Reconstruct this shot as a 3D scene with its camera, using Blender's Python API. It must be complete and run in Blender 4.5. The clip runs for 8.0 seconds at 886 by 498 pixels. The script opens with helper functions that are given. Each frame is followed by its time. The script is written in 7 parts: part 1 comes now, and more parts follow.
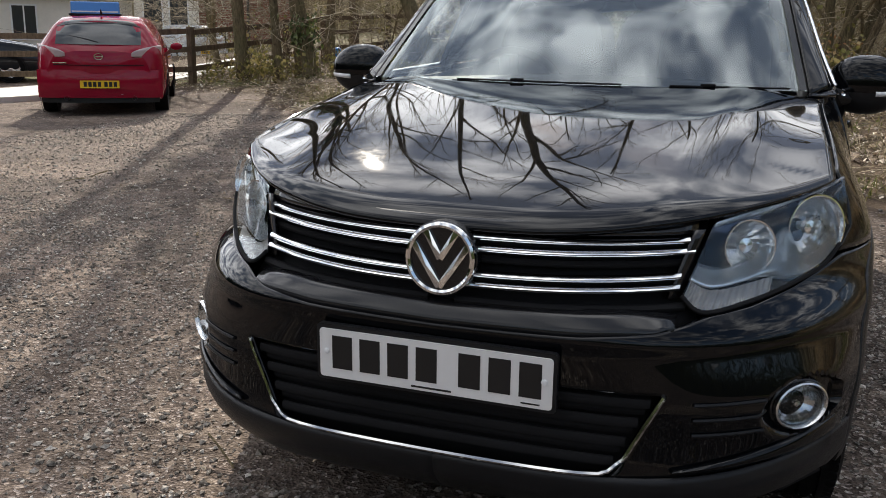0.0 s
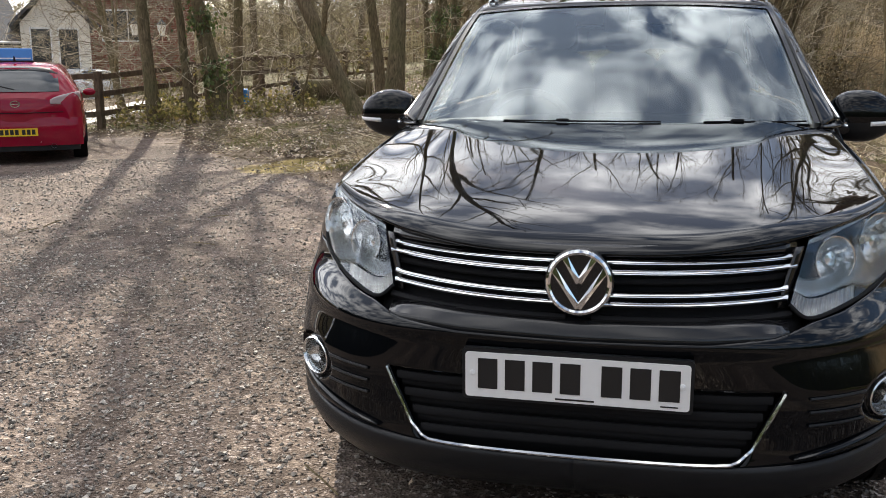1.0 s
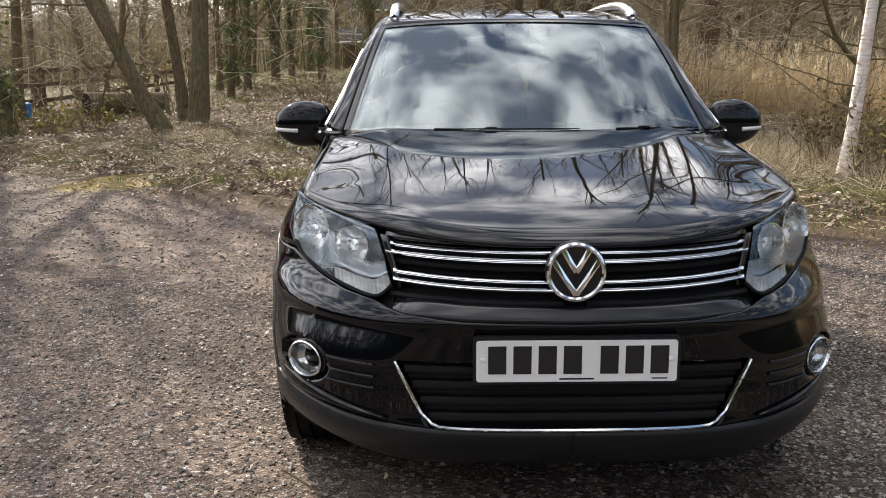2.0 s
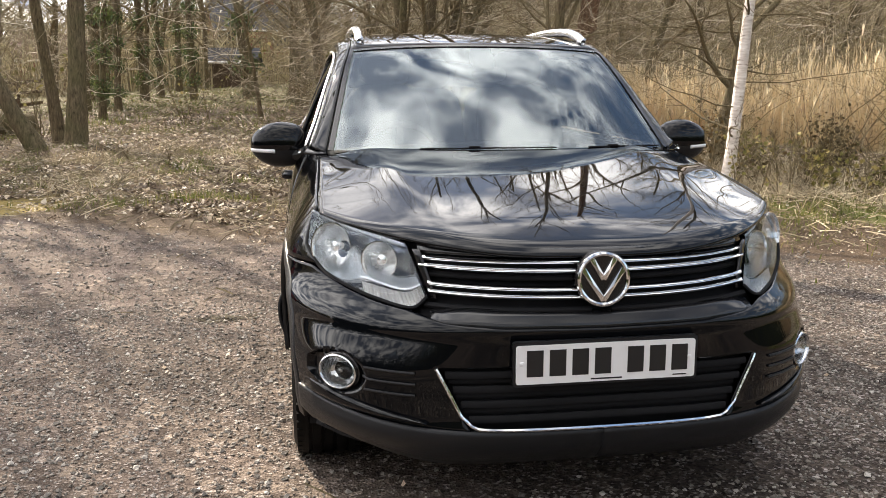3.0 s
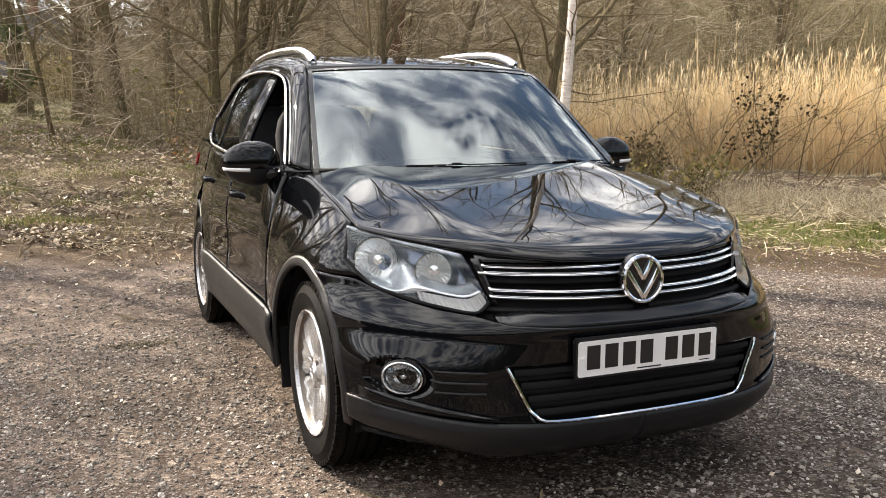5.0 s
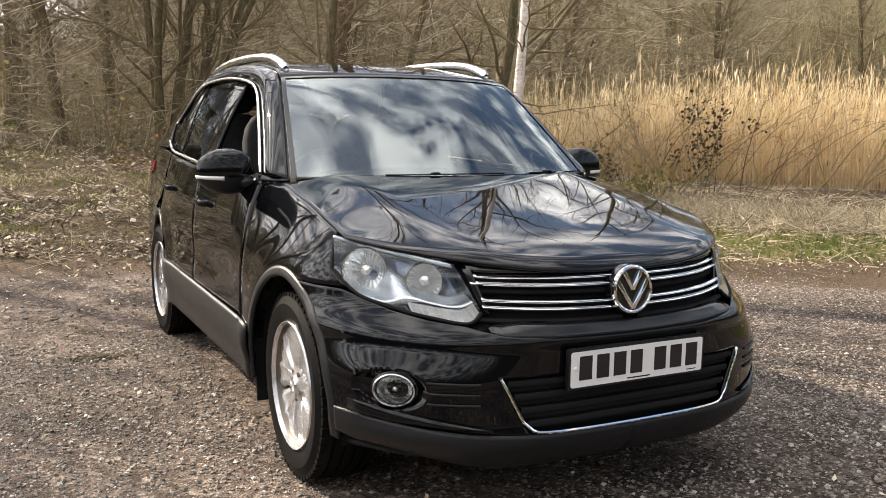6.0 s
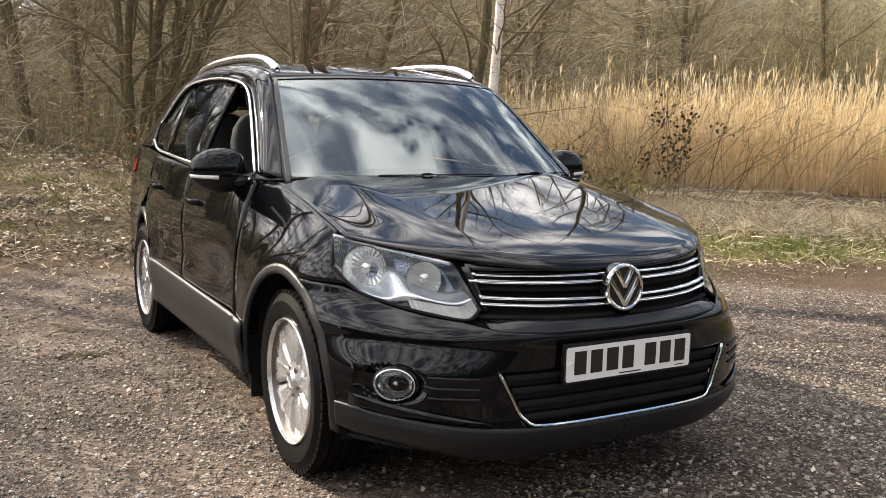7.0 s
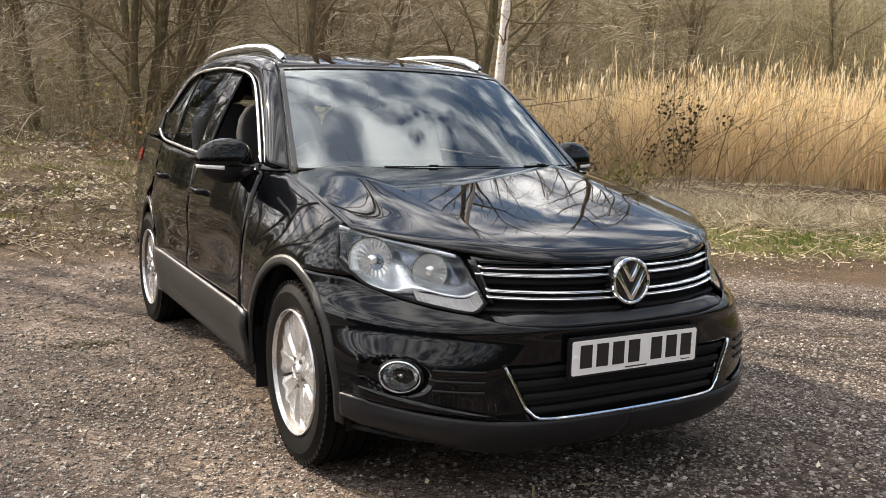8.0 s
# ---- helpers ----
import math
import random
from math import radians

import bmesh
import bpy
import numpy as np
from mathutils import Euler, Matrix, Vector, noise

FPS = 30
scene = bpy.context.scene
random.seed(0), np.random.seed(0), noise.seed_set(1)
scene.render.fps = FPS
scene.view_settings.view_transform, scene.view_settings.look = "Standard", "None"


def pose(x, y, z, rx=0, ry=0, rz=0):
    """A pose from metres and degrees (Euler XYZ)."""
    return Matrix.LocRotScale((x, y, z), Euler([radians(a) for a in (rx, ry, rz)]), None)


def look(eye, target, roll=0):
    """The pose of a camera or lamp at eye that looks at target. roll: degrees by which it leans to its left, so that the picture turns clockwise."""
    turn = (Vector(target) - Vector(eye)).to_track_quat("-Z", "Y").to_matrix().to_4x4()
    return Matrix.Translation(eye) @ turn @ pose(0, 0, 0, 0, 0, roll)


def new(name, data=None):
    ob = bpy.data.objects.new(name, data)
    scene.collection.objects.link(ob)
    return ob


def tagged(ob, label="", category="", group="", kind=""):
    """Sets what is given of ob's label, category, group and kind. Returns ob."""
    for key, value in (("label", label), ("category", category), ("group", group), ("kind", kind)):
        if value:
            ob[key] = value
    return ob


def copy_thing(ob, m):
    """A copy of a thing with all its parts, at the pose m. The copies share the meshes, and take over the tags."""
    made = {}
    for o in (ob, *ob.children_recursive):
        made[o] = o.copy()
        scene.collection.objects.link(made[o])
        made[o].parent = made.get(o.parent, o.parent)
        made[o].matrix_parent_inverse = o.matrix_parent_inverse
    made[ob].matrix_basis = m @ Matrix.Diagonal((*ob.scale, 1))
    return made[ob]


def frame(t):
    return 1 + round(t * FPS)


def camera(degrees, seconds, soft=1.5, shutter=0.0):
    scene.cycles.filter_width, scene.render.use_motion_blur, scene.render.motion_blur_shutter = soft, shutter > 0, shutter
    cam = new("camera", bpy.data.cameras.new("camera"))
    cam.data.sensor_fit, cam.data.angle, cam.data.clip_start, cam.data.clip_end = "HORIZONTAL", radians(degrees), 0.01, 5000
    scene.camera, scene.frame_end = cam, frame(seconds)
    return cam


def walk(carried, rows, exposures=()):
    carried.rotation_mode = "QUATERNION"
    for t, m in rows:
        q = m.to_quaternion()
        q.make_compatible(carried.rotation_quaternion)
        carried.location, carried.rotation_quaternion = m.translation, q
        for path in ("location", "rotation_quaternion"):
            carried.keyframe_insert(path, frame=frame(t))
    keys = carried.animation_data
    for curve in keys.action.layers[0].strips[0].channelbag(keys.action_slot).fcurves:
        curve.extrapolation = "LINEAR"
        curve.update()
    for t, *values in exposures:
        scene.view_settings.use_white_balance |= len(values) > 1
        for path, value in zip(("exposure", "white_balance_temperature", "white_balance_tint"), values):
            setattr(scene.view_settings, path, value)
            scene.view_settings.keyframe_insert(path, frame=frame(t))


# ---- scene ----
cam = camera(52.5, 8.0, soft=0.7)
PATH = [
    (0, (0.608, -1.671, 1.192), (-0.038, 0.164, 0.729), 1.0),
    (0.5, (0.385, -1.898, 1.194), (-0.166, -0.02, 0.784), 0.5),
    (1, (0.134, -2.017, 1.22), (-0.292, -0.102, 0.835), -0.2),
    (1.5, (-0.141, -2.189, 1.216), (-0.338, -0.237, 0.83), -0.5),
    (2, (-0.391, -2.225, 1.216), (-0.35, -0.258, 0.857), -0.2),
    (3.5, (-1.079, -2.343, 1.23), (-0.615, -0.421, 0.934), -0.4),
    (4, (-1.307, -2.309, 1.241), (-0.688, -0.427, 0.966), -0.6),
    (4.5, (-1.552, -2.3, 1.234), (-0.832, -0.455, 0.952), -0.5),
    (6, (-1.834, -2.165, 1.228), (-0.913, -0.409, 0.97), 0.4),
    (6.5, (-1.925, -2.175, 1.225), (-0.962, -0.441, 0.968), 0.7),
    (7, (-1.963, -2.185, 1.229), (-0.976, -0.464, 0.974), 0.9),
    (7.5, (-1.962, -2.176, 1.23), (-0.977, -0.455, 0.97), 1.0),
    (8, (-1.964, -2.174, 1.234), (-0.987, -0.452, 0.958), 1.3),
]
walk(cam, [(t, look(eye, target, roll)) for t, eye, target, roll in PATH],
     [(0.0, 0.58, 6500, 11), (0.5, 0.90, 6500, 11), (1.0, 1.00, 6540, 11), (1.5, 0.88, 6560, 11), (2.0, 0.96, 6620, 12), (3.5, 1.39, 6980, 12), (6.0, 1.17, 6980, 12), (8.0, 1.12, 6980, 12)])

# ---- world and sun ----
SUN_EL, SUN_AZ = radians(31), math.atan2(-0.48, 0.877)
SUN_DIR = Vector((math.cos(SUN_EL) * math.sin(SUN_AZ), math.cos(SUN_EL) * math.cos(SUN_AZ), math.sin(SUN_EL)))
world = bpy.data.worlds.new("sky")
scene.world = world
world.use_nodes = True
wt = world.node_tree
wt.nodes.clear()
w_sky = wt.nodes.new("ShaderNodeTexSky")
w_sky.sky_type, w_sky.sun_disc = "NISHITA", False
w_sky.sun_elevation, w_sky.sun_rotation = SUN_EL, SUN_AZ
w_sky.air_density, w_sky.dust_density = 1.0, 1.2
w_co = wt.nodes.new("ShaderNodeTexCoord")
w_sep = wt.nodes.new("ShaderNodeSeparateXYZ")
w_abs = wt.nodes.new("ShaderNodeMath")
w_abs.operation = "MAXIMUM"
w_abs.inputs[1].default_value = 0.0
w_add = wt.nodes.new("ShaderNodeMath")
w_add.operation = "ADD"
w_add.inputs[1].default_value = 0.22
w_div = wt.nodes.new("ShaderNodeVectorMath")
w_div.operation = "DIVIDE"
w_comb = wt.nodes.new("ShaderNodeCombineXYZ")
w_noise = wt.nodes.new("ShaderNodeTexNoise")
w_noise.inputs["Scale"].default_value = 3.6
w_noise.inputs["Detail"].default_value = 7
w_noise.inputs["Roughness"].default_value = 0.6
w_noise.inputs["Distortion"].default_value = 0.6
w_ramp = wt.nodes.new("ShaderNodeValToRGB")
w_ramp.color_ramp.elements[0].position = 0.43
w_ramp.color_ramp.elements[1].position = 0.54
w_shade = wt.nodes.new("ShaderNodeTexNoise")
w_shade.inputs["Scale"].default_value = 5.6
w_shade.inputs["Detail"].default_value = 7
w_cloud = wt.nodes.new("ShaderNodeValToRGB")
w_cloud.color_ramp.elements[0].position, w_cloud.color_ramp.elements[0].color = 0.40, (2.6, 3.0, 3.9, 1)
w_cloud.color_ramp.elements[1].position, w_cloud.color_ramp.elements[1].color = 0.62, (16.5, 16.7, 16.9, 1)
w_mix = wt.nodes.new("ShaderNodeMix")
w_mix.data_type = "RGBA"
w_bg = wt.nodes.new("ShaderNodeBackground")
w_bg.inputs["Strength"].default_value = 0.105
w_out = wt.nodes.new("ShaderNodeOutputWorld")
wl = wt.links
wl.new(w_co.outputs["Generated"], w_sep.inputs[0])
wl.new(w_sep.outputs["Z"], w_abs.inputs[0])
wl.new(w_abs.outputs[0], w_add.inputs[0])
for ax in "XYZ":
    wl.new(w_add.outputs[0], w_comb.inputs[ax])
wl.new(w_co.outputs["Generated"], w_div.inputs[0])
wl.new(w_comb.outputs[0], w_div.inputs[1])
w_off = wt.nodes.new("ShaderNodeVectorMath")
w_off.operation = "ADD"
w_off.inputs[1].default_value = (1.9, 5.2, 0.0)
wl.new(w_div.outputs[0], w_off.inputs[0])
wl.new(w_off.outputs[0], w_noise.inputs["Vector"])
wl.new(w_off.outputs[0], w_shade.inputs["Vector"])
w_dot = wt.nodes.new("ShaderNodeVectorMath")
w_dot.operation = "DOT_PRODUCT"
w_dot.inputs[1].default_value = (-0.10, 0.0, 0.10)
w_sum = wt.nodes.new("ShaderNodeMath")
w_sum.operation = "ADD"
wl.new(w_co.outputs["Generated"], w_dot.inputs[0])
wl.new(w_noise.outputs["Fac"], w_sum.inputs[0])
wl.new(w_dot.outputs["Value"], w_sum.inputs[1])
wl.new(w_sum.outputs[0], w_ramp.inputs[0])
wl.new(w_shade.outputs["Fac"], w_cloud.inputs[0])
wl.new(w_ramp.outputs["Color"], w_mix.inputs["Factor"])
wl.new(w_sky.outputs[0], w_mix.inputs["A"])
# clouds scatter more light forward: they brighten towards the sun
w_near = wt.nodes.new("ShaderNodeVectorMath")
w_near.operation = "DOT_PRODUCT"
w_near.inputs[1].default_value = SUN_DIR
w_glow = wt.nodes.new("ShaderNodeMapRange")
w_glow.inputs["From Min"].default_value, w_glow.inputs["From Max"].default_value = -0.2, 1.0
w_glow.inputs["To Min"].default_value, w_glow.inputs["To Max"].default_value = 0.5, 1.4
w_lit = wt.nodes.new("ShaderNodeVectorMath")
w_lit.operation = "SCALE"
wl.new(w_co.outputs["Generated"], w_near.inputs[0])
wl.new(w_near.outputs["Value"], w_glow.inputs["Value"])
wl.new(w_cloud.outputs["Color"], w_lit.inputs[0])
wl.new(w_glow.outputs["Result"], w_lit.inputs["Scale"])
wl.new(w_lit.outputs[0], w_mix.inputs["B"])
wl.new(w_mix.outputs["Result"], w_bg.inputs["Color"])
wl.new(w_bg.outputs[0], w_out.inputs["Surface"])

sun = new("sun", bpy.data.lights.new("sun", "SUN"))
sun.data.energy, sun.data.angle, sun.data.color = 5.0, radians(0.53), (1.0, 0.91, 0.76)
sun.matrix_world = look(SUN_DIR * 60, (0, 0, 0))

# ---- materials ----


class Nodes:
    """A small helper round one material's node tree."""

    def __init__(self, name):
        self.mat = bpy.data.materials.new(name)
        self.mat.use_nodes = True
        self.t = self.mat.node_tree
        self.t.nodes.clear()
        self.out = self.t.nodes.new("ShaderNodeOutputMaterial")

    def add(self, kind, **props):
        n = self.t.nodes.new("ShaderNode" + kind)
        for k, v in props.items():
            n.inputs[k.replace("_", " ")].default_value = v
        return n

    def link(self, a, b):
        self.t.links.new(a, b)

    def pos(self, scale=1.0, obj=False):
        if obj:
            src = self.add("TexCoord").outputs["Object"]
        else:
            src = self.add("NewGeometry").outputs["Position"]
        m = self.add("Mapping")
        m.inputs["Scale"].default_value = (scale,) * 3 if isinstance(scale, (int, float)) else scale
        self.link(src, m.inputs["Vector"])
        return m.outputs["Vector"]

    def noise(self, vec, scale, detail=5, rough=0.55, distortion=0.0):
        n = self.add("TexNoise", Scale=scale, Detail=detail, Roughness=rough, Distortion=distortion)
        self.link(vec, n.inputs["Vector"])
        return n.outputs["Fac"]

    def ramp(self, fac, *stops):
        n = self.add("ValToRGB")
        el = n.color_ramp.elements
        while len(el) < len(stops):
            el.new(0.5)
        for e, (p, c) in zip(el, stops):
            e.position = p
            e.color = (c, c, c, 1) if isinstance(c, (int, float)) else (*c, 1)
        self.link(fac, n.inputs[0])
        return n.outputs["Color"]

    def mix(self, fac, a, b, blend="MIX"):
        n = self.add("Mix")
        n.data_type, n.blend_type = "RGBA", blend
        for key, v in (("Factor", fac), ("A", a), ("B", b)):
            sock = [s for s in n.inputs if s.name == key and s.type == ("VALUE" if key == "Factor" else "RGBA")][0]
            if isinstance(v, (int, float)):
                sock.default_value = v
            elif isinstance(v, tuple):
                sock.default_value = (*v, 1)
            else:
                self.link(v, sock)
        return [s for s in n.outputs if s.type == "RGBA"][0]

    def math(self, op, a, b=0.0):
        n = self.add("Math")
        n.operation = op
        for i, v in enumerate((a, b)):
            if isinstance(v, (int, float)):
                n.inputs[i].default_value = v
            else:
                self.link(v, n.inputs[i])
        return n.outputs[0]

    def bump(self, height, strength=0.5, dist=0.01, normal=None):
        n = self.add("Bump", Strength=strength, Distance=dist)
        self.link(height, n.inputs["Height"])
        if normal is not None:
            self.link(normal, n.inputs["Normal"])
        return n.outputs["Normal"]

    def bsdf(self, color, rough=0.6, metal=0.0, normal=None, **more):
        n = self.add("BsdfPrincipled")
        for key, v in (("Base Color", color), ("Roughness", rough), ("Metallic", metal)):
            if isinstance(v, (int, float)):
                n.inputs[key].default_value = v
            elif isinstance(v, tuple):
                n.inputs[key].default_value = (*v, 1)
            else:
                self.link(v, n.inputs[key])
        if not isinstance(rough, (int, float)) or rough < 0.6:
            pass
        elif "Specular_IOR_Level" not in more:
            n.inputs["Specular IOR Level"].default_value = 0.08
        for k, v in more.items():
            n.inputs[k.replace("_", " ")].default_value = v
        if normal is not None:
            self.link(normal, n.inputs["Normal"])
        self.link(n.outputs[0], self.out.inputs["Surface"])
        return self.mat


def plain(name, color, rough=0.5, metal=0.0, vary=0.15, scale=30.0, bump=0.0, obj=True, **more):
    """A surface of one colour with fine uneven tone, gloss and relief."""
    n = Nodes(name)
    v = n.pos(1.0, obj)
    f = n.noise(v, scale, 6, 0.6)
    big = n.noise(v, scale * 0.08, 3, 0.5)
    lo = tuple(c * (1 - vary) for c in color)
    hi = tuple(min(1, c * (1 + vary)) for c in color)
    col = n.mix(0.5, n.ramp(f, (0.3, lo), (0.7, hi)), n.ramp(big, (0.35, lo), (0.65, hi)))
    r = n.math("ADD", n.math("MULTIPLY", n.math("SUBTRACT", f, 0.5), 0.25 * min(rough, 0.4)), rough)
    nor = n.bump(f, bump, 0.004) if bump else None
    if rough >= 0.6 and "Specular_IOR_Level" not in more:
        more["Specular_IOR_Level"] = 0.08
    return n.bsdf(col, r, metal, nor, **more)


def glass(name, tint=(0.85, 0.9, 0.88), ior=1.5, rough=0.0, dirt=0.0, sheen=(1, 1, 1)):
    """Thin clear glass: what is behind it shows through, and gloss grows towards grazing angles."""
    n = Nodes(name)
    tr = n.add("BsdfTransparent")
    tr.inputs["Color"].default_value = (*tint, 1)
    gl = n.add("BsdfGlossy", Roughness=rough)
    gl.inputs["Color"].default_value = (*sheen, 1)
    fr = n.add("Fresnel", IOR=ior)
    fac = fr.outputs[0]
    mx = n.add("MixShader")
    n.link(fac, mx.inputs[0])
    n.link(tr.outputs[0], mx.inputs[1])
    n.link(gl.outputs[0], mx.inputs[2])
    last = mx.outputs[0]
    if dirt:
        df = n.add("BsdfDiffuse")
        df.inputs["Color"].default_value = (0.55, 0.53, 0.48, 1)
        v = n.pos(1.0)
        d = n.math("MULTIPLY", n.ramp(n.noise(v, 5, 7, 0.65), (0.35, 0.2), (0.75, 1.0)), dirt)
        m2 = n.add("MixShader")
        n.link(d, m2.inputs[0])
        n.link(last, m2.inputs[1])
        n.link(df.outputs[0], m2.inputs[2])
        last = m2.outputs[0]
    n.link(last, n.out.inputs["Surface"])
    return n.mat


def car_paint(name, color, dust=0.03):
    n = Nodes(name)
    v = n.pos(1.0)
    fleck = n.noise(v, 900, 2, 0.5)
    dirt = n.ramp(n.noise(v, 9, 8, 0.7), (0.5, 0.0), (0.85, 1.0))
    col = n.mix(n.math("MULTIPLY", dirt, dust), n.mix(n.math("MULTIPLY", fleck, 0.5), color, tuple(min(1, c * 1.8 + 0.002) for c in color)), (0.30, 0.27, 0.22))
    rough = n.math("ADD", n.math("MULTIPLY", dirt, 0.05), 0.02)
    wave = n.bump(n.noise(v, 14, 2, 0.4), 0.008, 0.004)
    return n.bsdf(col, rough, 0.0, wave, Specular_IOR_Level=0.30)


M_PAINT = car_paint("black_paint", (0.0014, 0.0017, 0.0025), 0.006)
M_RED = car_paint("red_paint", (0.20, 0.004, 0.018), 0.03)
M_DARKCAR = car_paint("dark_grey_paint", (0.012, 0.014, 0.017))
M_SILVERCAR = car_paint("silver_paint", (0.5, 0.52, 0.54))
M_PLASTIC = plain("textured_black_plastic", (0.010, 0.0105, 0.012), 0.36, vary=0.2, scale=500, bump=0.25, Specular_IOR_Level=0.3)
M_GLOSSBLACK = plain("gloss_black_plastic", (0.010, 0.010, 0.011), 0.16, scale=40)
M_MATBLACK = plain("matt_black", (0.014, 0.014, 0.015), 0.8, scale=40)
M_CHROME = plain("chrome", (0.82, 0.83, 0.84), 0.06, 1.0, vary=0.03, scale=60)
M_SATIN = plain("satin_aluminium", (0.74, 0.75, 0.76), 0.22, 1.0, vary=0.06, scale=80)
M_STRIP = plain("dull_grey_trim", (0.10, 0.10, 0.105), 0.35, 0.3, vary=0.1, scale=60)
M_ALLOY = plain("silver_alloy_lacquer", (0.62, 0.63, 0.65), 0.25, 0.75, vary=0.06, scale=60, Coat_Weight=0.5)
M_DISC = plain("brake_steel", (0.16, 0.14, 0.12), 0.4, 0.9, vary=0.3, scale=80)
M_RUBBER = plain("tyre_rubber", (0.0065, 0.0065, 0.0065), 0.5, vary=0.35, scale=60, bump=0.2, Specular_IOR_Level=0.06)
M_GLASS = glass("windscreen_glass", (0.80, 0.88, 0.85), 2.25, 0.0, 0.012, (0.88, 0.97, 1.0))
M_SIDEGLASS = glass("side_glass", (0.74, 0.80, 0.77), 1.3, 0.0, 0.0, (0.35, 0.37, 0.38))
M_LENS = glass("lamp_lens", (0.97, 0.99, 1.0), 1.5, 0.0, 0.0, (0.9, 0.96, 1.0))
M_REFLECTOR = plain("lamp_reflector", (0.96, 0.96, 0.95), 0.12, 0.82, vary=0.02, scale=50)
M_LAMPDARK = plain("dark_lamp_housing", (0.09, 0.105, 0.14), 0.18, 0.8, vary=0.15, scale=50)
M_INDICATOR = plain("ribbed_indicator", (0.60, 0.57, 0.54), 0.14, 0.3, vary=0.1)
M_FOGBOWL = plain("fog_lamp_bowl", (0.66, 0.66, 0.66), 0.14, 0.9, vary=0.1, scale=50)
M_LAMPTRIM = plain("lamp_trim_silver", (0.88, 0.90, 0.93), 0.22, 0.75, vary=0.04, scale=50)
M_WHITEPLASTIC = plain("white_plastic", (0.80, 0.80, 0.80), 0.35, vary=0.03, scale=20)
M_PLATE = plain("white_number_plate", (0.78, 0.77, 0.76), 0.32, vary=0.04, scale=20)
M_PLATEYELLOW = plain("yellow_number_plate", (0.80, 0.50, 0.02), 0.35, vary=0.04, scale=20)
M_INK = plain("plate_black", (0.01, 0.01, 0.011), 0.4, vary=0.1)
M_CABIN = plain("dark_cabin_trim", (0.020, 0.020, 0.022), 0.6, vary=0.2, scale=60)
M_SEAT = plain("dark_seat_cloth", (0.045, 0.045, 0.050), 0.85, vary=0.2, scale=200, bump=0.3)
M_CREAMTRIM = plain("pale_headliner", (0.42, 0.40, 0.36), 0.85, vary=0.1, scale=100)
M_REDLENS = plain("red_lamp_lens", (0.28, 0.008, 0.012), 0.12, vary=0.1)
M_CLEARLENS = plain("clear_lamp_lens", (0.7, 0.68, 0.66), 0.1, vary=0.1)
M_TAILLENS = plain("pale_tail_lens", (0.42, 0.33, 0.33), 0.15, vary=0.1)
M_STEEL = plain("exhaust_steel", (0.5, 0.5, 0.5), 0.3, 1.0)


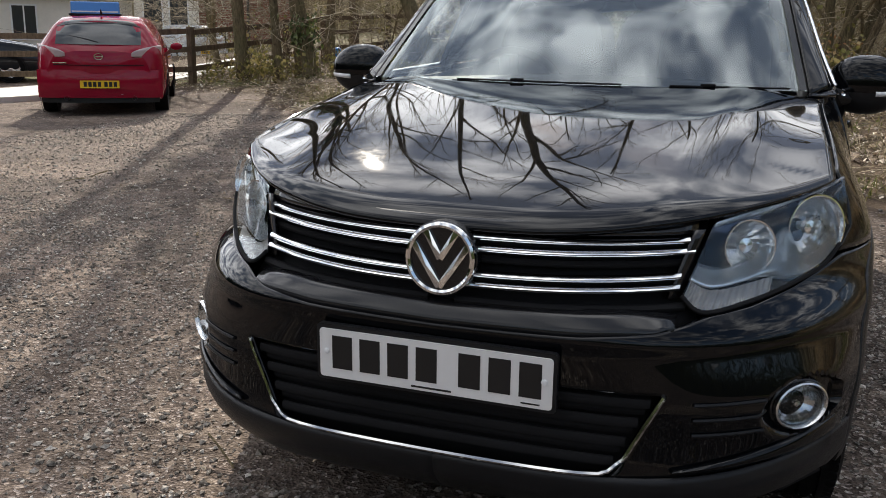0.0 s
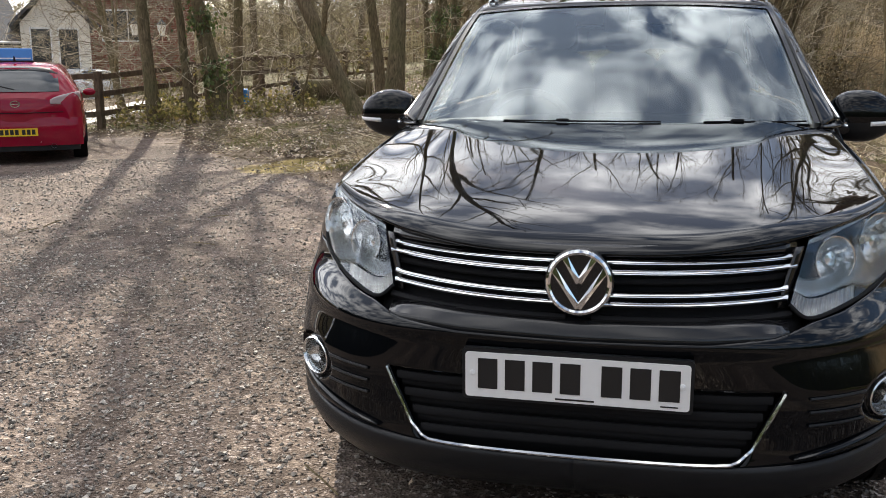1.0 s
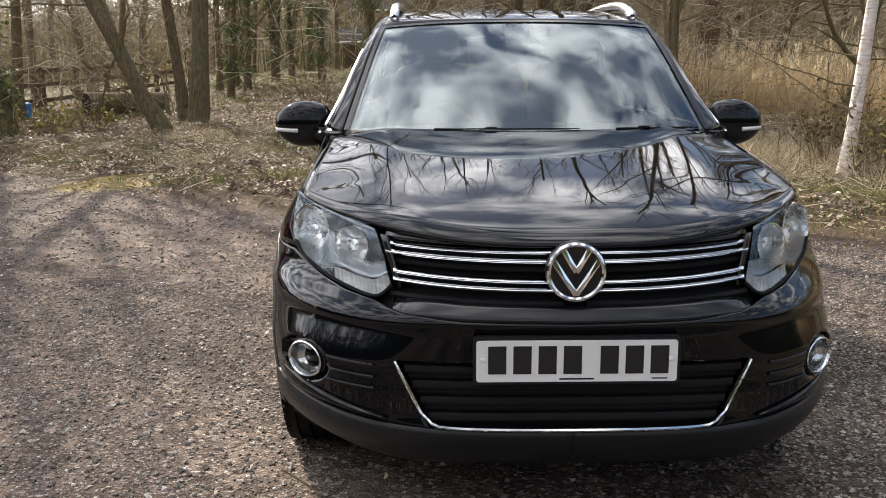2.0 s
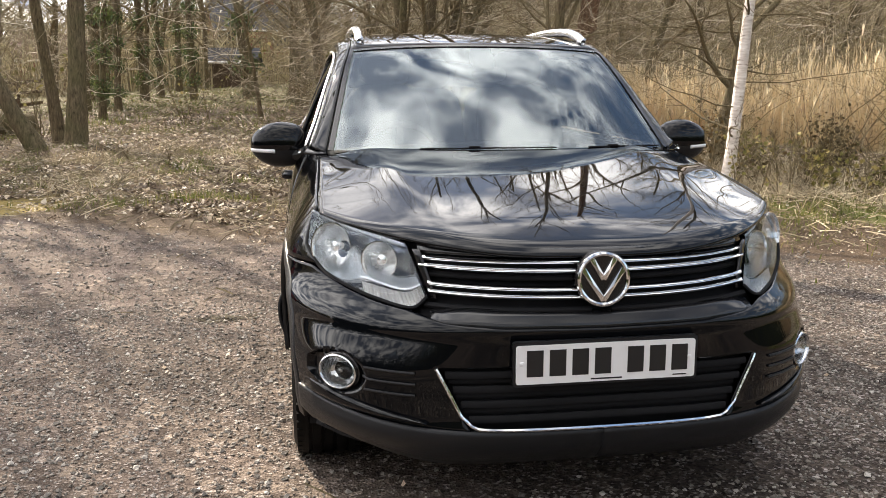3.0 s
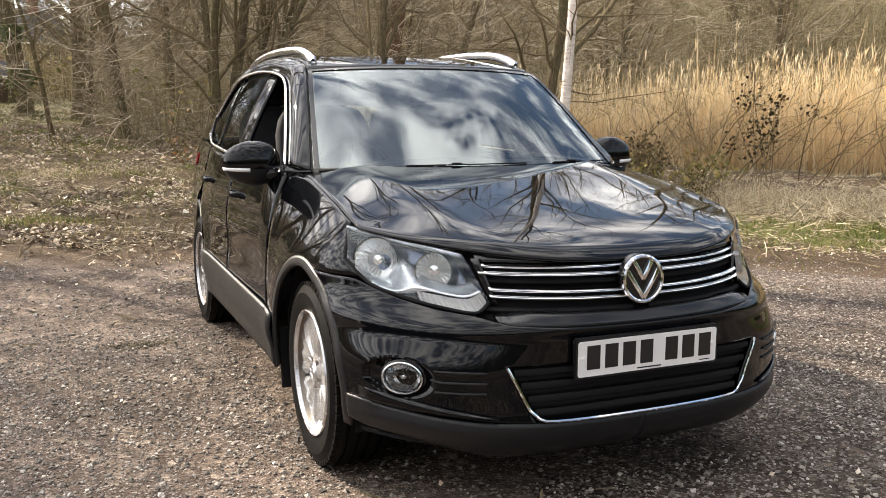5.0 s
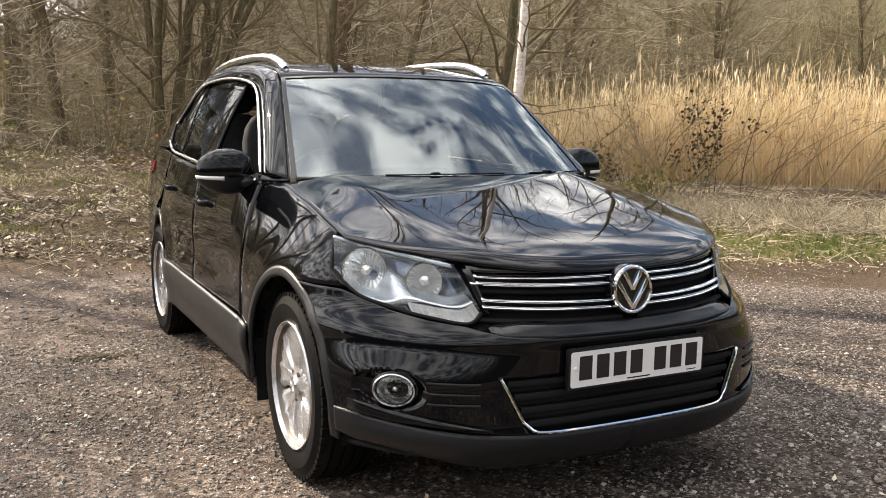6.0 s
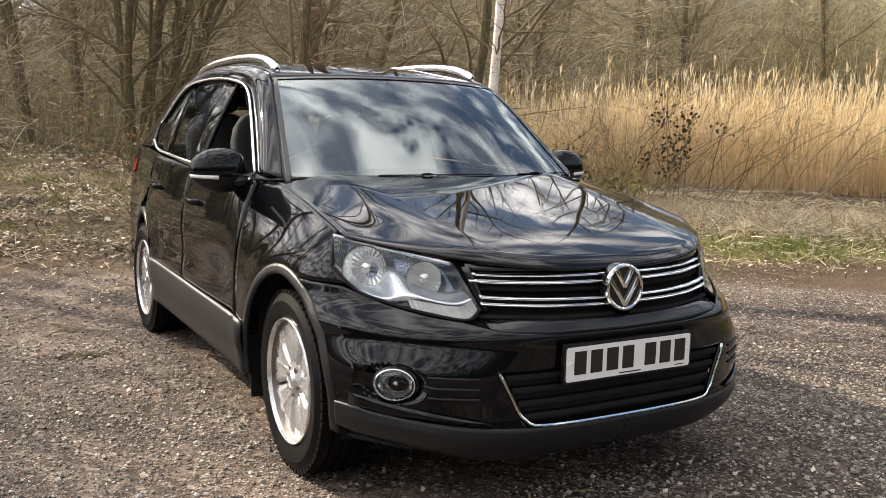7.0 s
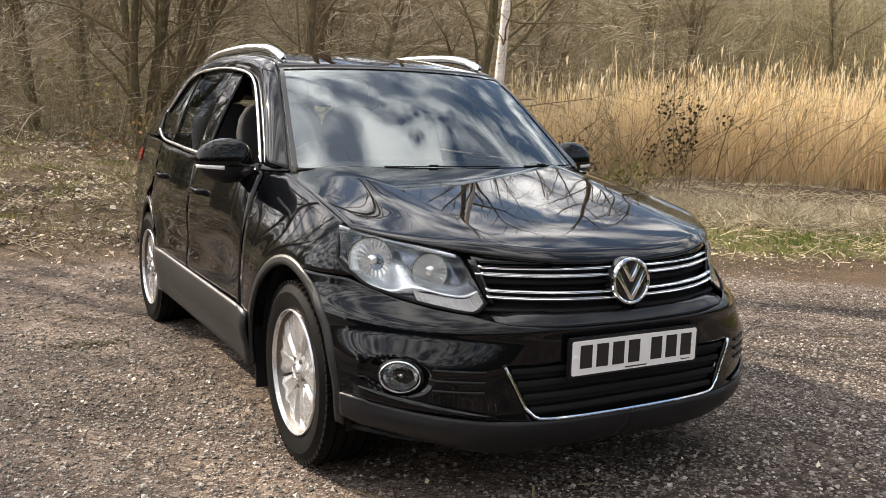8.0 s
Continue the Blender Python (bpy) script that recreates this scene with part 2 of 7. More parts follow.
def ground_material():
    n = Nodes("gravel_and_litter_ground")
    v = n.pos(1.0)
    zone = n.add("Attribute")
    zone.attribute_name = "zone"
    sep = n.add("SeparateColor")
    n.link(zone.outputs["Color"], sep.inputs[0])
    big = n.noise(v, 0.55, 5, 0.6)
    mid = n.noise(v, 4.0, 6, 0.65)
    fine = n.noise(v, 60, 5, 0.7)
    vor = n.add("TexVoronoi", Scale=95.0)
    n.link(v, vor.inputs["Vector"])
    vor2 = n.add("TexVoronoi", Scale=42.0)
    n.link(v, vor2.inputs["Vector"])
    stone = n.add("SeparateColor")
    n.link(vor.outputs["Color"], stone.inputs[0])
    grey = n.ramp(stone.outputs[0], (0.0, (0.014, 0.011, 0.010)), (0.4, (0.056, 0.046, 0.042)), (0.75, (0.125, 0.102, 0.091)), (0.9, (0.30, 0.262, 0.248)), (1.0, (0.62, 0.57, 0.561)))
    dust = n.ramp(mid, (0.3, (0.026, 0.020, 0.018)), (0.7, (0.165, 0.128, 0.112)))
    chip = n.add("TexVoronoi", Scale=23.0)
    n.link(v, chip.inputs["Vector"])
    chips = n.add("SeparateColor")
    n.link(chip.outputs["Color"], chips.inputs[0])
    tone = n.ramp(chips.outputs[1], (0.0, (0.022, 0.015, 0.011)), (0.5, (0.092, 0.073, 0.061)), (0.85, (0.18, 0.146, 0.121)), (1.0, (0.36, 0.30, 0.253)))
    gravel = n.mix(n.ramp(big, (0.3, 0.25), (0.7, 0.6)), grey, dust)
    gravel = n.mix(n.ramp(n.noise(v, 1.7, 6, 0.72), (0.40, 0.1), (0.60, 0.85)), gravel, tone)
    # paler sand by the sunlit bank, grey chippings round the car: sun/shade painted in
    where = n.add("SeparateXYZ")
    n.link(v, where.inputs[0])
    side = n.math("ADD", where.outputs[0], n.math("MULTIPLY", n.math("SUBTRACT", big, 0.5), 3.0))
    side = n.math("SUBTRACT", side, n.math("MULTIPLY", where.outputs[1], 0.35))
    sandy_lit = n.mix(n.ramp(n.noise(v, 2.3, 6, 0.7), (0.35, 0.0), (0.68, 0.42)), gravel, n.ramp(fine, (0.3, (0.105, 0.080, 0.070)), (0.7, (0.37, 0.292, 0.262))))
    chips_shaded = n.mix(0.45, gravel, grey)
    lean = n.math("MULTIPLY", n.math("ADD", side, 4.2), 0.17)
    # blends the sunlit tint into the shaded one across the lot
    gravel = n.mix(n.ramp(lean, (0.1, 0.0), (0.9, 1.0)), sandy_lit, chips_shaded)
    gravel = n.mix(1.0, gravel, (1.02, 0.985, 0.925), "MULTIPLY")
    worn = n.ramp(n.noise(v, 0.8, 6, 0.68, 0.4), (0.36, 0.55), (0.5, 0.95), (0.66, 1.35))
    gravel = n.mix(1.0, gravel, worn, "MULTIPLY")
    brown = n.ramp(fine, (0.25, (0.018, 0.012, 0.008)), (0.5, (0.085, 0.059, 0.040)), (0.75, (0.30, 0.23, 0.165)))
    brown = n.mix(n.ramp(mid, (0.35, 0.0), (0.65, 0.5)), brown, (0.065, 0.044, 0.028))
    green = n.ramp(fine, (0.3, (0.045, 0.065, 0.016)), (0.7, (0.15, 0.17, 0.05)))
    green = n.mix(n.ramp(mid, (0.4, 0.0), (0.7, 0.7)), green, (0.21, 0.16, 0.085))
    moss = n.ramp(fine, (0.3, (0.17, 0.125, 0.045)), (0.7, (0.36, 0.275, 0.10)))
    edge = n.math("ADD", sep.outputs[0], n.math("MULTIPLY", n.math("SUBTRACT", mid, 0.5), 0.9))
    col = n.mix(n.ramp(edge, (0.42, 0.0), (0.62, 1.0)), gravel, brown)
    gedge = n.math("ADD", sep.outputs[1], n.math("MULTIPLY", n.math("SUBTRACT", mid, 0.5), 0.8))
    col = n.mix(n.ramp(gedge, (0.45, 0.0), (0.65, 1.0)), col, green)
    medge = n.math("ADD", sep.outputs[2], n.math("MULTIPLY", n.math("SUBTRACT", mid, 0.5), 0.6))
    col = n.mix(n.ramp(medge, (0.45, 0.0), (0.65, 0.85)), col, moss)
    nor = n.bump(fine, 0.55, 0.012)
    nor = n.bump(vor.outputs["Distance"], 0.7, 0.010, nor)
    nor = n.bump(vor2.outputs["Distance"], 0.35, 0.015, nor)
    return n.bsdf(col, 0.88, 0.0, nor)


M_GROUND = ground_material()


def varied(name, stops, rough=0.8, bump=0.0, scale=40, spread="island", translucent=0.0):
    """Loose natural stuff: each island (or object) takes its own tone from the ramp."""
    n = Nodes(name)
    if spread == "island":
        r = n.add("NewGeometry").outputs["Random Per Island"]
    else:
        r = n.add("ObjectInfo").outputs["Random"]
    col = n.ramp(r, *stops)
    f = n.noise(n.pos(1.0), scale, 4, 0.6)
    col = n.mix(0.25, col, n.ramp(f, (0.3, tuple(c * 0.6 for c in stops[0][1])), (0.7, stops[-1][1])))
    nor = n.bump(f, bump, 0.005) if bump else None
    m = n.bsdf(col, rough, 0.0, nor)
    if translucent:
        p = n.out.inputs["Surface"].links[0].from_socket
        t = n.add("BsdfTranslucent")
        n.link(col, t.inputs["Color"])
        mx = n.add("MixShader")
        mx.inputs[0].default_value = translucent
        n.link(p, mx.inputs[1])
        n.link(t.outputs[0], mx.inputs[2])
        n.link(mx.outputs[0], n.out.inputs["Surface"])
    return m


def bark(name, dark, light, scale=14.0, green=0.4):
    n = Nodes(name)
    v = n.pos((1, 1, 0.22))
    f = n.noise(v, scale * 2.2, 7, 0.7, 0.6)
    big = n.noise(n.pos(1.0), 1.6, 4, 0.6)
    col = n.ramp(f, (0.3, dark), (0.7, light))
    col = n.mix(n.ramp(big, (0.42, 0.0), (0.7, green)), col, (0.085, 0.10, 0.035))
    return n.bsdf(col, 0.9, 0.0, n.bump(f, 0.8, 0.02))


def birch_bark():
    n = Nodes("birch_bark")
    v = n.pos((1, 1, 5.0))
    f = n.noise(v, 6, 5, 0.6, 0.4)
    big = n.noise(n.pos(1.0), 3.0, 4, 0.6)
    col = n.ramp(f, (0.30, (0.05, 0.04, 0.035)), (0.38, (0.55, 0.47, 0.41)), (0.7, (0.86, 0.80, 0.74)))
    col = n.mix(n.ramp(big, (0.5, 0.0), (0.72, 0.6)), col, (0.40, 0.29, 0.23))
    return n.bsdf(col, 0.7, 0.0, n.bump(f, 0.4, 0.008))


M_BARK = bark("tree_bark", (0.033, 0.025, 0.016), (0.231, 0.181, 0.113))
M_BARKRED = bark("pine_bark", (0.046, 0.026, 0.017), (0.221, 0.137, 0.086), green=0.05)
M_TWIG = bark("twig_bark", (0.068, 0.052, 0.031), (0.293, 0.235, 0.142), 30, 0.05)
M_BIRCH = birch_bark()
M_IVY = varied("ivy_leaves", ((0.0, (0.025, 0.042, 0.010)), (0.6, (0.07, 0.105, 0.026)), (1.0, (0.19, 0.22, 0.07))), 0.5, translucent=0.15)
M_BRAMBLE = varied("bramble_leaves", ((0.0, (0.06, 0.066, 0.02)), (0.5, (0.20, 0.19, 0.06)), (1.0, (0.45, 0.35, 0.15))), 0.65, translucent=0.2)
M_THICKET = varied("thicket_leaves", ((0.0, (0.024, 0.019, 0.011)), (0.5, (0.065, 0.055, 0.026)), (0.85, (0.15, 0.11, 0.055)), (1.0, (0.30, 0.21, 0.11))), 0.6, translucent=0.15)
M_REDLEAF = varied("reddening_bramble_leaves", ((0.0, (0.06, 0.066, 0.02)), (0.45, (0.18, 0.17, 0.06)), (0.75, (0.34, 0.12, 0.05)), (1.0, (0.50, 0.40, 0.22))), 0.6, translucent=0.2)
M_DARKLEAF = varied("dark_withered_leaves", ((0.0, (0.02, 0.014, 0.01)), (0.7, (0.05, 0.04, 0.02)), (1.0, (0.10, 0.075, 0.035))), 0.6)
M_LITTER = varied("fallen_leaves", ((0.0, (0.04, 0.024, 0.015)), (0.45, (0.14, 0.090, 0.056)), (0.68, (0.50, 0.37, 0.25)), (1.0, (0.88, 0.80, 0.67))), 0.6, translucent=0.15)
M_STRAW = varied("dry_straw", ((0.0, (0.13, 0.097, 0.058)), (0.5, (0.40, 0.32, 0.205)), (1.0, (0.76, 0.66, 0.48))), 0.65, translucent=0.25)
M_REED = varied("dry_reeds", ((0.0, (0.62, 0.49, 0.30)), (0.5, (0.84, 0.695, 0.46)), (1.0, (0.94, 0.86, 0.68))), 0.7, translucent=0.62, scale=3)
M_GRASS = varied("grass_blades", ((0.0, (0.05, 0.075, 0.015)), (0.6, (0.13, 0.16, 0.04)), (1.0, (0.30, 0.26, 0.10))), 0.6, translucent=0.25)
M_STONE = varied("gravel_stones", ((0.0, (0.050, 0.044, 0.038)), (0.5, (0.155, 0.135, 0.114)), (0.85, (0.32, 0.28, 0.24)), (1.0, (0.62, 0.57, 0.51))), 0.8, 0.4, 120)
M_FARWOOD = varied("far_bare_woods", ((0.0, (0.078, 0.064, 0.037)), (0.5, (0.273, 0.228, 0.138)), (0.85, (0.488, 0.415, 0.253)), (1.0, (0.702, 0.630, 0.419))), 0.95, scale=1)
M_TANGLE = varied("pale_dead_twigs", ((0.0, (0.05, 0.038, 0.024)), (0.4, (0.20, 0.155, 0.10)), (0.75, (0.50, 0.415, 0.29)), (1.0, (0.85, 0.75, 0.58))), 0.7, scale=8)
M_EVERGREEN = varied("dark_evergreen", ((0.0, (0.010, 0.014, 0.006)), (0.6, (0.026, 0.034, 0.013)), (1.0, (0.06, 0.066, 0.026))), 0.9, scale=1)
M_FENCE = bark("weathered_fence_timber", (0.05, 0.035, 0.024), (0.16, 0.115, 0.08), 10, 0.1)
M_CREAM = plain("cream_render", (0.80, 0.75, 0.66), 0.85, vary=0.08, scale=6, bump=0.1, obj=False)
M_SLATE = plain("roof_slate", (0.075, 0.075, 0.08), 0.7, vary=0.25, scale=5, obj=False)
M_ROOFTILE = plain("brown_roof_tile", (0.16, 0.105, 0.075), 0.8, vary=0.25, scale=5, obj=False)
M_WHITE = plain("white_window_paint", (0.78, 0.78, 0.76), 0.5, vary=0.05)
M_PANE = plain("dark_window_pane", (0.03, 0.035, 0.04), 0.08, vary=0.2)
M_CONCRETE = plain("pale_concrete", (0.66, 0.64, 0.60), 0.85, vary=0.12, scale=8, bump=0.1, obj=False)
M_BLUE = plain("blue_painted_sign", (0.05, 0.20, 0.52), 0.45, vary=0.08)
M_BLUEBIN = plain("blue_plastic_bin", (0.03, 0.22, 0.62), 0.4, vary=0.08)
M_IRON = plain("black_iron", (0.015, 0.015, 0.017), 0.45, vary=0.2)
M_LANTERN = plain("lantern_glass", (0.75, 0.74, 0.70), 0.15, vary=0.03)
M_LOGEND = plain("sawn_log_end", (0.030, 0.024, 0.020), 0.85, vary=0.25, scale=40, bump=0.3)


def brick_wall_material():
    n = Nodes("red_brick")
    v = n.pos(1.0, True)
    b = n.add("TexBrick", Scale=1.0, Brick_Width=0.225, Row_Height=0.075, Mortar_Size=0.006)
    b.inputs["Color1"].default_value = (0.25, 0.085, 0.055, 1)
    b.inputs["Color2"].default_value = (0.18, 0.06, 0.042, 1)
    b.inputs["Mortar"].default_value = (0.36, 0.31, 0.27, 1)
    sw = n.add("SeparateXYZ")
    n.link(v, sw.inputs[0])
    cb = n.add("CombineXYZ")
    n.link(sw.outputs["X"], cb.inputs["X"])
    n.link(sw.outputs["Z"], cb.inputs["Y"])
    n.link(cb.outputs[0], b.inputs["Vector"])
    stain = n.noise(v, 0.8, 5, 0.6)
    col = n.mix(n.ramp(stain, (0.4, 0.0), (0.7, 0.35)), b.outputs["Color"], (0.16, 0.075, 0.05))
    return n.bsdf(col, 0.85, 0.0, n.bump(b.outputs["Fac"], -0.4, 0.01))


M_BRICK = brick_wall_material()

# ---- mesh helpers ----


def thing(name, m=None, label="", category="", group="", kind=""):
    """An Empty at a thing's base, which parents its parts."""
    ob = new(name)
    ob.empty_display_size = 0.1
    ob.matrix_basis = m if m is not None else Matrix()
    return tagged(ob, label, category, group, kind)


def mesh_of(name, V, F, mat, smooth=True):
    me = bpy.data.meshes.new(name)
    me.from_pydata([tuple(map(float, v)) for v in V], [], [tuple(map(int, f)) for f in F])
    me.materials.append(mat)
    if smooth:
        me.polygons.foreach_set("use_smooth", [True] * len(me.polygons))
    me.update()
    return me


def solid(name, VF, mat, parent=None, label="", smooth=True, thick=0.0, bevel=0.0, sharp=40):
    """Links V, F as one mesh object. thick: a sheet's thickness, laid on the inner side. bevel: a rounded edge."""
    V, F = VF
    me = mesh_of(name, V, F, mat, smooth)
    if smooth and sharp:
        me.set_sharp_from_angle(angle=radians(sharp))
    ob = new(name, me)
    if parent is not None:
        ob.parent = parent
    if label:
        ob["label"] = label
    if thick:
        md = ob.modifiers.new("thickness", "SOLIDIFY")
        md.thickness, md.offset = thick, -1.0
    if bevel:
        md = ob.modifiers.new("rounded", "BEVEL")
        md.width, md.segments, md.limit_method, md.angle_limit = bevel, 2, "ANGLE", radians(35)
    return ob


def part(name, bm, mat, parent, label="", smooth=True):
    """A bmesh as one mesh object under a thing or a part."""
    me = bpy.data.meshes.new(name)
    bm.to_mesh(me)
    bm.free()
    me.materials.append(mat)
    if smooth:
        me.polygons.foreach_set("use_smooth", [True] * len(me.polygons))
        me.set_sharp_from_angle(angle=radians(40))
    ob = new(name, me)
    ob.parent = parent
    if label:
        ob["label"] = label
    return ob


def grid(fn, us, vs, close_u=False):
    """A patch of quads over fn(u, v)."""
    nu, nv = len(us), len(vs)
    V = [tuple(fn(u, v)) for u in us for v in vs]
    F = []
    for i in range(nu if close_u else nu - 1):
        for j in range(nv - 1):
            a, b = i * nv + j, ((i + 1) % nu) * nv + j
            F.append((a, b, b + 1, a + 1))
    return V, F


def flip(VF):
    return VF[0], [tuple(reversed(f)) for f in VF[1]]


def outward(VF, centre):
    """Turns a patch's faces so that they look away from centre."""
    V = np.array(VF[0], float)
    c, s = np.array(centre, float), 0.0
    for f in VF[1]:
        p = V[list(f)]
        nrm = np.cross(p[2] - p[0], p[3 if len(f) > 3 else 1] - p[1 if len(f) > 3 else 0])
        s += nrm @ (p.mean(0) - c)
    return VF if s > 0 else flip(VF)


def mirrored(VF):
    return [(-x, y, z) for x, y, z in VF[0]], [tuple(reversed(f)) for f in VF[1]]


def joined(*parts):
    V, F = [], []
    for v, f in parts:
        n = len(V)
        V += list(v)
        F += [tuple(i + n for i in q) for q in f]
    return V, F


def both(VF):
    return joined(VF, mirrored(VF))


def box(x0, x1, y0, y1, z0, z1):
    V = [(x, y, z) for x in (x0, x1) for y in (y0, y1) for z in (z0, z1)]
    F = [(0, 1, 3, 2), (4, 6, 7, 5), (0, 4, 5, 1), (2, 3, 7, 6), (0, 2, 6, 4), (1, 5, 7, 3)]
    return V, F


def moved(VF, m):
    return [tuple(m @ Vector(v)) for v in VF[0]], VF[1]


def lathe(profile, n=32, axis="x"):
    """Turns a profile of (along, radius) round an axis."""
    def at(u, v):
        a, r = profile[v]
        c, s = math.cos(u), math.sin(u)
        return (a, r * c, r * s) if axis == "x" else ((r * c, a, r * s) if axis == "y" else (r * c, r * s, a))
    return grid(at, [2 * math.pi * i / n for i in range(n)], range(len(profile)), True)


def tube(points, radii, sides=8, cap=True, flat=1.0):
    """A tapered tube along points."""
    P = [Vector(p) for p in points]
    V, F = [], []
    up = Vector((0, 0, 1))
    for i, p in enumerate(P):
        d = (P[min(i + 1, len(P) - 1)] - P[max(i - 1, 0)]).normalized()
        a = d.cross(up if abs(d.z) < 0.9 else Vector((1, 0, 0))).normalized()
        b = d.cross(a)
        r = radii[i] if isinstance(radii, (list, tuple)) else radii
        for k in range(sides):
            t = 2 * math.pi * k / sides
            V.append(tuple(p + a * (r * math.cos(t)) + b * (r * flat * math.sin(t))))
    for i in range(len(P) - 1):
        for k in range(sides):
            a, b = i * sides + k, i * sides + (k + 1) % sides
            F.append((a, b, b + sides, a + sides))
    if cap:
        F.append(tuple(range(sides)))
        F.append(tuple(reversed(range(len(V) - sides, len(V)))))
    return V, F


def spline(pts, n):
    """n points of a smooth curve through pts (Catmull-Rom)."""
    P = np.array(pts, float)
    out = []
    for s in np.linspace(0, len(P) - 1, n):
        i = min(int(s), len(P) - 2)
        t = s - i
        p0, p1, p2, p3 = P[max(i - 1, 0)], P[i], P[i + 1], P[min(i + 2, len(P) - 1)]
        out.append(0.5 * (2 * p1 + (p2 - p0) * t + (2 * p0 - 5 * p1 + 4 * p2 - p3) * t * t + (3 * p1 - p0 - 3 * p2 + p3) * t**3))
    return np.array(out)


def loft(curves, n=24, rows=6):
    """A patch through two or more curves, each given by a few points."""
    C = [spline(c, n) for c in curves]
    if len(C) == 2:
        at = lambda i, v: C[0][i] * (1 - v) + C[1][i] * v  # noqa: E731
    else:
        full = [spline([c[i] for c in C], rows) for i in range(n)]
        return grid(lambda i, j: full[i][j], range(n), range(rows))
    return grid(at, range(n), np.linspace(0, 1, rows))


def smooth01(v, a, b):
    t = min(1.0, max(0.0, (v - a) / (b - a)))
    return t * t * (3 - 2 * t)


# ---- ground ----


def ground_z(x, y):
    """The car park is level; the wooded bank behind it rises gently."""
    v = y - (5.0 + 1.0 * max(0.0, -x - 3))
    r = 0.053 * (v if v > 3 else max(0.0, v + 3) ** 2 / 12)
    r *= 1 - 0.45 * smooth01(x, 4, 12)
    return min(r, 3.0)


def lot_edge(x):
    """How far back the gravel reaches at x."""
    return np.interp(x, [-14, -10.5, -8, -6.2, -4.8, -3.3, -1.5, 0, 2.2, 3.6, 5.2, 7.5, 12], [14.5, 13.6, 12.6, 10.3, 9.0, 7.4, 6.0, 5.6, 5.2, 4.6, 3.3, 1.0, -4.0])


def ground_uneven(x, y):
    n = noise.noise(Vector((x * 0.45, y * 0.45, 3.1))) * 0.03 + noise.noise(Vector((x * 1.7, y * 1.7, 7.7))) * 0.012
    wild = smooth01(y - lot_edge(x), -0.3, 1.5)
    bump = noise.noise(Vector((x * 1.1, y * 1.1, 1.3))) * 0.08 + noise.noise(Vector((x * 3.1, y * 3.1, 4.3))) * 0.03 + 0.06
    near = smooth01(math.hypot(x + 0.4, y - 1.8), 2.6, 5.0)
    return n * (0.25 + 0.75 * near) * 0.6 + bump * wild - 0.016


def surface_z(x, y):
    return ground_z(x, y) + (ground_uneven(x, y) if abs(x) < 32 and -20 < y < 60 else 0.0)


def build_ground():
    def axis(lo, hi, step, far, n):
        core = np.arange(lo, hi, step)
        out = np.geomspace(step, far, n).cumsum()
        return np.concatenate([(lo - out)[::-1], core, core[-1] + out])
    xs = axis(-15.0, 16.0, 0.16, 90, 34)
    ys = axis(-4.0, 22.0, 0.16, 90, 34)
    V, zone = [], []
    for x in xs:
        for y in ys:
            V.append((x, y, surface_z(x, y)))
            e = y - lot_edge(x)
            lit = smooth01(e + 1.0 * smooth01(x, 2.5, 4.5), -1.4, 0.9)
            # grass by the reeds, along the right-hand verge
            g = smooth01(x, 3.5, 5.5) * math.exp(-((e - 2.0) / 1.6) ** 2) * 0.95
            g = max(g, 0.55 * smooth01(y, 16, 30) * (1 - smooth01(x, -1, 4)))
            g = max(g, 0.62 * math.exp(-((y - lot_edge(x) - 1.2) / 1.2) ** 2) * smooth01(-x, 6.5, 9))
            m = math.exp(-(((x + 3.95) / 0.95) ** 2 + ((y - 8.25) / 0.75) ** 2))
            zone.append((lit, g, m, 1))
    ny = len(ys)
    F = [(i * ny + j, (i + 1) * ny + j, (i + 1) * ny + j + 1, i * ny + j + 1) for i in range(len(xs) - 1) for j in range(ny - 1)]
    me = mesh_of("ground", V, F, M_GROUND)
    at = me.color_attributes.new("zone", "FLOAT_COLOR", "POINT")
    at.data.foreach_set("color", np.array(zone, np.float32).ravel())
    return tagged(new("ground", me), "uneven gravel car park merging into leaf-strewn woodland floor", "ground", kind="structure")


build_ground()

# ---- trees ----


class Limbs:
    """Collects tapered tubes into one mesh."""

    def __init__(self):
        self.V, self.F = [], []

    def add(self, pts, radii, sides):
        n = len(self.V)
        v, f = tube(pts, radii, sides, cap=False)
        self.V += v
        self.F += [tuple(i + n for i in q) for q in f]


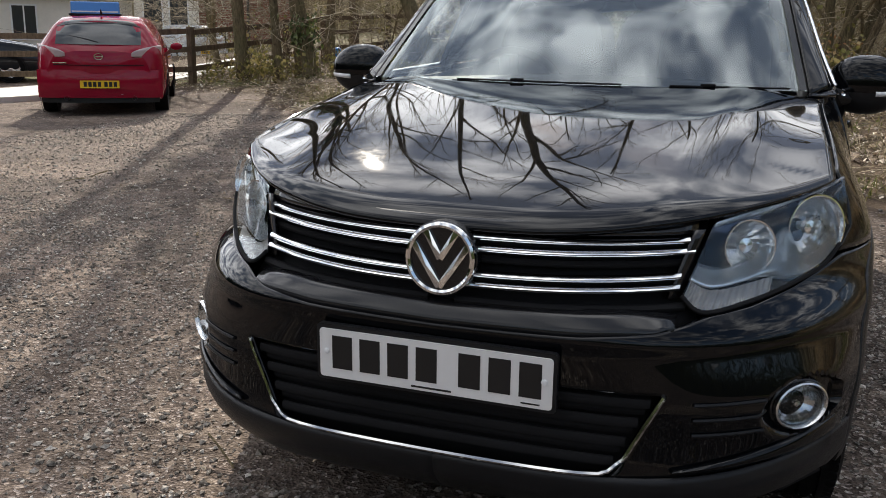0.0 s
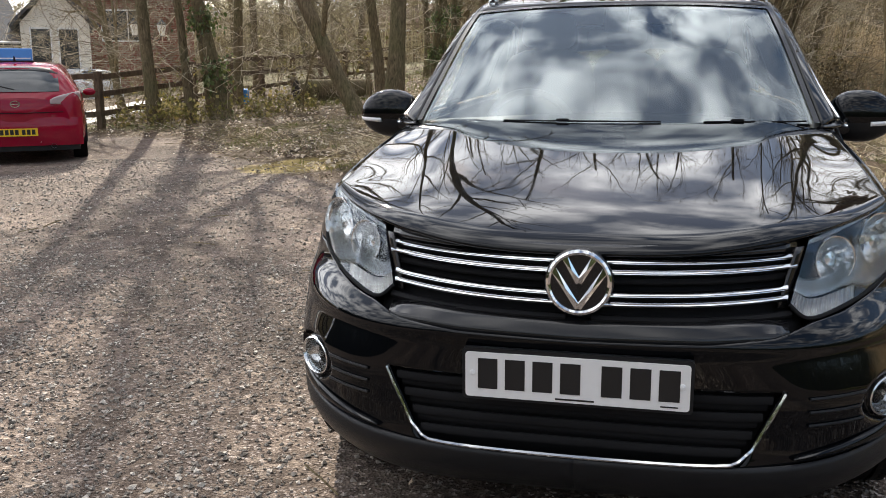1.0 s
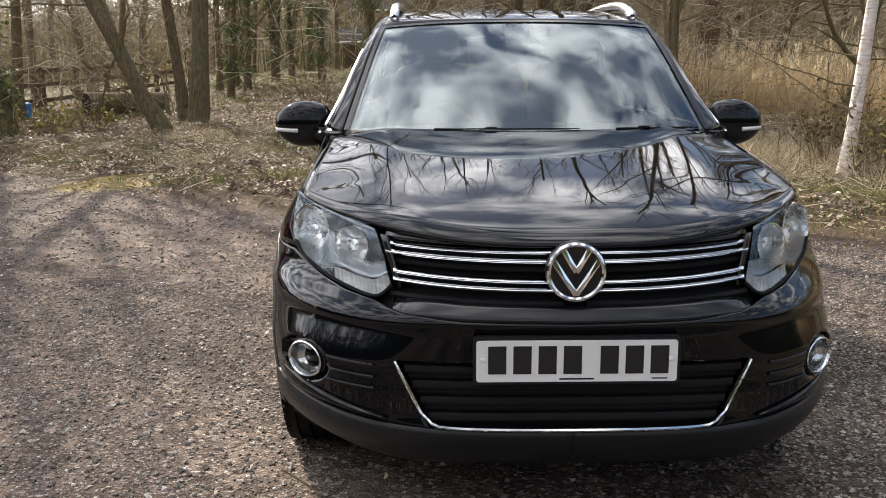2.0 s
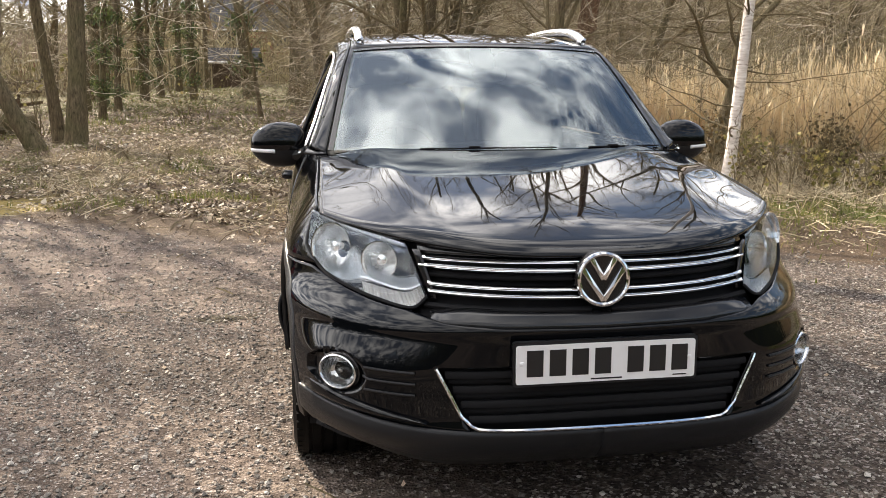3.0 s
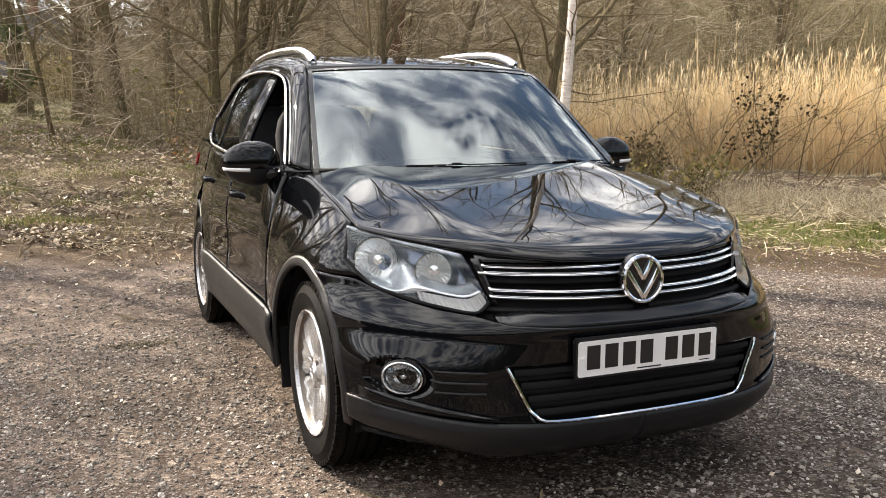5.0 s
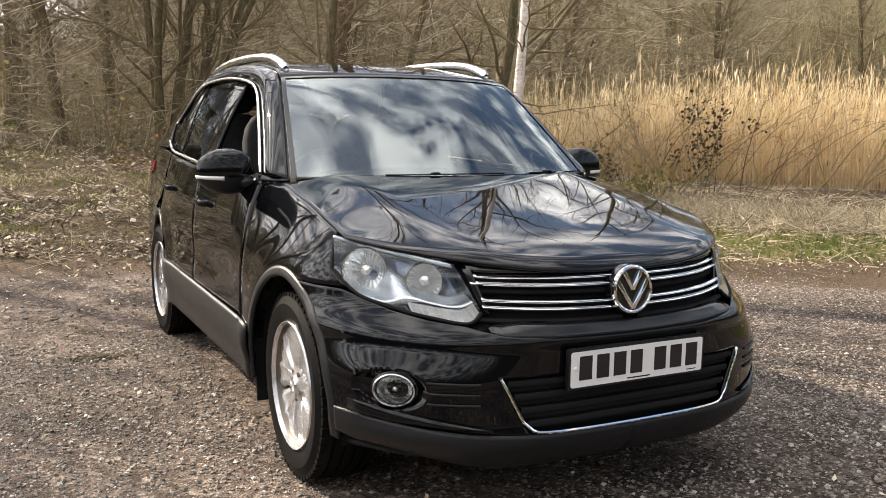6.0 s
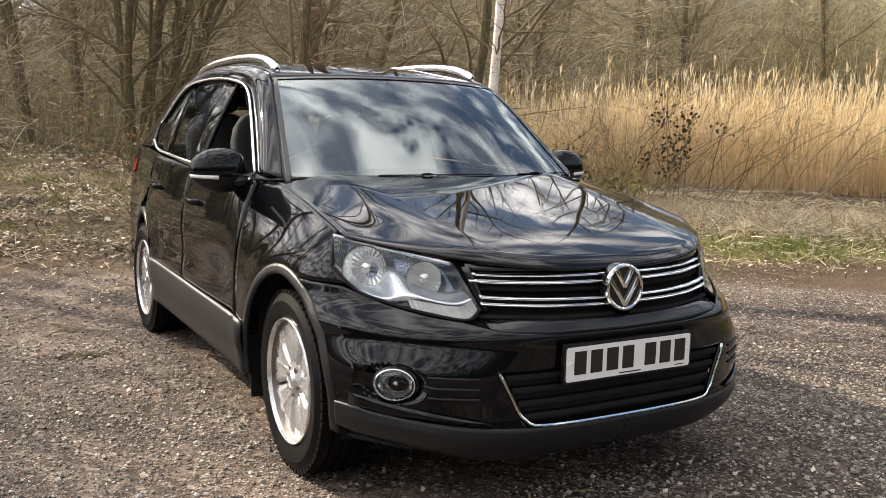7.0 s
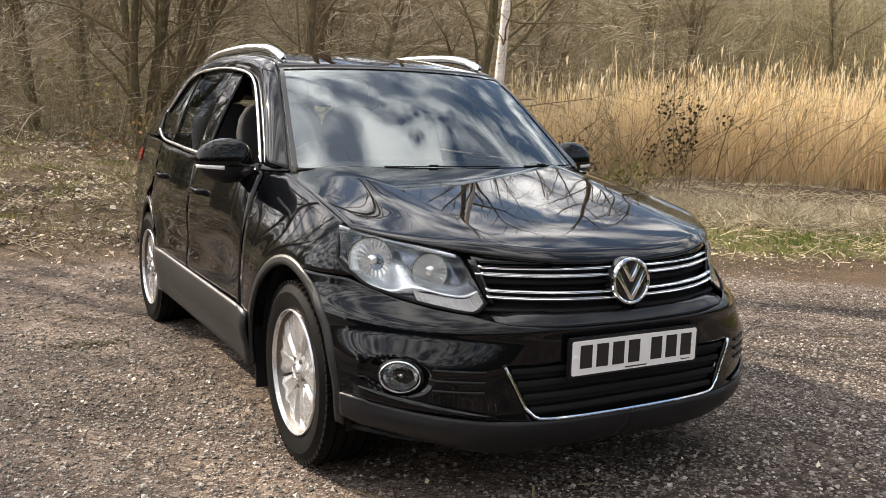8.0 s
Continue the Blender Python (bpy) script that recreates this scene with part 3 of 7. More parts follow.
def grow(limbs, rng, p, d, length, r, level, spec, tips):
    """One limb and, along it, its side limbs. spec: (segments, sides, children, wander, child length, child angle) by level."""
    seg, sides, kids, wander, frac, angle, lift, _ = spec[level]
    pts, rad, dirs = [p.copy()], [r], [d.copy()]
    step = length / seg
    for i in range(seg):
        d = (d + Vector((rng.gauss(0, wander), rng.gauss(0, wander), rng.gauss(0, wander) + lift))).normalized()
        p = p + d * step
        t = (i + 1) / seg
        pts.append(p.copy())
        rad.append(max(r * (1 - t) ** 0.8 if level else r * (1 - 0.78 * t), 0.0022))
        dirs.append(d.copy())
    limbs[min(level, 1)].add(pts, rad, sides)
    stem = pts
    if level + 1 < len(spec):
        lo = spec[0][7] if level == 0 else 0.15
        for k in range(kids):
            t = lo + (1 - lo) * ((k + rng.random()) / kids)
            i = min(int(t * seg), seg - 1)
            f = t * seg - i
            q = pts[i].lerp(pts[i + 1], f)
            axis = dirs[i].orthogonal().normalized()
            axis.rotate(Matrix.Rotation(rng.random() * 6.283, 3, dirs[i]))
            a = angle * rng.uniform(0.65, 1.25)
            nd = (dirs[i] * math.cos(a) + axis * math.sin(a)).normalized()
            grow(limbs, rng, q, nd, length * frac * (1.15 - 0.65 * t) * rng.uniform(0.6, 1.2), max(rad[i] * rng.uniform(0.35, 0.6), 0.003), level + 1, spec, tips)
    else:
        tips.append(pts[-1])
    return stem


def leaf_cloud(centres, rng, size, mat_name=None):
    """Small bent leaves round the given (place, spread) pairs."""
    V, F = [], []
    for c, spread in centres:
        p = Vector(c) + Vector((rng.gauss(0, spread), rng.gauss(0, spread), rng.gauss(0, spread)))
        e = Euler((rng.uniform(-1.2, 1.2), rng.uniform(-1.2, 1.2), rng.uniform(0, 6.3))).to_matrix()
        s = size * rng.uniform(0.6, 1.3)
        n = len(V)
        for x, y, z in ((-0.5, 0, 0), (0, -0.42, 0.1), (0.55, 0, 0.02), (0, 0.42, 0.1)):
            V.append(tuple(p + e @ Vector((x * s, y * s, z * s))))
        F += [(n, n + 1, n + 2), (n, n + 2, n + 3)]
    return V, F


def make_tree(seed, height, dia, first=0.25, kids=16, bark_mat=None, lean=(0, 0), twisty=0.05, spread=0.36, ivy=0.0, fork=0, label="", droop=0.0, low=0):
    rng = random.Random(seed)
    limbs, tips = (Limbs(), Limbs()), []
    spec = [
        (14, 12, kids, twisty, spread, 0.85, 0.02, first),
        (7, 6, 7, 0.13, 0.42, 0.75, 0.05 - droop, 0),
        (5, 4, 5, 0.17, 0.5, 0.7, 0.03 - droop, 0),
        (4, 3, 0, 0.2, 0.5, 0.7, 0.0 - droop, 0),
    ]
    d0 = Vector((lean[0], lean[1], 1)).normalized()
    stem = grow(limbs, rng, Vector((0, 0, -0.15)), d0, height, dia / 2, 0, spec, tips)
    # long thin side shoots low on the trunk
    shoots = [None, (7, 5, 9, 0.15, 0.45, 0.75, 0.0, 0), (5, 3, 5, 0.2, 0.5, 0.7, -0.02, 0), (3, 3, 0, 0.24, 0.5, 0.7, -0.03, 0)]
    for _ in range(low):
        i = rng.choice([k for k, p in enumerate(stem[:-1]) if 0.5 < p.z < 4.6] or [1])
        a = rng.uniform(0, 6.283)
        d1 = Vector((math.cos(a), math.sin(a), rng.uniform(-0.15, 0.5))).normalized()
        grow(limbs, rng, stem[i].lerp(stem[i + 1], rng.random()), d1, rng.uniform(1.3, 3.0), rng.uniform(0.009, 0.02), 1, shoots, tips)
    for k in range(fork):
        a = rng.uniform(0, 6.283)
        d1 = Vector((lean[0] + 0.28 * math.cos(a), lean[1] + 0.28 * math.sin(a), 1)).normalized()
        grow(limbs, rng, Vector((0.8 * dia * math.cos(a), 0.8 * dia * math.sin(a), -0.15)), d1, height * rng.uniform(0.75, 0.95), dia * rng.uniform(0.3, 0.42), 0, spec, tips)
    # the flare of the root
    for i, v in enumerate(limbs[0].V[:12]):
        k = 1.4
        limbs[0].V[i] = (v[0] * k, v[1] * k, v[2])
    ob = thing("tree", None, label or "bare tree with grey-brown bark and fine winter twigs", "tree", "bare winter trees")
    solid("trunk", (limbs[0].V, limbs[0].F), bark_mat or M_BARK, ob, sharp=0)
    solid("crown", (limbs[1].V, limbs[1].F), M_TWIG, ob, "leafless branches and twigs", sharp=0)
    if ivy:
        V = limbs[0].V
        top = height * ivy
        pool = [v for v in V if v[2] < top]
        cs = [(rng.choice(pool), 0.13) for _ in range(2800)]
        solid("ivy", leaf_cloud(cs, rng, 0.085), M_IVY, ob, "dark green ivy round the trunk", smooth=False)
    return ob




def plant(x, y, kind, scale=1.0, turn=0.0, lean=(0.0, 0.0), thick=1.0, tall=1.0):
    """A copy of a tree of one kind. lean: how far its top goes over to x and y, for a metre of height."""
    src = KINDS[kind]
    z = ground_z(x, y)
    m = Matrix.Translation((x, y, z)) @ Matrix.Rotation(math.atan(lean[0]), 4, "Y") @ Matrix.Rotation(-math.atan(lean[1]), 4, "X")
    m = m @ pose(0, 0, 0, 0, 0, turn) @ Matrix.Diagonal((scale * thick, scale * thick, scale * tall, 1))
    if kind not in USED:
        USED.add(kind)
        src.matrix_basis = m
        return src
    ob = src.copy()
    scene.collection.objects.link(ob)
    for c in src.children:
        k = c.copy()
        scene.collection.objects.link(k)
        k.parent = ob
    ob.matrix_basis = m
    return ob


KINDS = {
    "slim": make_tree(11, 11, 0.20, 0.14, 18, twisty=0.045, spread=0.26, low=7),
    "slimb": make_tree(12, 12, 0.24, 0.16, 19, twisty=0.05, spread=0.27, low=8),
    "pole": make_tree(21, 12, 0.20, 0.42, 14, twisty=0.035, spread=0.24, label="slender bare tree with a clean greenish-brown trunk"),
    "stout": make_tree(13, 14, 0.37, 0.15, 20, twisty=0.05, spread=0.36, label="stout bare tree with rough dark bark", low=5),
    "wide": make_tree(14, 10, 0.26, 0.08, 24, twisty=0.07, spread=0.42, label="spreading bare tree with low branches", low=14),
    "multi": make_tree(15, 9, 0.20, 0.08, 17, twisty=0.06, spread=0.36, fork=4, label="many-stemmed bare tree with grey bark", low=10),
    "ivied": make_tree(16, 12, 0.30, 0.3, 14, twisty=0.045, spread=0.27, ivy=0.55, label="bare tree with ivy climbing its trunk"),
    "birch": make_tree(17, 10, 0.19, 0.22, 18, bark_mat=M_BIRCH, twisty=0.03, spread=0.40, label="pale birch tree with peeling white bark", droop=0.03, low=20),
    "pine": make_tree(18, 15, 0.52, 0.35, 14, bark_mat=M_BARKRED, twisty=0.03, spread=0.28, label="tall tree with reddish brown bark"),
    "ivybirch": make_tree(19, 12, 0.27, 0.35, 14, twisty=0.035, spread=0.25, ivy=0.5, label="leaning tree with dark ivy on its trunk"),
}
USED = set()
rt = random.Random(5)
for x, y, kind, sc, lx, ly in (
    (-12.1, 17.7, "wide", 0.75, -0.17, 0), (-9.5, 14.6, "pole", 1.25, -0.10, 0), (-8.97, 15.1, "pole", 0.95, -0.11, 0), (-8.9, 15.9, "pole", 0.95, -0.15, 0),
    (-8.2, 15.1, "ivybirch", 1.0, -0.14, 0), (-9.7, 18.8, "pole", 1.2, 0.02, 0), (-11.6, 24.4, "pole", 1.2, -0.06, 0), (-11.2, 23.4, "pole", 1.15, 0.03, 0),
    (-12.9, 32.5, "stout", 0.95, -0.2, 0), (-5.15, 14.5, "wide", 1.12, -0.52, 0), (-4.75, 15.4, "stout", 1.15, 0.04, 0), (-5.3, 16.6, "pole", 1.15, -0.1, 0),
    (-6.1, 27.6, "ivied", 0.95, 0.02, 0), (-7.1, 30.6, "ivied", 1.35, -0.03, 0), (-6.5, 40, "slimb", 1.25, 0.02, 0), (-6.0, 43.4, "ivied", 1.3, 0, 0),
    (-5.3, 42.3, "ivied", 1.25, 0.02, 0), (-4.8, 45.3, "slim", 1.4, 0, 0), (-5.8, 23.5, "ivybirch", 0.88, 0.0, 0), (-6.2, 34, "ivied", 1.3, -0.03, 0),
    (-5.9, 36.3, "ivied", 1.0, -0.04, 0), (-4.26, 32.9, "ivied", 1.1, 0, 0), (-2.2, 32.5, "ivied", 1.9, -0.1, 0), (-1.5, 21.3, "slim", 0.75, -0.09, 0),
    (-0.5, 26.1, "slimb", 1.2, 0, 0), (0.2, 23, "slimb", 1.1, 0, 0), (0.05, 20.1, "slimb", 1.4, 0.0, 0), (1.25, 21.1, "wide", 1.15, -0.01, 0),
    (1.8, 16.6, "multi", 1.5, 0.12, 0), (2.6, 17.2, "wide", 1.4, 0.25, 0), (3.5, 12.2, "wide", 1.25, 0.03, 0), (4.38, 7.85, "birch", 1.06, 0.15, 0), (5.3, 10.1, "slim", 0.95, 0.13, 0),
    (5.95, 19.0, "pine", 1.05, 0.13, 0), (7.4, 18.4, "slimb", 0.95, 0.06, 0), (3.9, 21, "slimb", 1.2, 0.05, 0), (8.6, 23, "multi", 1.1, 0.0, 0),
):
    plant(x, y, kind, sc, rt.uniform(0, 360), (lx, ly), 0.78 if kind == "birch" else 0.55 if kind == "wide" and 0 < x < 4 else 0.8 if y > 20 or kind in ("stout", "multi") else 1.0, 1.3 if x < -4 and y < 24 else 0.95 if y > 26 else 0.82)
# the wood goes on behind
for _ in range(46):
    x, y = rt.uniform(-24, 26), rt.uniform(24, 58)
    if -6 < x < -1 and y < 44:
        continue
    plant(x, y, rt.choice(["slim", "slimb", "wide", "stout", "multi", "slim", "slimb"]), rt.uniform(0.85, 1.35), rt.uniform(0, 360), (rt.gauss(0, 0.05), rt.gauss(0, 0.05)))
# taller trees beyond the reed bed
for x, y, kind, sc in ((12.5, 26, "wide", 1.35), (16, 23.5, "multi", 1.4), (19.5, 20, "wide", 1.45), (23, 17, "slimb", 1.2), (14.5, 30, "stout", 1.05), (22, 24, "wide", 1.5), (26.5, 13.5, "multi", 1.45), (10, 30, "multi", 1.5), (27, 20, "stout", 1.0), (30, 9, "wide", 1.4), (6.8, 25.5, "wide", 1.3)):
    plant(x, y, kind, sc, rt.uniform(0, 360), (rt.gauss(0, 0.05), rt.gauss(0, 0.05)), 0.62, 0.95)



# ---- far woods, a mass of bare stems beyond the reeds and the trees ----
def far_woods():
    rng = np.random.RandomState(3)
    far, near = ([], []), ([], [])
    for _ in range(42000):
        a = rng.uniform(-1.25, 1.35) if rng.rand() < 0.75 else rng.uniform(1.35, 5.0)
        d = rng.uniform(48, 95) if a < 1.35 else rng.uniform(20, 34)
        x, y = d * math.sin(a), d * math.cos(a)
        if a < 1.35 and y < 15:
            continue
        z = ground_z(x, y) - 0.3
        h = rng.uniform(3, 12) * (1 if d > 60 else 0.7) * (1.25 if 0.1 < a < 1.35 else 0.6 if a < 0.1 else 0.7)
        w = rng.uniform(0.015, 0.065)
        V, F = far if a < 1.35 else near
        lx, ly = rng.normal(0, 0.09, 2) * h
        n = len(V)
        ca, sa = math.cos(a), -math.sin(a)
        V += [(x - w * ca, y - w * sa, z), (x + w * ca, y + w * sa, z), (x, y + w, z), (x + lx, y + ly, z + h)]
        F += [(n, n + 1, n + 3), (n + 1, n + 2, n + 3), (n + 2, n, n + 3)]
        for k in range(5):
            t = rng.uniform(0.25, 0.95)
            q = np.array([x + lx * t, y + ly * t, z + h * t])
            e = q + np.array([rng.normal(0, 1) * ca, rng.normal(0, 1) * sa, rng.uniform(0.4, 1.5)]) * h * 0.16
            m = len(V)
            V += [(q[0], q[1], q[2] - w), (q[0], q[1], q[2] + w), tuple(e)]
            F.append((m, m + 1, m + 2))
    tagged(solid("far_woods", far, M_FARWOOD, None, "", False), "distant mass of bare winter woodland", "woods", kind="stuff")
    tagged(solid("evergreen_belt", near, M_EVERGREEN, None, "", False), "dark evergreen trees round the rest of the car park", "woods", kind="stuff")


far_woods()


# ---- thin dead twigs and saplings that fill the wood behind the first trees ----
def undergrowth():
    rng = np.random.RandomState(14)
    V, F = [], []
    for _ in range(12500):
        far = rng.rand() < 0.68
        a = rng.uniform(0.22, 1.38) if far else rng.uniform(-0.7, 0.75)
        d = rng.uniform(28, 46) if far else rng.uniform(18, 46)
        x, y = d * math.sin(a), d * math.cos(a)
        if -6.2 < x < -0.2 and y < 44 or y < 12 or (x < -6 and y < 26):
            continue
        if not far and (x < -3 or x < 0 and rng.rand() < 0.45):
            continue
        z = ground_z(x, y) - 0.1
        h = rng.uniform(2.0, 8.5) if far else rng.uniform(0.4, 2.6)
        w = rng.uniform(0.008, 0.026) if far else rng.uniform(0.005, 0.014)
        lx, ly = rng.normal(0, 0.16, 2) * h
        n = len(V)
        V += [(x - w, y, z), (x + w, y, z), (x, y + w, z), (x + lx, y + ly, z + h)]
        F += [(n, n + 1, n + 3), (n + 1, n + 2, n + 3), (n + 2, n, n + 3)]
        for k in range(14):
            t = rng.uniform(0.1, 0.98)
            q = np.array([x + lx * t, y + ly * t, z + h * t])
            e = q + np.array([rng.normal(0, 0.6), rng.normal(0, 0.5), rng.uniform(0.1, 1.3)]) * (0.25 + 0.10 * h)
            m = len(V)
            V += [(q[0], q[1], q[2] - w * 0.6), (q[0], q[1], q[2] + w * 0.6), tuple(e)]
            F.append((m, m + 1, m + 2))
            for _ in range(2):
                g = q + (e - q) * rng.uniform(0.3, 0.9)
                f = g + np.array([rng.normal(0, 1), rng.normal(0, 0.7), rng.uniform(-0.5, 0.8)]) * 0.22
                m = len(V)
                V += [(g[0], g[1], g[2] - w * 0.35), (g[0], g[1], g[2] + w * 0.35), tuple(f)]
                F.append((m, m + 1, m + 2))
    ob = solid("undergrowth", (V, F), M_FARWOOD, None, "", False)
    tagged(ob, "tangle of thin dead twigs and saplings in the wood", "undergrowth", kind="stuff")


undergrowth()


# ---- interlaced dead branches hanging between the first trees ----
def tangle():
    rng = np.random.RandomState(33)
    V, F = [], []

    def sliver(pts, w):
        """A bent, tapering twig along pts."""
        n, m = len(V), len(pts)
        for i, c in enumerate(pts):
            k = w * (1 - 0.8 * i / (m - 1))
            V.extend(((c[0] - k, c[1], c[2]), (c[0] + k, c[1], c[2] - k), (c[0], c[1] + k, c[2] + k)))
        for k in range(n, n + 3 * m - 3, 3):
            F.extend(((k, k + 1, k + 4, k + 3), (k + 1, k + 2, k + 5, k + 4), (k + 2, k, k + 3, k + 5)))
    made = 0
    while made < 8500:
        a, d = rng.uniform(-0.62, 0.95), rng.uniform(18.0, 31)
        x, y = -1.0 + d * math.sin(a), -2.0 + d * math.cos(a)
        if -6.5 < x < -0.6 and rng.rand() < 0.85 or x < -6 and rng.rand() < 0.55 or x > 7 and y < 17 or y < 12.5:
            continue
        made += 1
        z = ground_z(x, y) + rng.uniform(0.1, 5.2)
        L = rng.uniform(0.5, 1.9)
        b, e = rng.uniform(0, 6.283), rng.uniform(-0.35, 0.8)
        u = np.array([math.cos(b), math.sin(b), e])
        p = np.array([x, y, z])
        w = rng.uniform(0.0028, 0.0085)
        way, line = u, [p]
        for _ in range(5):
            way = way + rng.normal(0, 0.30, 3) - np.array([0, 0, 0.07])
            line.append(line[-1] + way * L / 5)
        sliver(line, w)
        for _ in range(5):
            k = rng.randint(0, 5)
            g = line[k] + (line[k + 1] - line[k]) * rng.rand()
            h = (u * 0.7 + rng.normal(0, 0.7, 3)) * L * 0.15
            sliver([g, g + h + rng.normal(0, 0.03, 3), g + h * 1.7 + rng.normal(0, 0.06, 3)], w * 0.55)
    tagged(solid("dead_branches", (V, F), M_TANGLE, None, "", False), "interlaced thin pale dead branches between the trees", "branches", kind="stuff")


tangle()

# ---- the black car ----
# Its nose looks towards -y, its plate stands at y = 0, the middle of its front at x = 0.
CENTRE = (0, 2.2, 0.7)
HUB_F, HUB_R, HUB_Z, ARCH_Z, ARCH = 0.868, 3.472, 0.320, 0.334, 0.408
Z_KEYS = [0.19, 0.235, 0.28, 0.315, 0.36, 0.42, 0.50, 0.57, 0.605, 0.625, 0.66, 0.70, 0.76, 0.82, 0.89, 1.0]
Y_KEYS = [0.10, 0.055, 0.022, 0.008, 0.016, 0.020, 0.020, 0.016, 0.006, 0.010, 0.030, 0.042, 0.062, 0.088, 0.140, 0.25]


def keyed(v, xs, ys):
    """A smooth curve through the keys, with no kinks at them."""
    i = int(np.clip(np.searchsorted(xs, v) - 1, 0, len(xs) - 2))
    h = xs[i + 1] - xs[i]
    t = min(1.0, max(0.0, (v - xs[i]) / h))

    def slope(k):
        if k == 0:
            return (ys[1] - ys[0]) / (xs[1] - xs[0])
        if k == len(xs) - 1:
            return (ys[-1] - ys[-2]) / (xs[-1] - xs[-2])
        a, b = (ys[k] - ys[k - 1]) / (xs[k] - xs[k - 1]), (ys[k + 1] - ys[k]) / (xs[k + 1] - xs[k])
        return 0.0 if a * b <= 0 else 2 * a * b / (a + b)
    m0, m1 = slope(i) * h, slope(i + 1) * h
    return float((2 * t**3 - 3 * t**2 + 1) * ys[i] + (t**3 - 2 * t**2 + t) * m0 + (-2 * t**3 + 3 * t**2) * ys[i + 1] + (t**3 - t**2) * m1)
FOG = (0.738, 0.450)


def nose_y(x, z):
    """How far back the front's skin lies at x and z."""
    x = abs(x)
    k = keyed(z, [0.3, 0.5, 0.7, 0.95], [0.87, 0.86, 0.83, 0.84])
    n = keyed(z, [0.3, 0.46, 0.60, 0.70, 0.95], [4.2, 4.4, 3.5, 2.65, 2.55])
    pod = 0.026 * math.exp(-(((x - 0.805) / 0.10) ** 2) - ((z - 0.445) / 0.085) ** 2)
    pocket = 0.045 * (1 - smooth01(math.hypot(0.76 * (x - FOG[0]), z - FOG[1]), 0.050, 0.062))
    return keyed(z, Z_KEYS, Y_KEYS) + k * x**n + 0.07 * (x / 0.90) ** 24 - pod + pocket


def seam_z(y):
    """The height at which the flank ends: the bonnet's seam, then the belt line."""
    return keyed(y, [0.45, 0.56, 0.8, 1.05, 1.3, 1.5, 2.4, 3.6, 4.3], [0.872, 0.893, 0.945, 0.99, 1.028, 1.035, 1.06, 1.10, 1.13])


def flank_x(y, z):
    """Half the body's width at y and z."""
    lo, hi = 0.3, 1.1
    for _ in range(24):
        mid = (lo + hi) / 2
        if nose_y(mid, z) < y:
            lo = mid
        else:
            hi = mid
    top = seam_z(y)
    h = max(0.0, (z - 0.42) / (top - 0.42))
    drop = keyed(y, [0.5, 0.9, 1.25, 1.6, 4.4], [0.115, 0.13, 0.145, 0.075, 0.08])
    side = 0.896 - drop * h**3.2 - 0.02 * max(0.0, (0.5 - z) / 0.3) ** 2
    side -= 0.012 * math.exp(-((z - 0.62) / 0.09) ** 2) * smooth01(y, 1.4, 1.7) * (1 - smooth01(y, 2.9, 3.1))
    side -= 0.12 * smooth01(y, 2.8, 4.6)
    for hub in (HUB_F, HUB_R):
        d = math.hypot(y - hub, z - ARCH_Z)
        side += 0.014 * math.exp(-((d - ARCH - 0.02) / 0.10) ** 2)
    s = 0.014
    a, b = lo, side
    m = min(a, b)
    return m - s * math.log(math.exp(-(a - m) / s) + math.exp(-(b - m) / s)) if abs(a - b) < 0.25 else m


def flank(y, z):
    return (flank_x(y, z), y, z)


def nose(x, z):
    return (x, nose_y(x, z), z)


def arch_z(y, hub, r=ARCH):
    d = r * r - (y - hub) ** 2
    return ARCH_Z + math.sqrt(d) if d > 0 else -1.0


def panel(name, VF, mat, parent, label="", thick=0.012):
    return solid(name, outward(VF, CENTRE), mat, parent, label, thick=thick)


def pair(name, VF, mat, parent, label="", thick=0.012):
    """A panel on each side of the car."""
    a = outward(VF, CENTRE)
    return solid(name, a, mat, parent, label, thick=thick), solid(name, mirrored(a), mat, parent, label, thick=thick)


car = thing("car", pose(0, 0, 0, 0, 0, -0.45), "glossy black compact SUV parked on the gravel car park", "car")

# -- bonnet --


def bonnet_z(x, y):
    """A nearly straight spine; the sides fall over a soft crease to the wing's seam."""
    x = abs(x)
    zc = keyed(y, [0.0, 0.08, 0.16, 0.28, 0.5, 0.8, 1.12, 1.4], [0.780, 0.820, 0.847, 0.880, 0.928, 0.988, 1.050, 1.095])
    xe = 0.772 - 0.022 * smooth01(y, 0.57, 1.3)
    xc = 0.44 + 0.13 * (y - 0.2)
    drop = zc - seam_z(y) + 0.003 if y > 0.57 else zc - seam_z(0.57) + 0.003 - (zc - keyed(0.57, [0.5, 0.8], [0.928, 0.988]))
    drop = max(0.006, drop)
    w = min(1.15, x / xe)
    return zc - drop * (0.30 * w**2 + 0.70 * smooth01(x, xc - 0.06, xe + 0.01))


def bonnet_at(u, v):
    xf, xr = 0.772 * u, 0.751 * u
    yf = 0.078 + 1.03 * abs(xf) ** 2.9
    yr = 1.12 + 0.185 * abs(u) ** 2.2
    x, y = xf + (xr - xf) * v, yf + (yr - yf) * v
    z = bonnet_z(x, y)
    if v < 0.06:
        z -= 0.018 * (1 - 0.65 * smooth01(abs(x), 0.45, 0.68)) * (1 - v / 0.06) ** 2
        y -= 0.004 * (1 - v / 0.06)
    return (x, y, z)


us = np.linspace(-1, 1, 97)
vs = np.concatenate([np.linspace(0, 0.06, 7), np.linspace(0.08, 1, 40)])
panel("bonnet", grid(bonnet_at, us, vs), M_PAINT, car, "glossy black bonnet reflecting bare branches")

# -- front bumper --


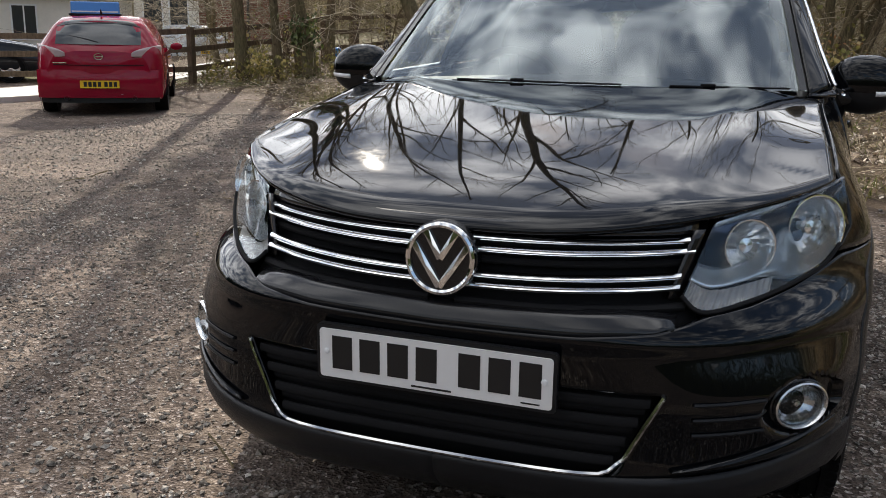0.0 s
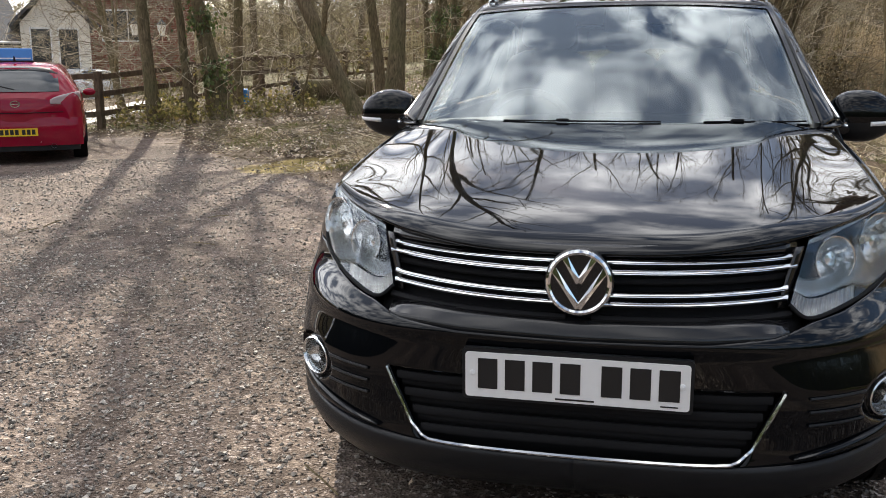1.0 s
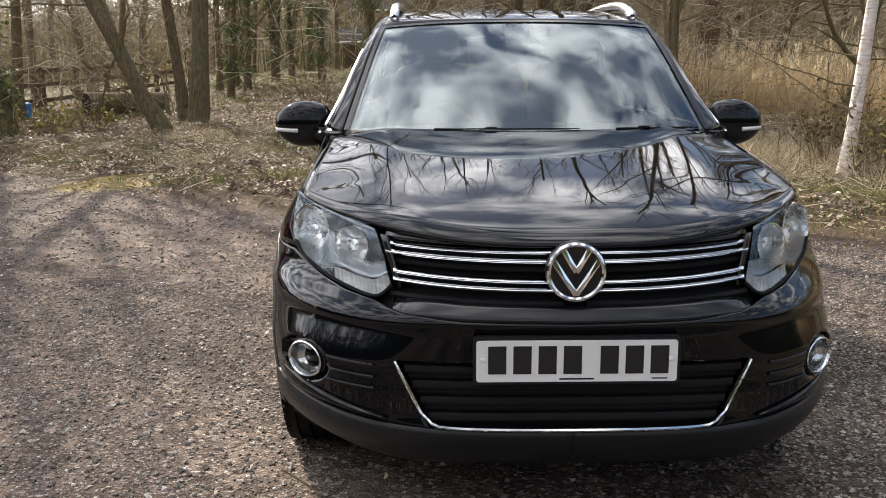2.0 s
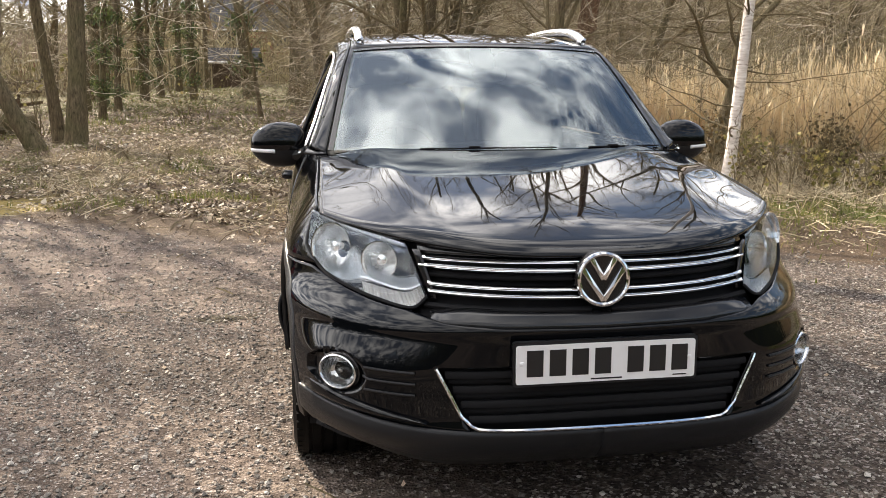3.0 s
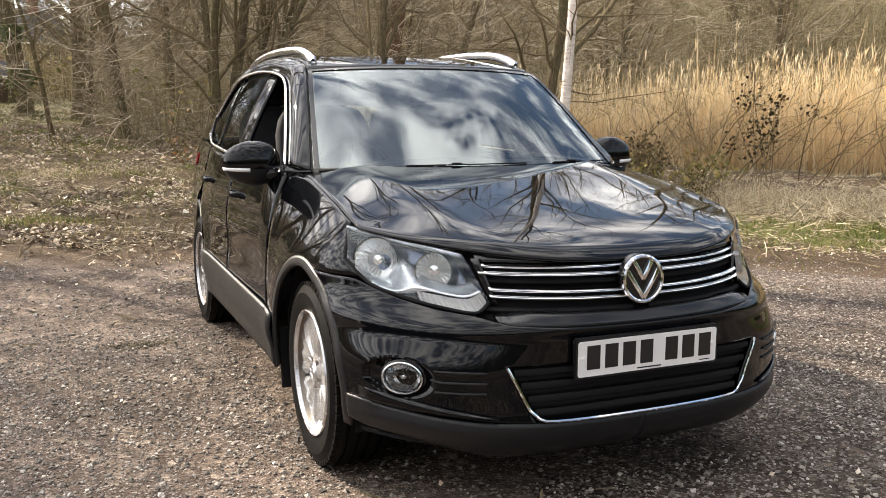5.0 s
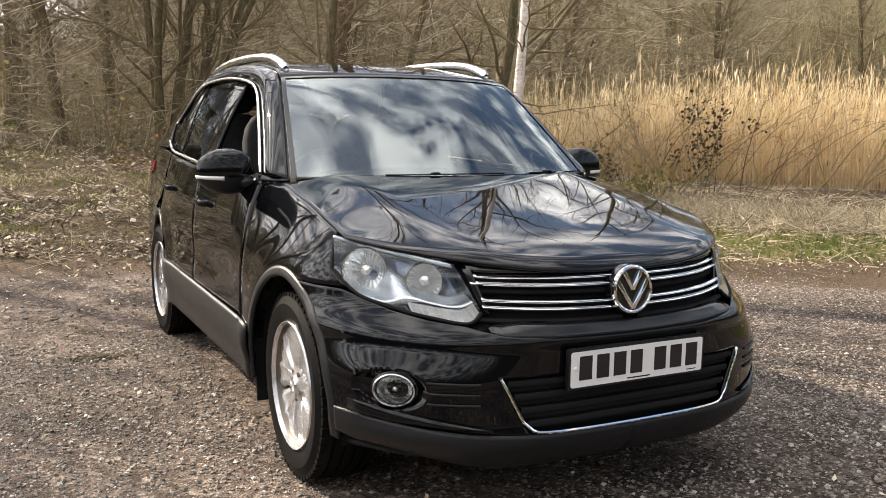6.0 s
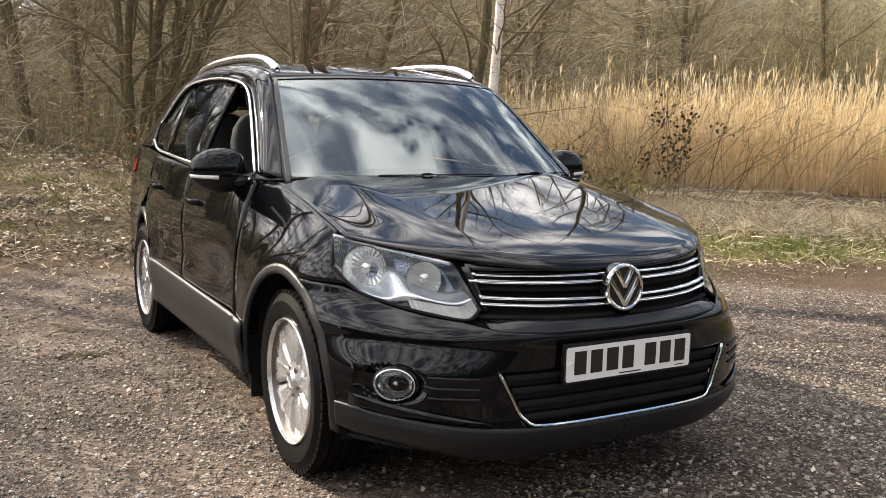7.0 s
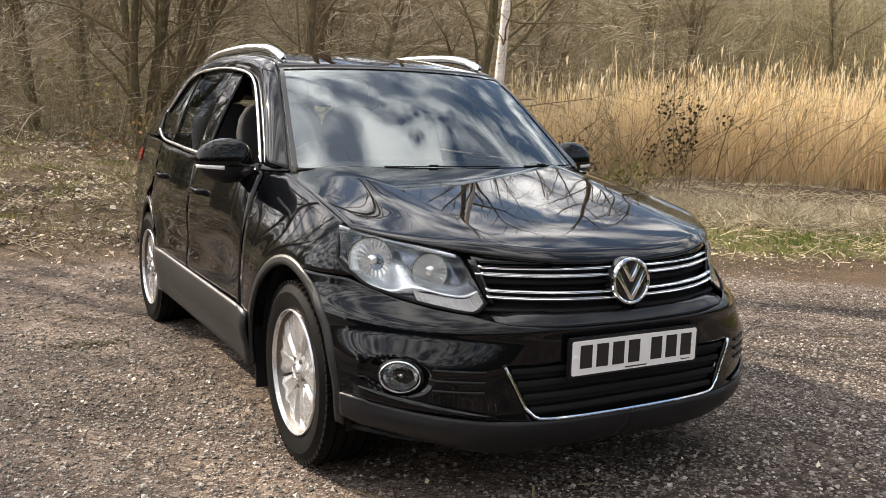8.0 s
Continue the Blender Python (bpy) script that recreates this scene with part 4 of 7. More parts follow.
def bumper_top(x):
    return float(np.interp(abs(x), [0, 0.3, 0.45, 0.54, 0.62, 0.70, 0.768, 0.80, 0.90], [0.606, 0.612, 0.625, 0.651, 0.660, 0.680, 0.709, 0.724, 0.728]))


def insert_x(z):
    """Half the width of the lower grille at z."""
    return 0.385 + 0.082 * (z - 0.335) / 0.163


def skirt_top(x):
    return 0.318 + 0.045 * min(1.0, abs(x) / 0.85) ** 2


def bumper_mid():
    def at(u, v):
        x = 0.467 * u
        z = 0.502 + (bumper_top(x) - 0.502) * v
        return nose(x, z)
    return grid(at, np.linspace(-1, 1, 41), MID_V)


MID_V = np.linspace(0, 1, 20)
SIDE_V = np.concatenate([np.linspace(0, (0.502 - 0.322) / (bumper_top(0.467) - 0.322), 36), (0.502 + (bumper_top(0.467) - 0.502) * MID_V[1:] - 0.322) / (bumper_top(0.467) - 0.322)])


def welded(VF, dist=0.0006):
    bm = bmesh.new()
    vs_ = [bm.verts.new(v) for v in VF[0]]
    for f in VF[1]:
        bm.faces.new([vs_[i] for i in f])
    bmesh.ops.remove_doubles(bm, verts=bm.verts, dist=dist)
    bm.verts.index_update()
    out = [tuple(v.co) for v in bm.verts], [tuple(v.index for v in f.verts) for f in bm.faces]
    bm.free()
    return out


def bumper_side():
    """From the lower grille round the corner to the wheel arch."""
    def at(u, v):
        xo = 0.80
        if u <= 1:
            xt, zt = 0.467 + (xo - 0.467) * u, None
            zt = bumper_top(xt)
            zb0 = skirt_top(xo) * u + 0.322 * (1 - u)
            z = zb0 + (zt - zb0) * v
            xl = insert_x(min(z, 0.498))
            x = xl + (xo - xl) * u
            return nose(x, z)
        t = u - 1
        ze = 0.728
        zb, zt = skirt_top(0.85), bumper_top(0.8) + (ze - bumper_top(0.8)) * t
        z = zb + (zt - zb) * v
        d = ARCH * ARCH - (z - ARCH_Z) ** 2
        ye = HUB_F - math.sqrt(max(d, 0.0)) - 0.006
        ys = nose_y(xo, z)
        return flank(ys + (ye - ys) * t, z)
    return grid(at, np.concatenate([np.linspace(0, 0.5, 14), np.linspace(0.5, 1, 46)[1:], np.linspace(1, 2, 30)[1:]]), SIDE_V)


corner = outward(bumper_side(), CENTRE)
bumper = solid("front_bumper", welded(joined(outward(bumper_mid(), CENTRE), corner, mirrored(corner))), M_PAINT, car, "glossy black painted front bumper", thick=0.012, sharp=50)


def skirt():
    def at(u, v):
        zt = skirt_top(0.8 * min(u, 1)) - 0.004
        if u <= 1:
            x = 0.80 * u
            low = 0.194 + 0.070 * smooth01(x, 0.40, 0.80)
            z = low + (zt - low) * v
            p = nose(x, z)
            return (p[0], p[1] - 0.010 * math.sin(math.pi * min(1, v * 1.1)) - 0.004, p[2])
        t = u - 1
        low = 0.264 + 0.016 * t
        z = low + (skirt_top(0.85) - 0.004 - low) * v
        ye = HUB_F - math.sqrt(max(ARCH**2 - (z - ARCH_Z) ** 2, 0)) - 0.006
        ys = nose_y(0.80, z)
        p = flank(ys + (ye - ys) * t, z)
        return (p[0] + 0.004, p[1] - 0.004 * (1 - t), p[2])
    half = grid(at, np.concatenate([np.linspace(0, 1, 36), np.linspace(1, 2, 14)[1:]]), np.linspace(0, 1, 9))
    return half


pair("bumper_skirt", skirt(), M_PLASTIC, car, "grey-black textured plastic lower skirt")

# underside behind the skirt
panel("undertray", grid(lambda u, v: (0.80 * u, nose_y(0.8 * u, 0.24) + 0.01 + v * (0.55 - nose_y(0.8 * u, 0.24)), 0.236 - 0.02 * v), np.linspace(-1, 1, 21), np.linspace(0, 1, 4)), M_MATBLACK, car)


# -- lower grille --
def back_plate(z0, z1, w0, w1, deep, y_of):
    return grid(lambda u, v: ((w0 + (w1 - w0) * v) * u, y_of((w0 + (w1 - w0) * v) * u, z0 + (z1 - z0) * v) + deep, z0 + (z1 - z0) * v), np.linspace(-1, 1, 21), np.linspace(0, 1, 5))


lower_grille = panel("lower_grille", back_plate(0.30, 0.52, 0.42, 0.50, 0.05, nose_y), M_MATBLACK, car, "black slatted lower grille")
for z in (0.352, 0.395, 0.438, 0.480):
    w = insert_x(z) - 0.012
    solid("slat", tube([nose(x, z)[:1] + (nose_y(x, z) + 0.012, z) for x in np.linspace(-w, w, 25)], 0.007, 6, flat=1.6), M_MATBLACK, lower_grille)
for z in (0.3735, 0.4165, 0.459):
    w = insert_x(z) - 0.012
    solid("bar", tube([nose(x, z)[:1] + (nose_y(x, z) + 0.026, z) for x in np.linspace(-w, w, 25)], 0.006, 6, flat=1.5), M_MATBLACK, lower_grille)


def u_trim():
    side = [(insert_x(z) + 0.004, z) for z in np.linspace(0.500, 0.365, 8)]
    bend = [(0.388, 0.350), (0.376, 0.338), (0.357, 0.330), (0.32, 0.327)]
    bottom = [(x, 0.3265 - 0.004 * (1 - (x / 0.32) ** 2)) for x in np.linspace(0.28, 0, 9)]
    right = side + bend + bottom
    pts = [(-x, z) for x, z in right] + [(x, z) for x, z in reversed(right[:-1])]
    return tube([(x, nose_y(x, z) - 0.004, z) for x, z in pts], 0.0052, 6)


solid("chrome_trim", u_trim(), M_CHROME, car, "thin bright chrome strip round the lower grille")

# -- upper grille --
grille = panel("grille", grid(lambda u, v: (0.515 * u, nose_y(0.515 * u, 0.61 + 0.21 * v) + 0.055, 0.61 + 0.21 * v), np.linspace(-1, 1, 31), np.linspace(0, 1, 8)), M_MATBLACK, car, "black radiator grille with four chrome bars")


def bar(z_mid, z_end, h, out, x0, x1, deep=0.02):
    """A grille bar between x0 and x1, rounded at its front."""
    n = 26
    V, F = [], []
    for x in np.linspace(x0, x1, n):
        z = z_mid + (z_end - z_mid) * (abs(x) / 0.51) ** 2
        y = nose_y(x, z) - out
        for dz, dy in ((-h, deep), (-h, 0.006), (-h * 0.55, 0.0015), (h * 0.1, 0), (h, 0.008), (h, deep)):
            V.append((x, y + dy, z + dz))
    for i in range(n - 1):
        for k in range(5):
            a = i * 6 + k
            F.append((a, a + 6, a + 7, a + 1))
    F += [tuple(range(6)), tuple(reversed(range(6 * n - 6, 6 * n)))]
    return V, F


for zm, ze in ((0.785, 0.790), (0.762, 0.769), (0.712, 0.722), (0.690, 0.700)):
    for s in (-1, 1):
        x0, x1 = (0.055, 0.500) if ze > 0.75 else (0.055, 0.478)
        solid("grille_bar", outward(bar(zm, ze, 0.0062, 0.006, s * x0, s * x1), CENTRE), M_CHROME, grille, "bright chrome bar")
for zm, ze in ((0.774, 0.780), (0.701, 0.711), (0.737, 0.744), (0.652, 0.660)):
    for s in (-1, 1):
        solid("grille_slat", outward(bar(zm, ze, 0.0075, -0.018, s * 0.03, s * 0.49), CENTRE), M_MATBLACK, grille)
panel("grille_crown", grid(lambda u, v: (0.50 * u, nose_y(0.5 * u, 0.80 + 0.03 * v) + 0.002, 0.800 + 0.022 * v + 0.004 * u * u), np.linspace(-1, 1, 31), np.linspace(0, 1, 4)), M_GLOSSBLACK, grille, "gloss black strip under the bonnet's edge")
panel("grille_foot", grid(lambda u, v: (0.478 * u, nose_y(0.478 * u, 0.612 + 0.03 * v) + 0.012 + 0.02 * v, bumper_top(0.478 * u) - 0.004 + (0.05 - 0.03 * abs(u) ** 8) * v), np.linspace(-1, 1, 31), np.linspace(0, 1, 4)), M_GLOSSBLACK, grille)
for s in (-1, 1):
    e = grid(lambda u, v: (s * (0.486 + 0.016 * u + 0.040 * (v - 0.5)), nose_y(0.49 + 0.02 * u, 0.68 + 0.13 * v) - 0.001, 0.676 + 0.136 * v), np.linspace(-0.6, 0.6, 4), np.linspace(0, 1, 8))
    solid("grille_end", outward(e, CENTRE), M_GLOSSBLACK, grille, thick=0.01)

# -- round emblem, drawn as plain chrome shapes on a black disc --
emblem = thing("emblem", pose(0, 0.045, 0.739, -4, 0, 0))
emblem.parent = car
solid("disc", lathe([(0.03, 0.080), (0.0, 0.080), (-0.004, 0.076), (-0.002, 0.0)], 40, "y"), M_GLOSSBLACK, emblem, "black backing disc")
solid("ring", lathe([(0.002, 0.0785), (-0.010, 0.0765), (-0.0125, 0.071), (-0.010, 0.066), (0.0, 0.065)], 48, "y"), M_CHROME, emblem, "polished chrome ring")


def stroke(x0, z0, x1, z1, w):
    d = Vector((x1 - x0, 0, z1 - z0))
    n = Vector((-d.z, 0, d.x)).normalized() * w
    a, b = Vector((x0, 0, z0)), Vector((x1, 0, z1))
    ring = [a - n, a + n, b + n, b - n]
    V = [tuple(p + Vector((0, 0.001, 0))) for p in ring] + [tuple(p * 1.0 + (a + b) * 0.0 + Vector((0, -0.009, 0))) for p in ring]
    V += [tuple((a + b) / 2 + Vector((0, -0.0115, 0)))]
    F = [(0, 1, 5, 4), (1, 2, 6, 5), (2, 3, 7, 6), (3, 0, 4, 7), (4, 5, 8), (5, 6, 8), (6, 7, 8), (7, 4, 8)]
    return V, F


for x0, z0, x1, z1 in ((-0.034, 0.058, 0.0, 0.000), (0.034, 0.058, 0.0, 0.000), (-0.060, 0.030, 0.0, -0.060), (0.060, 0.030, 0.0, -0.060)):
    solid("stroke", stroke(x0, z0, x1, z1, 0.0072), M_CHROME, emblem, smooth=False)

# -- number plate: its characters stand as plain bars --
plate = thing("number_plate", pose(0, -0.006, 0.5145, 1.0, 0, 0))
plate.parent = car


def rounded_plate(w, h, r, t):
    ring = []
    for cx, cz, a0 in ((w - r, h - r, 0), (-w + r, h - r, 90), (-w + r, -h + r, 180), (w - r, -h + r, 270)):
        ring += [(cx + r * math.cos(radians(a0 + k * 22.5)), cz + r * math.sin(radians(a0 + k * 22.5))) for k in range(5)]
    n = len(ring)
    V = [(x, 0, z) for x, z in ring] + [(x, t, z) for x, z in ring]
    F = [tuple(reversed(range(n))), tuple(range(n, 2 * n))] + [(i, (i + 1) % n, (i + 1) % n + n, i + n) for i in range(n)]
    return V, F


solid("plate_holder", moved(rounded_plate(0.268, 0.064, 0.010, 0.016), pose(0, 0.0025, 0.001)), M_PLASTIC, plate, "black plastic holder", sharp=30)
solid("plate_face", rounded_plate(0.260, 0.0555, 0.008, 0.003), M_PLATE, plate, "white reflective plate face", sharp=30)
for cx in (-0.186, -0.121, -0.056, 0.009, 0.104, 0.169, 0.221 + 0.013):
    solid("bar", box(cx - 0.0235 - 0.02, cx + 0.0235 - 0.02, -0.0012, 0.001, -0.034, 0.041), M_INK, plate, "black plate marking")
solid("bar", box(-0.045, 0.045, -0.001, 0.001, -0.0495, -0.0455), M_INK, plate, "small dark lettering")
solid("bar", box(0.195, 0.235, -0.001, 0.001, -0.0485, -0.0455), M_INK, plate, "small dark lettering")
for s in (-1, 1):
    solid("screw_cap", moved(lathe([(0.0, 0.0068), (-0.003, 0.0062), (-0.0042, 0.0)], 14, "y"), pose(s * 0.243, 0, 0.004)), M_WHITEPLASTIC, plate, "white screw cap")

# -- headlamps --
H_TOP = [(0.530, 0.822), (0.58, 0.836), (0.65, 0.855), (0.715, 0.871), (0.768, 0.884), (0.793, 0.889)]
H_LOW = [(0.482, 0.684), (0.526, 0.654), (0.615, 0.665), (0.70, 0.686), (0.768, 0.717), (0.809, 0.782)]


def lamp_at(u, v, deep=0.0):
    """The lens, u from its inner to its outer end, v from its foot to its top."""
    C = LAMP_CURVES
    i = u * (len(C[0]) - 1)
    k = min(int(i), len(C[0]) - 2)
    f = i - k
    lo = C[0][k] * (1 - f) + C[0][k + 1] * f
    hi = C[1][k] * (1 - f) + C[1][k + 1] * f
    x, z = lo * (1 - v) + hi * v
    return (x, nose_y(x, z) + deep, z)


LAMP_CURVES = (spline(H_LOW, 41), spline(H_TOP, 41))


def bowl(cx, cz, r, deep, tilt):
    """A round reflector with a facetted inside and a bulb at its heart."""
    m = pose(cx, nose_y(cx, cz) + 0.030, cz, -4, 0, tilt)
    prof = [(-0.006, r * 1.04), (-0.008, r), (0.0, r * 0.97)] + [(deep * (1 - (k / 6) ** 2), r * 0.97 * k / 6) for k in range(5, 0, -1)] + [(deep, 0.004)]
    ref = moved(lathe(prof, 22, "y"), m)
    bulb = moved(lathe([(deep, 0.010), (deep * 0.35, 0.010), (deep * 0.25, 0.006), (deep * 0.2, 0.0)], 14, "y"), m)
    hood = moved(lathe([(deep * 0.45, 0.016), (deep * 0.2, 0.016), (deep * 0.15, 0.0)], 16, "y"), m)
    return ref, bulb, hood


for s in (-1, 1):
    side = (lambda VF: VF) if s > 0 else mirrored
    lamp = thing("headlamp", label="clear headlamp with two round chrome reflectors")
    lamp.parent = car
    solid("lens", side(outward(grid(lamp_at, np.linspace(0, 1, 36), np.linspace(0, 1, 14)), CENTRE)), M_LENS, lamp, "clear plastic lens", thick=0.0)
    bucket = joined(
        grid(lambda u, v: lamp_at(u, v, 0.115), np.linspace(0, 1, 24), np.linspace(0, 1, 8)),
        grid(lambda u, v: lamp_at(u, 0.0, 0.002 + 0.113 * v), np.linspace(0, 1, 24), np.linspace(0, 1, 3)),
        grid(lambda u, v: lamp_at(u, 1.0 - 0.1 * v, 0.002 + 0.113 * v), np.linspace(0, 0.96, 24), np.linspace(0, 1, 3)),
        grid(lambda u, v: lamp_at(0.0, u, 0.002 + 0.113 * v), np.linspace(0, 1, 8), np.linspace(0, 1, 3)),
    )
    solid("housing", side(bucket), M_LAMPDARK, lamp, "dark lamp housing")
    for name, cx, cz, r, tilt in (("main_reflector", 0.734, 0.785, 0.073, 38), ("inner_reflector", 0.600, 0.765, 0.056, 30)):
        ref, bulb, hood = bowl(cx, cz, r, 0.06, tilt)
        r_ob = solid(name, side(ref), M_REFLECTOR, lamp, "round facetted chrome reflector bowl", smooth=False)
        solid("bulb", side(bulb), M_CLEARLENS, r_ob)
        solid("bulb_cap", side(hood), M_REFLECTOR, r_ob)
        rim = moved(lathe([(-0.004, r * 1.0), (-0.0085, r * 1.015), (-0.0085, r * 1.05), (-0.002, r * 1.06)], 40, "y"), pose(cx, nose_y(cx, cz) + 0.030, cz, -4, 0, tilt))
        solid("bowl_rim", side(rim), M_CHROME, r_ob, "thin bright rim")
    # silver blade along the foot, rising between the two bowls
    def blade_at(u, v):
        low = 0.03 + 0.19 * (1 - smooth01(u, 0.38, 0.62))
        high = low + 0.17 + 0.34 * math.exp(-((u - 0.50) / 0.085) ** 2) + 0.06 * smooth01(u, 0.7, 0.95)
        return lamp_at(u, low + (high - low) * v, 0.007 + 0.040 * v)
    blade = grid(blade_at, np.linspace(0.02, 0.97, 48), np.linspace(0, 1, 6))
    solid("blade", side(outward(blade, CENTRE)), M_LAMPTRIM, lamp, "satin silver blade", thick=0.004)
    ind = grid(lambda u, v: lamp_at(u, 0.01 + v * (0.20 - 0.10 * u), 0.010 + 0.003 * math.sin(u * 220)), np.linspace(0.03, 0.48, 120), np.linspace(0, 1, 3))
    solid("indicator", side(outward(ind, CENTRE)), M_INDICATOR, lamp, "ribbed clear indicator")
    strip = grid(lambda u, v: lamp_at(u, 0.985 - 0.085 * v * (1 - 0.3 * u), 0.006 + 0.012 * v), np.linspace(0.03, 0.97, 36), np.linspace(0, 1, 3))
    solid("top_strip", side(outward(strip, CENTRE)), M_LAMPTRIM, lamp, "satin silver strip along the lamp's upper edge", thick=0.003)
    rim = tube([lamp_at(u, 0.0, -0.001) for u in np.linspace(0, 1, 40)], 0.005, 6)
    solid("seal", side(rim), M_MATBLACK, lamp)

# -- fog lamps --
for s in (-1, 1):
    side = (lambda VF: VF) if s > 0 else mirrored
    fx, fz = FOG
    fy = nose_y(fx, fz) - 0.045
    m = pose(fx - 0.004, fy + 0.014, fz, 0, 0, 39) @ Matrix.Diagonal((1.10, 1, 0.85, 1))
    fog = thing("fog_lamp", label="round fog lamp in a chrome ring")
    fog.parent = car
    solid("ring", side(moved(lathe([(0.006, 0.0625), (0.002, 0.0625), (-0.006, 0.0610), (-0.008, 0.0575), (-0.004, 0.0545), (0.004, 0.053)], 40, "y"), m)), M_SATIN, fog, "chrome ring")
    solid("reflector", side(moved(lathe([(0.003, 0.052)] + [(0.026 * (1 - (k / 6) ** 2) + 0.003, 0.052 * k / 6) for k in range(5, 0, -1)] + [(0.029, 0.001)], 18, "y"), m)), M_FOGBOWL, fog, "facetted reflector", smooth=False)
    solid("bezel", side(moved(lathe([(0.08, 0.072), (0.03, 0.070), (0.012, 0.069), (0.005, 0.067), (0.003, 0.0635), (0.02, 0.062)], 40, "y"), m)), M_GLOSSBLACK, fog, "black bezel round the lamp")
    solid("bulb", side(moved(lathe([(0.02, 0.008), (0.008, 0.0075), (0.006, 0.0)], 14, "y"), m)), M_FOGBOWL, fog)
    solid("lens", side(moved(lathe([(0.002, 0.053), (-0.004, 0.04), (-0.006, 0.02), (-0.007, 0.0005)], 32, "y"), m)), M_LENS, fog)
    for z in (0.42, 0.452, 0.484):
        solid("slat", side(tube([(x, nose_y(x, z) - 0.004, z) for x in np.linspace(0.53, 0.665, 12)], 0.003, 6, flat=1.4)), M_PLASTIC, fog)
    wing = outward(grid(lambda u, v: (0.50 + 0.33 * u, nose_y(0.5 + 0.33 * u, 0.37) - 0.006 - 0.012 * math.sin(math.pi * v), 0.338 + 0.02 * u + v * (0.012 + 0.035 * u)), np.linspace(0, 1, 18), np.linspace(0, 1, 6)), CENTRE)
    solid("bumper_blade", side(wing), M_PAINT, car, "", thick=0.004)


# -- wings, doors, sills and quarters --
def wing_patch():
    """Over the front wheel, from the headlamp to the door."""
    y_end, y_in = 1.415, 0.72
    ys = list(np.linspace(0.44, y_in, 14)) + [HUB_F - (ARCH + 0.001) * math.cos(a) for a in np.linspace(1.2, math.pi, 26)] + [1.30, 1.33, 1.36, 1.39, y_end]
    ys = sorted(y for y in ys)

    def at(y, v):
        low = arch_z(y, HUB_F, ARCH + 0.002)
        if y >= HUB_F + ARCH:
            low = 0.345
        if y < HUB_F - 0.05:
            low = max(low, 0.732)
        top = seam_z(max(y, 0.575)) - 0.004
        z = low + (top - low) * v
        if y < y_in:
            xe = float(np.interp(z, [0.70, 0.717, 0.782, 0.889], [0.742, 0.770, 0.811, 0.795]))
            y0 = nose_y(xe, z) + 0.005
            y = y0 + (y_in - y0) * (y - 0.44) / (y_in - 0.44)
            top = seam_z(y) - 0.004
            z = low + (top - low) * v
        return flank(y, z)
    return grid(at, ys, np.linspace(0, 1, 26) ** 0.8)


wings = pair("wing", wing_patch(), M_PAINT, car, "glossy black front wing")


def door_patch(y0, y1, rear=False):
    def at(u, v):
        y = y0 + (y1 - y0) * u
        top = seam_z(y) - 0.002
        z = 0.470 + (top - 0.470) * v
        if rear:
            # the rear edge follows the wheel arch
            cut = HUB_R - math.sqrt(max((ARCH + 0.03) ** 2 - (z - ARCH_Z) ** 2, 0)) if z < ARCH_Z + ARCH + 0.05 else y1
            y = y0 + (min(y1, cut) - y0) * u
        return flank(y, z)
    return grid(at, np.linspace(0, 1, 26), np.linspace(0, 1, 22))


front_doors = pair("front_door", door_patch(1.422, 2.36), M_PAINT, car, "glossy black front door")
rear_doors = pair("rear_door", door_patch(2.367, 3.36, True), M_PAINT, car, "glossy black rear door")


def quarter():
    ys = sorted([3.367, 3.45, 3.5, 3.6, 4.0, 4.1, 4.2, 4.3, 4.38] + [HUB_R - ARCH * math.cos(a) for a in np.linspace(0.35, math.pi, 26)])
    ys = [y for y in ys if y > 3.05]

    def at(y, v):
        top = seam_z(y)
        low = max(arch_z(y, HUB_R, ARCH + 0.002), 0.40)
        z = low + (top - low) * v
        lim = HUB_R - math.sqrt(max((ARCH + 0.03) ** 2 - (z - ARCH_Z) ** 2, 0)) if z < ARCH_Z + ARCH + 0.05 else 3.367
        y2 = max(y, lim + 0.006)
        return flank(y2, max(z, arch_z(y2, HUB_R, ARCH + 0.002)))
    return grid(at, ys, np.linspace(0, 1, 18))


pair("rear_quarter", quarter(), M_PAINT, car)
pair("sill", grid(lambda u, v: (flank_x(1.27 + 1.83 * u, 0.47 - 0.2 * v) + 0.016 * math.sin(math.pi * min(1, v * 1.3 + 0.1)) + 0.004, 1.27 + 1.83 * u, 0.468 + 0.035 * u - (0.225 + 0.02 * u) * v), np.linspace(0, 1, 20), np.linspace(0, 1, 12)), M_PLASTIC, car, "grey-black textured plastic sill")
pair("sill_strip", grid(lambda u, v: (flank_x(1.40 + 1.66 * u, 0.46) + 0.016 - 0.006 * v, 1.40 + 1.66 * u, 0.456 + 0.033 * u + 0.012 * v), np.linspace(0, 1, 20), np.linspace(0, 1, 3)), M_STRIP, car, "dull grey sill strip", 0.004)

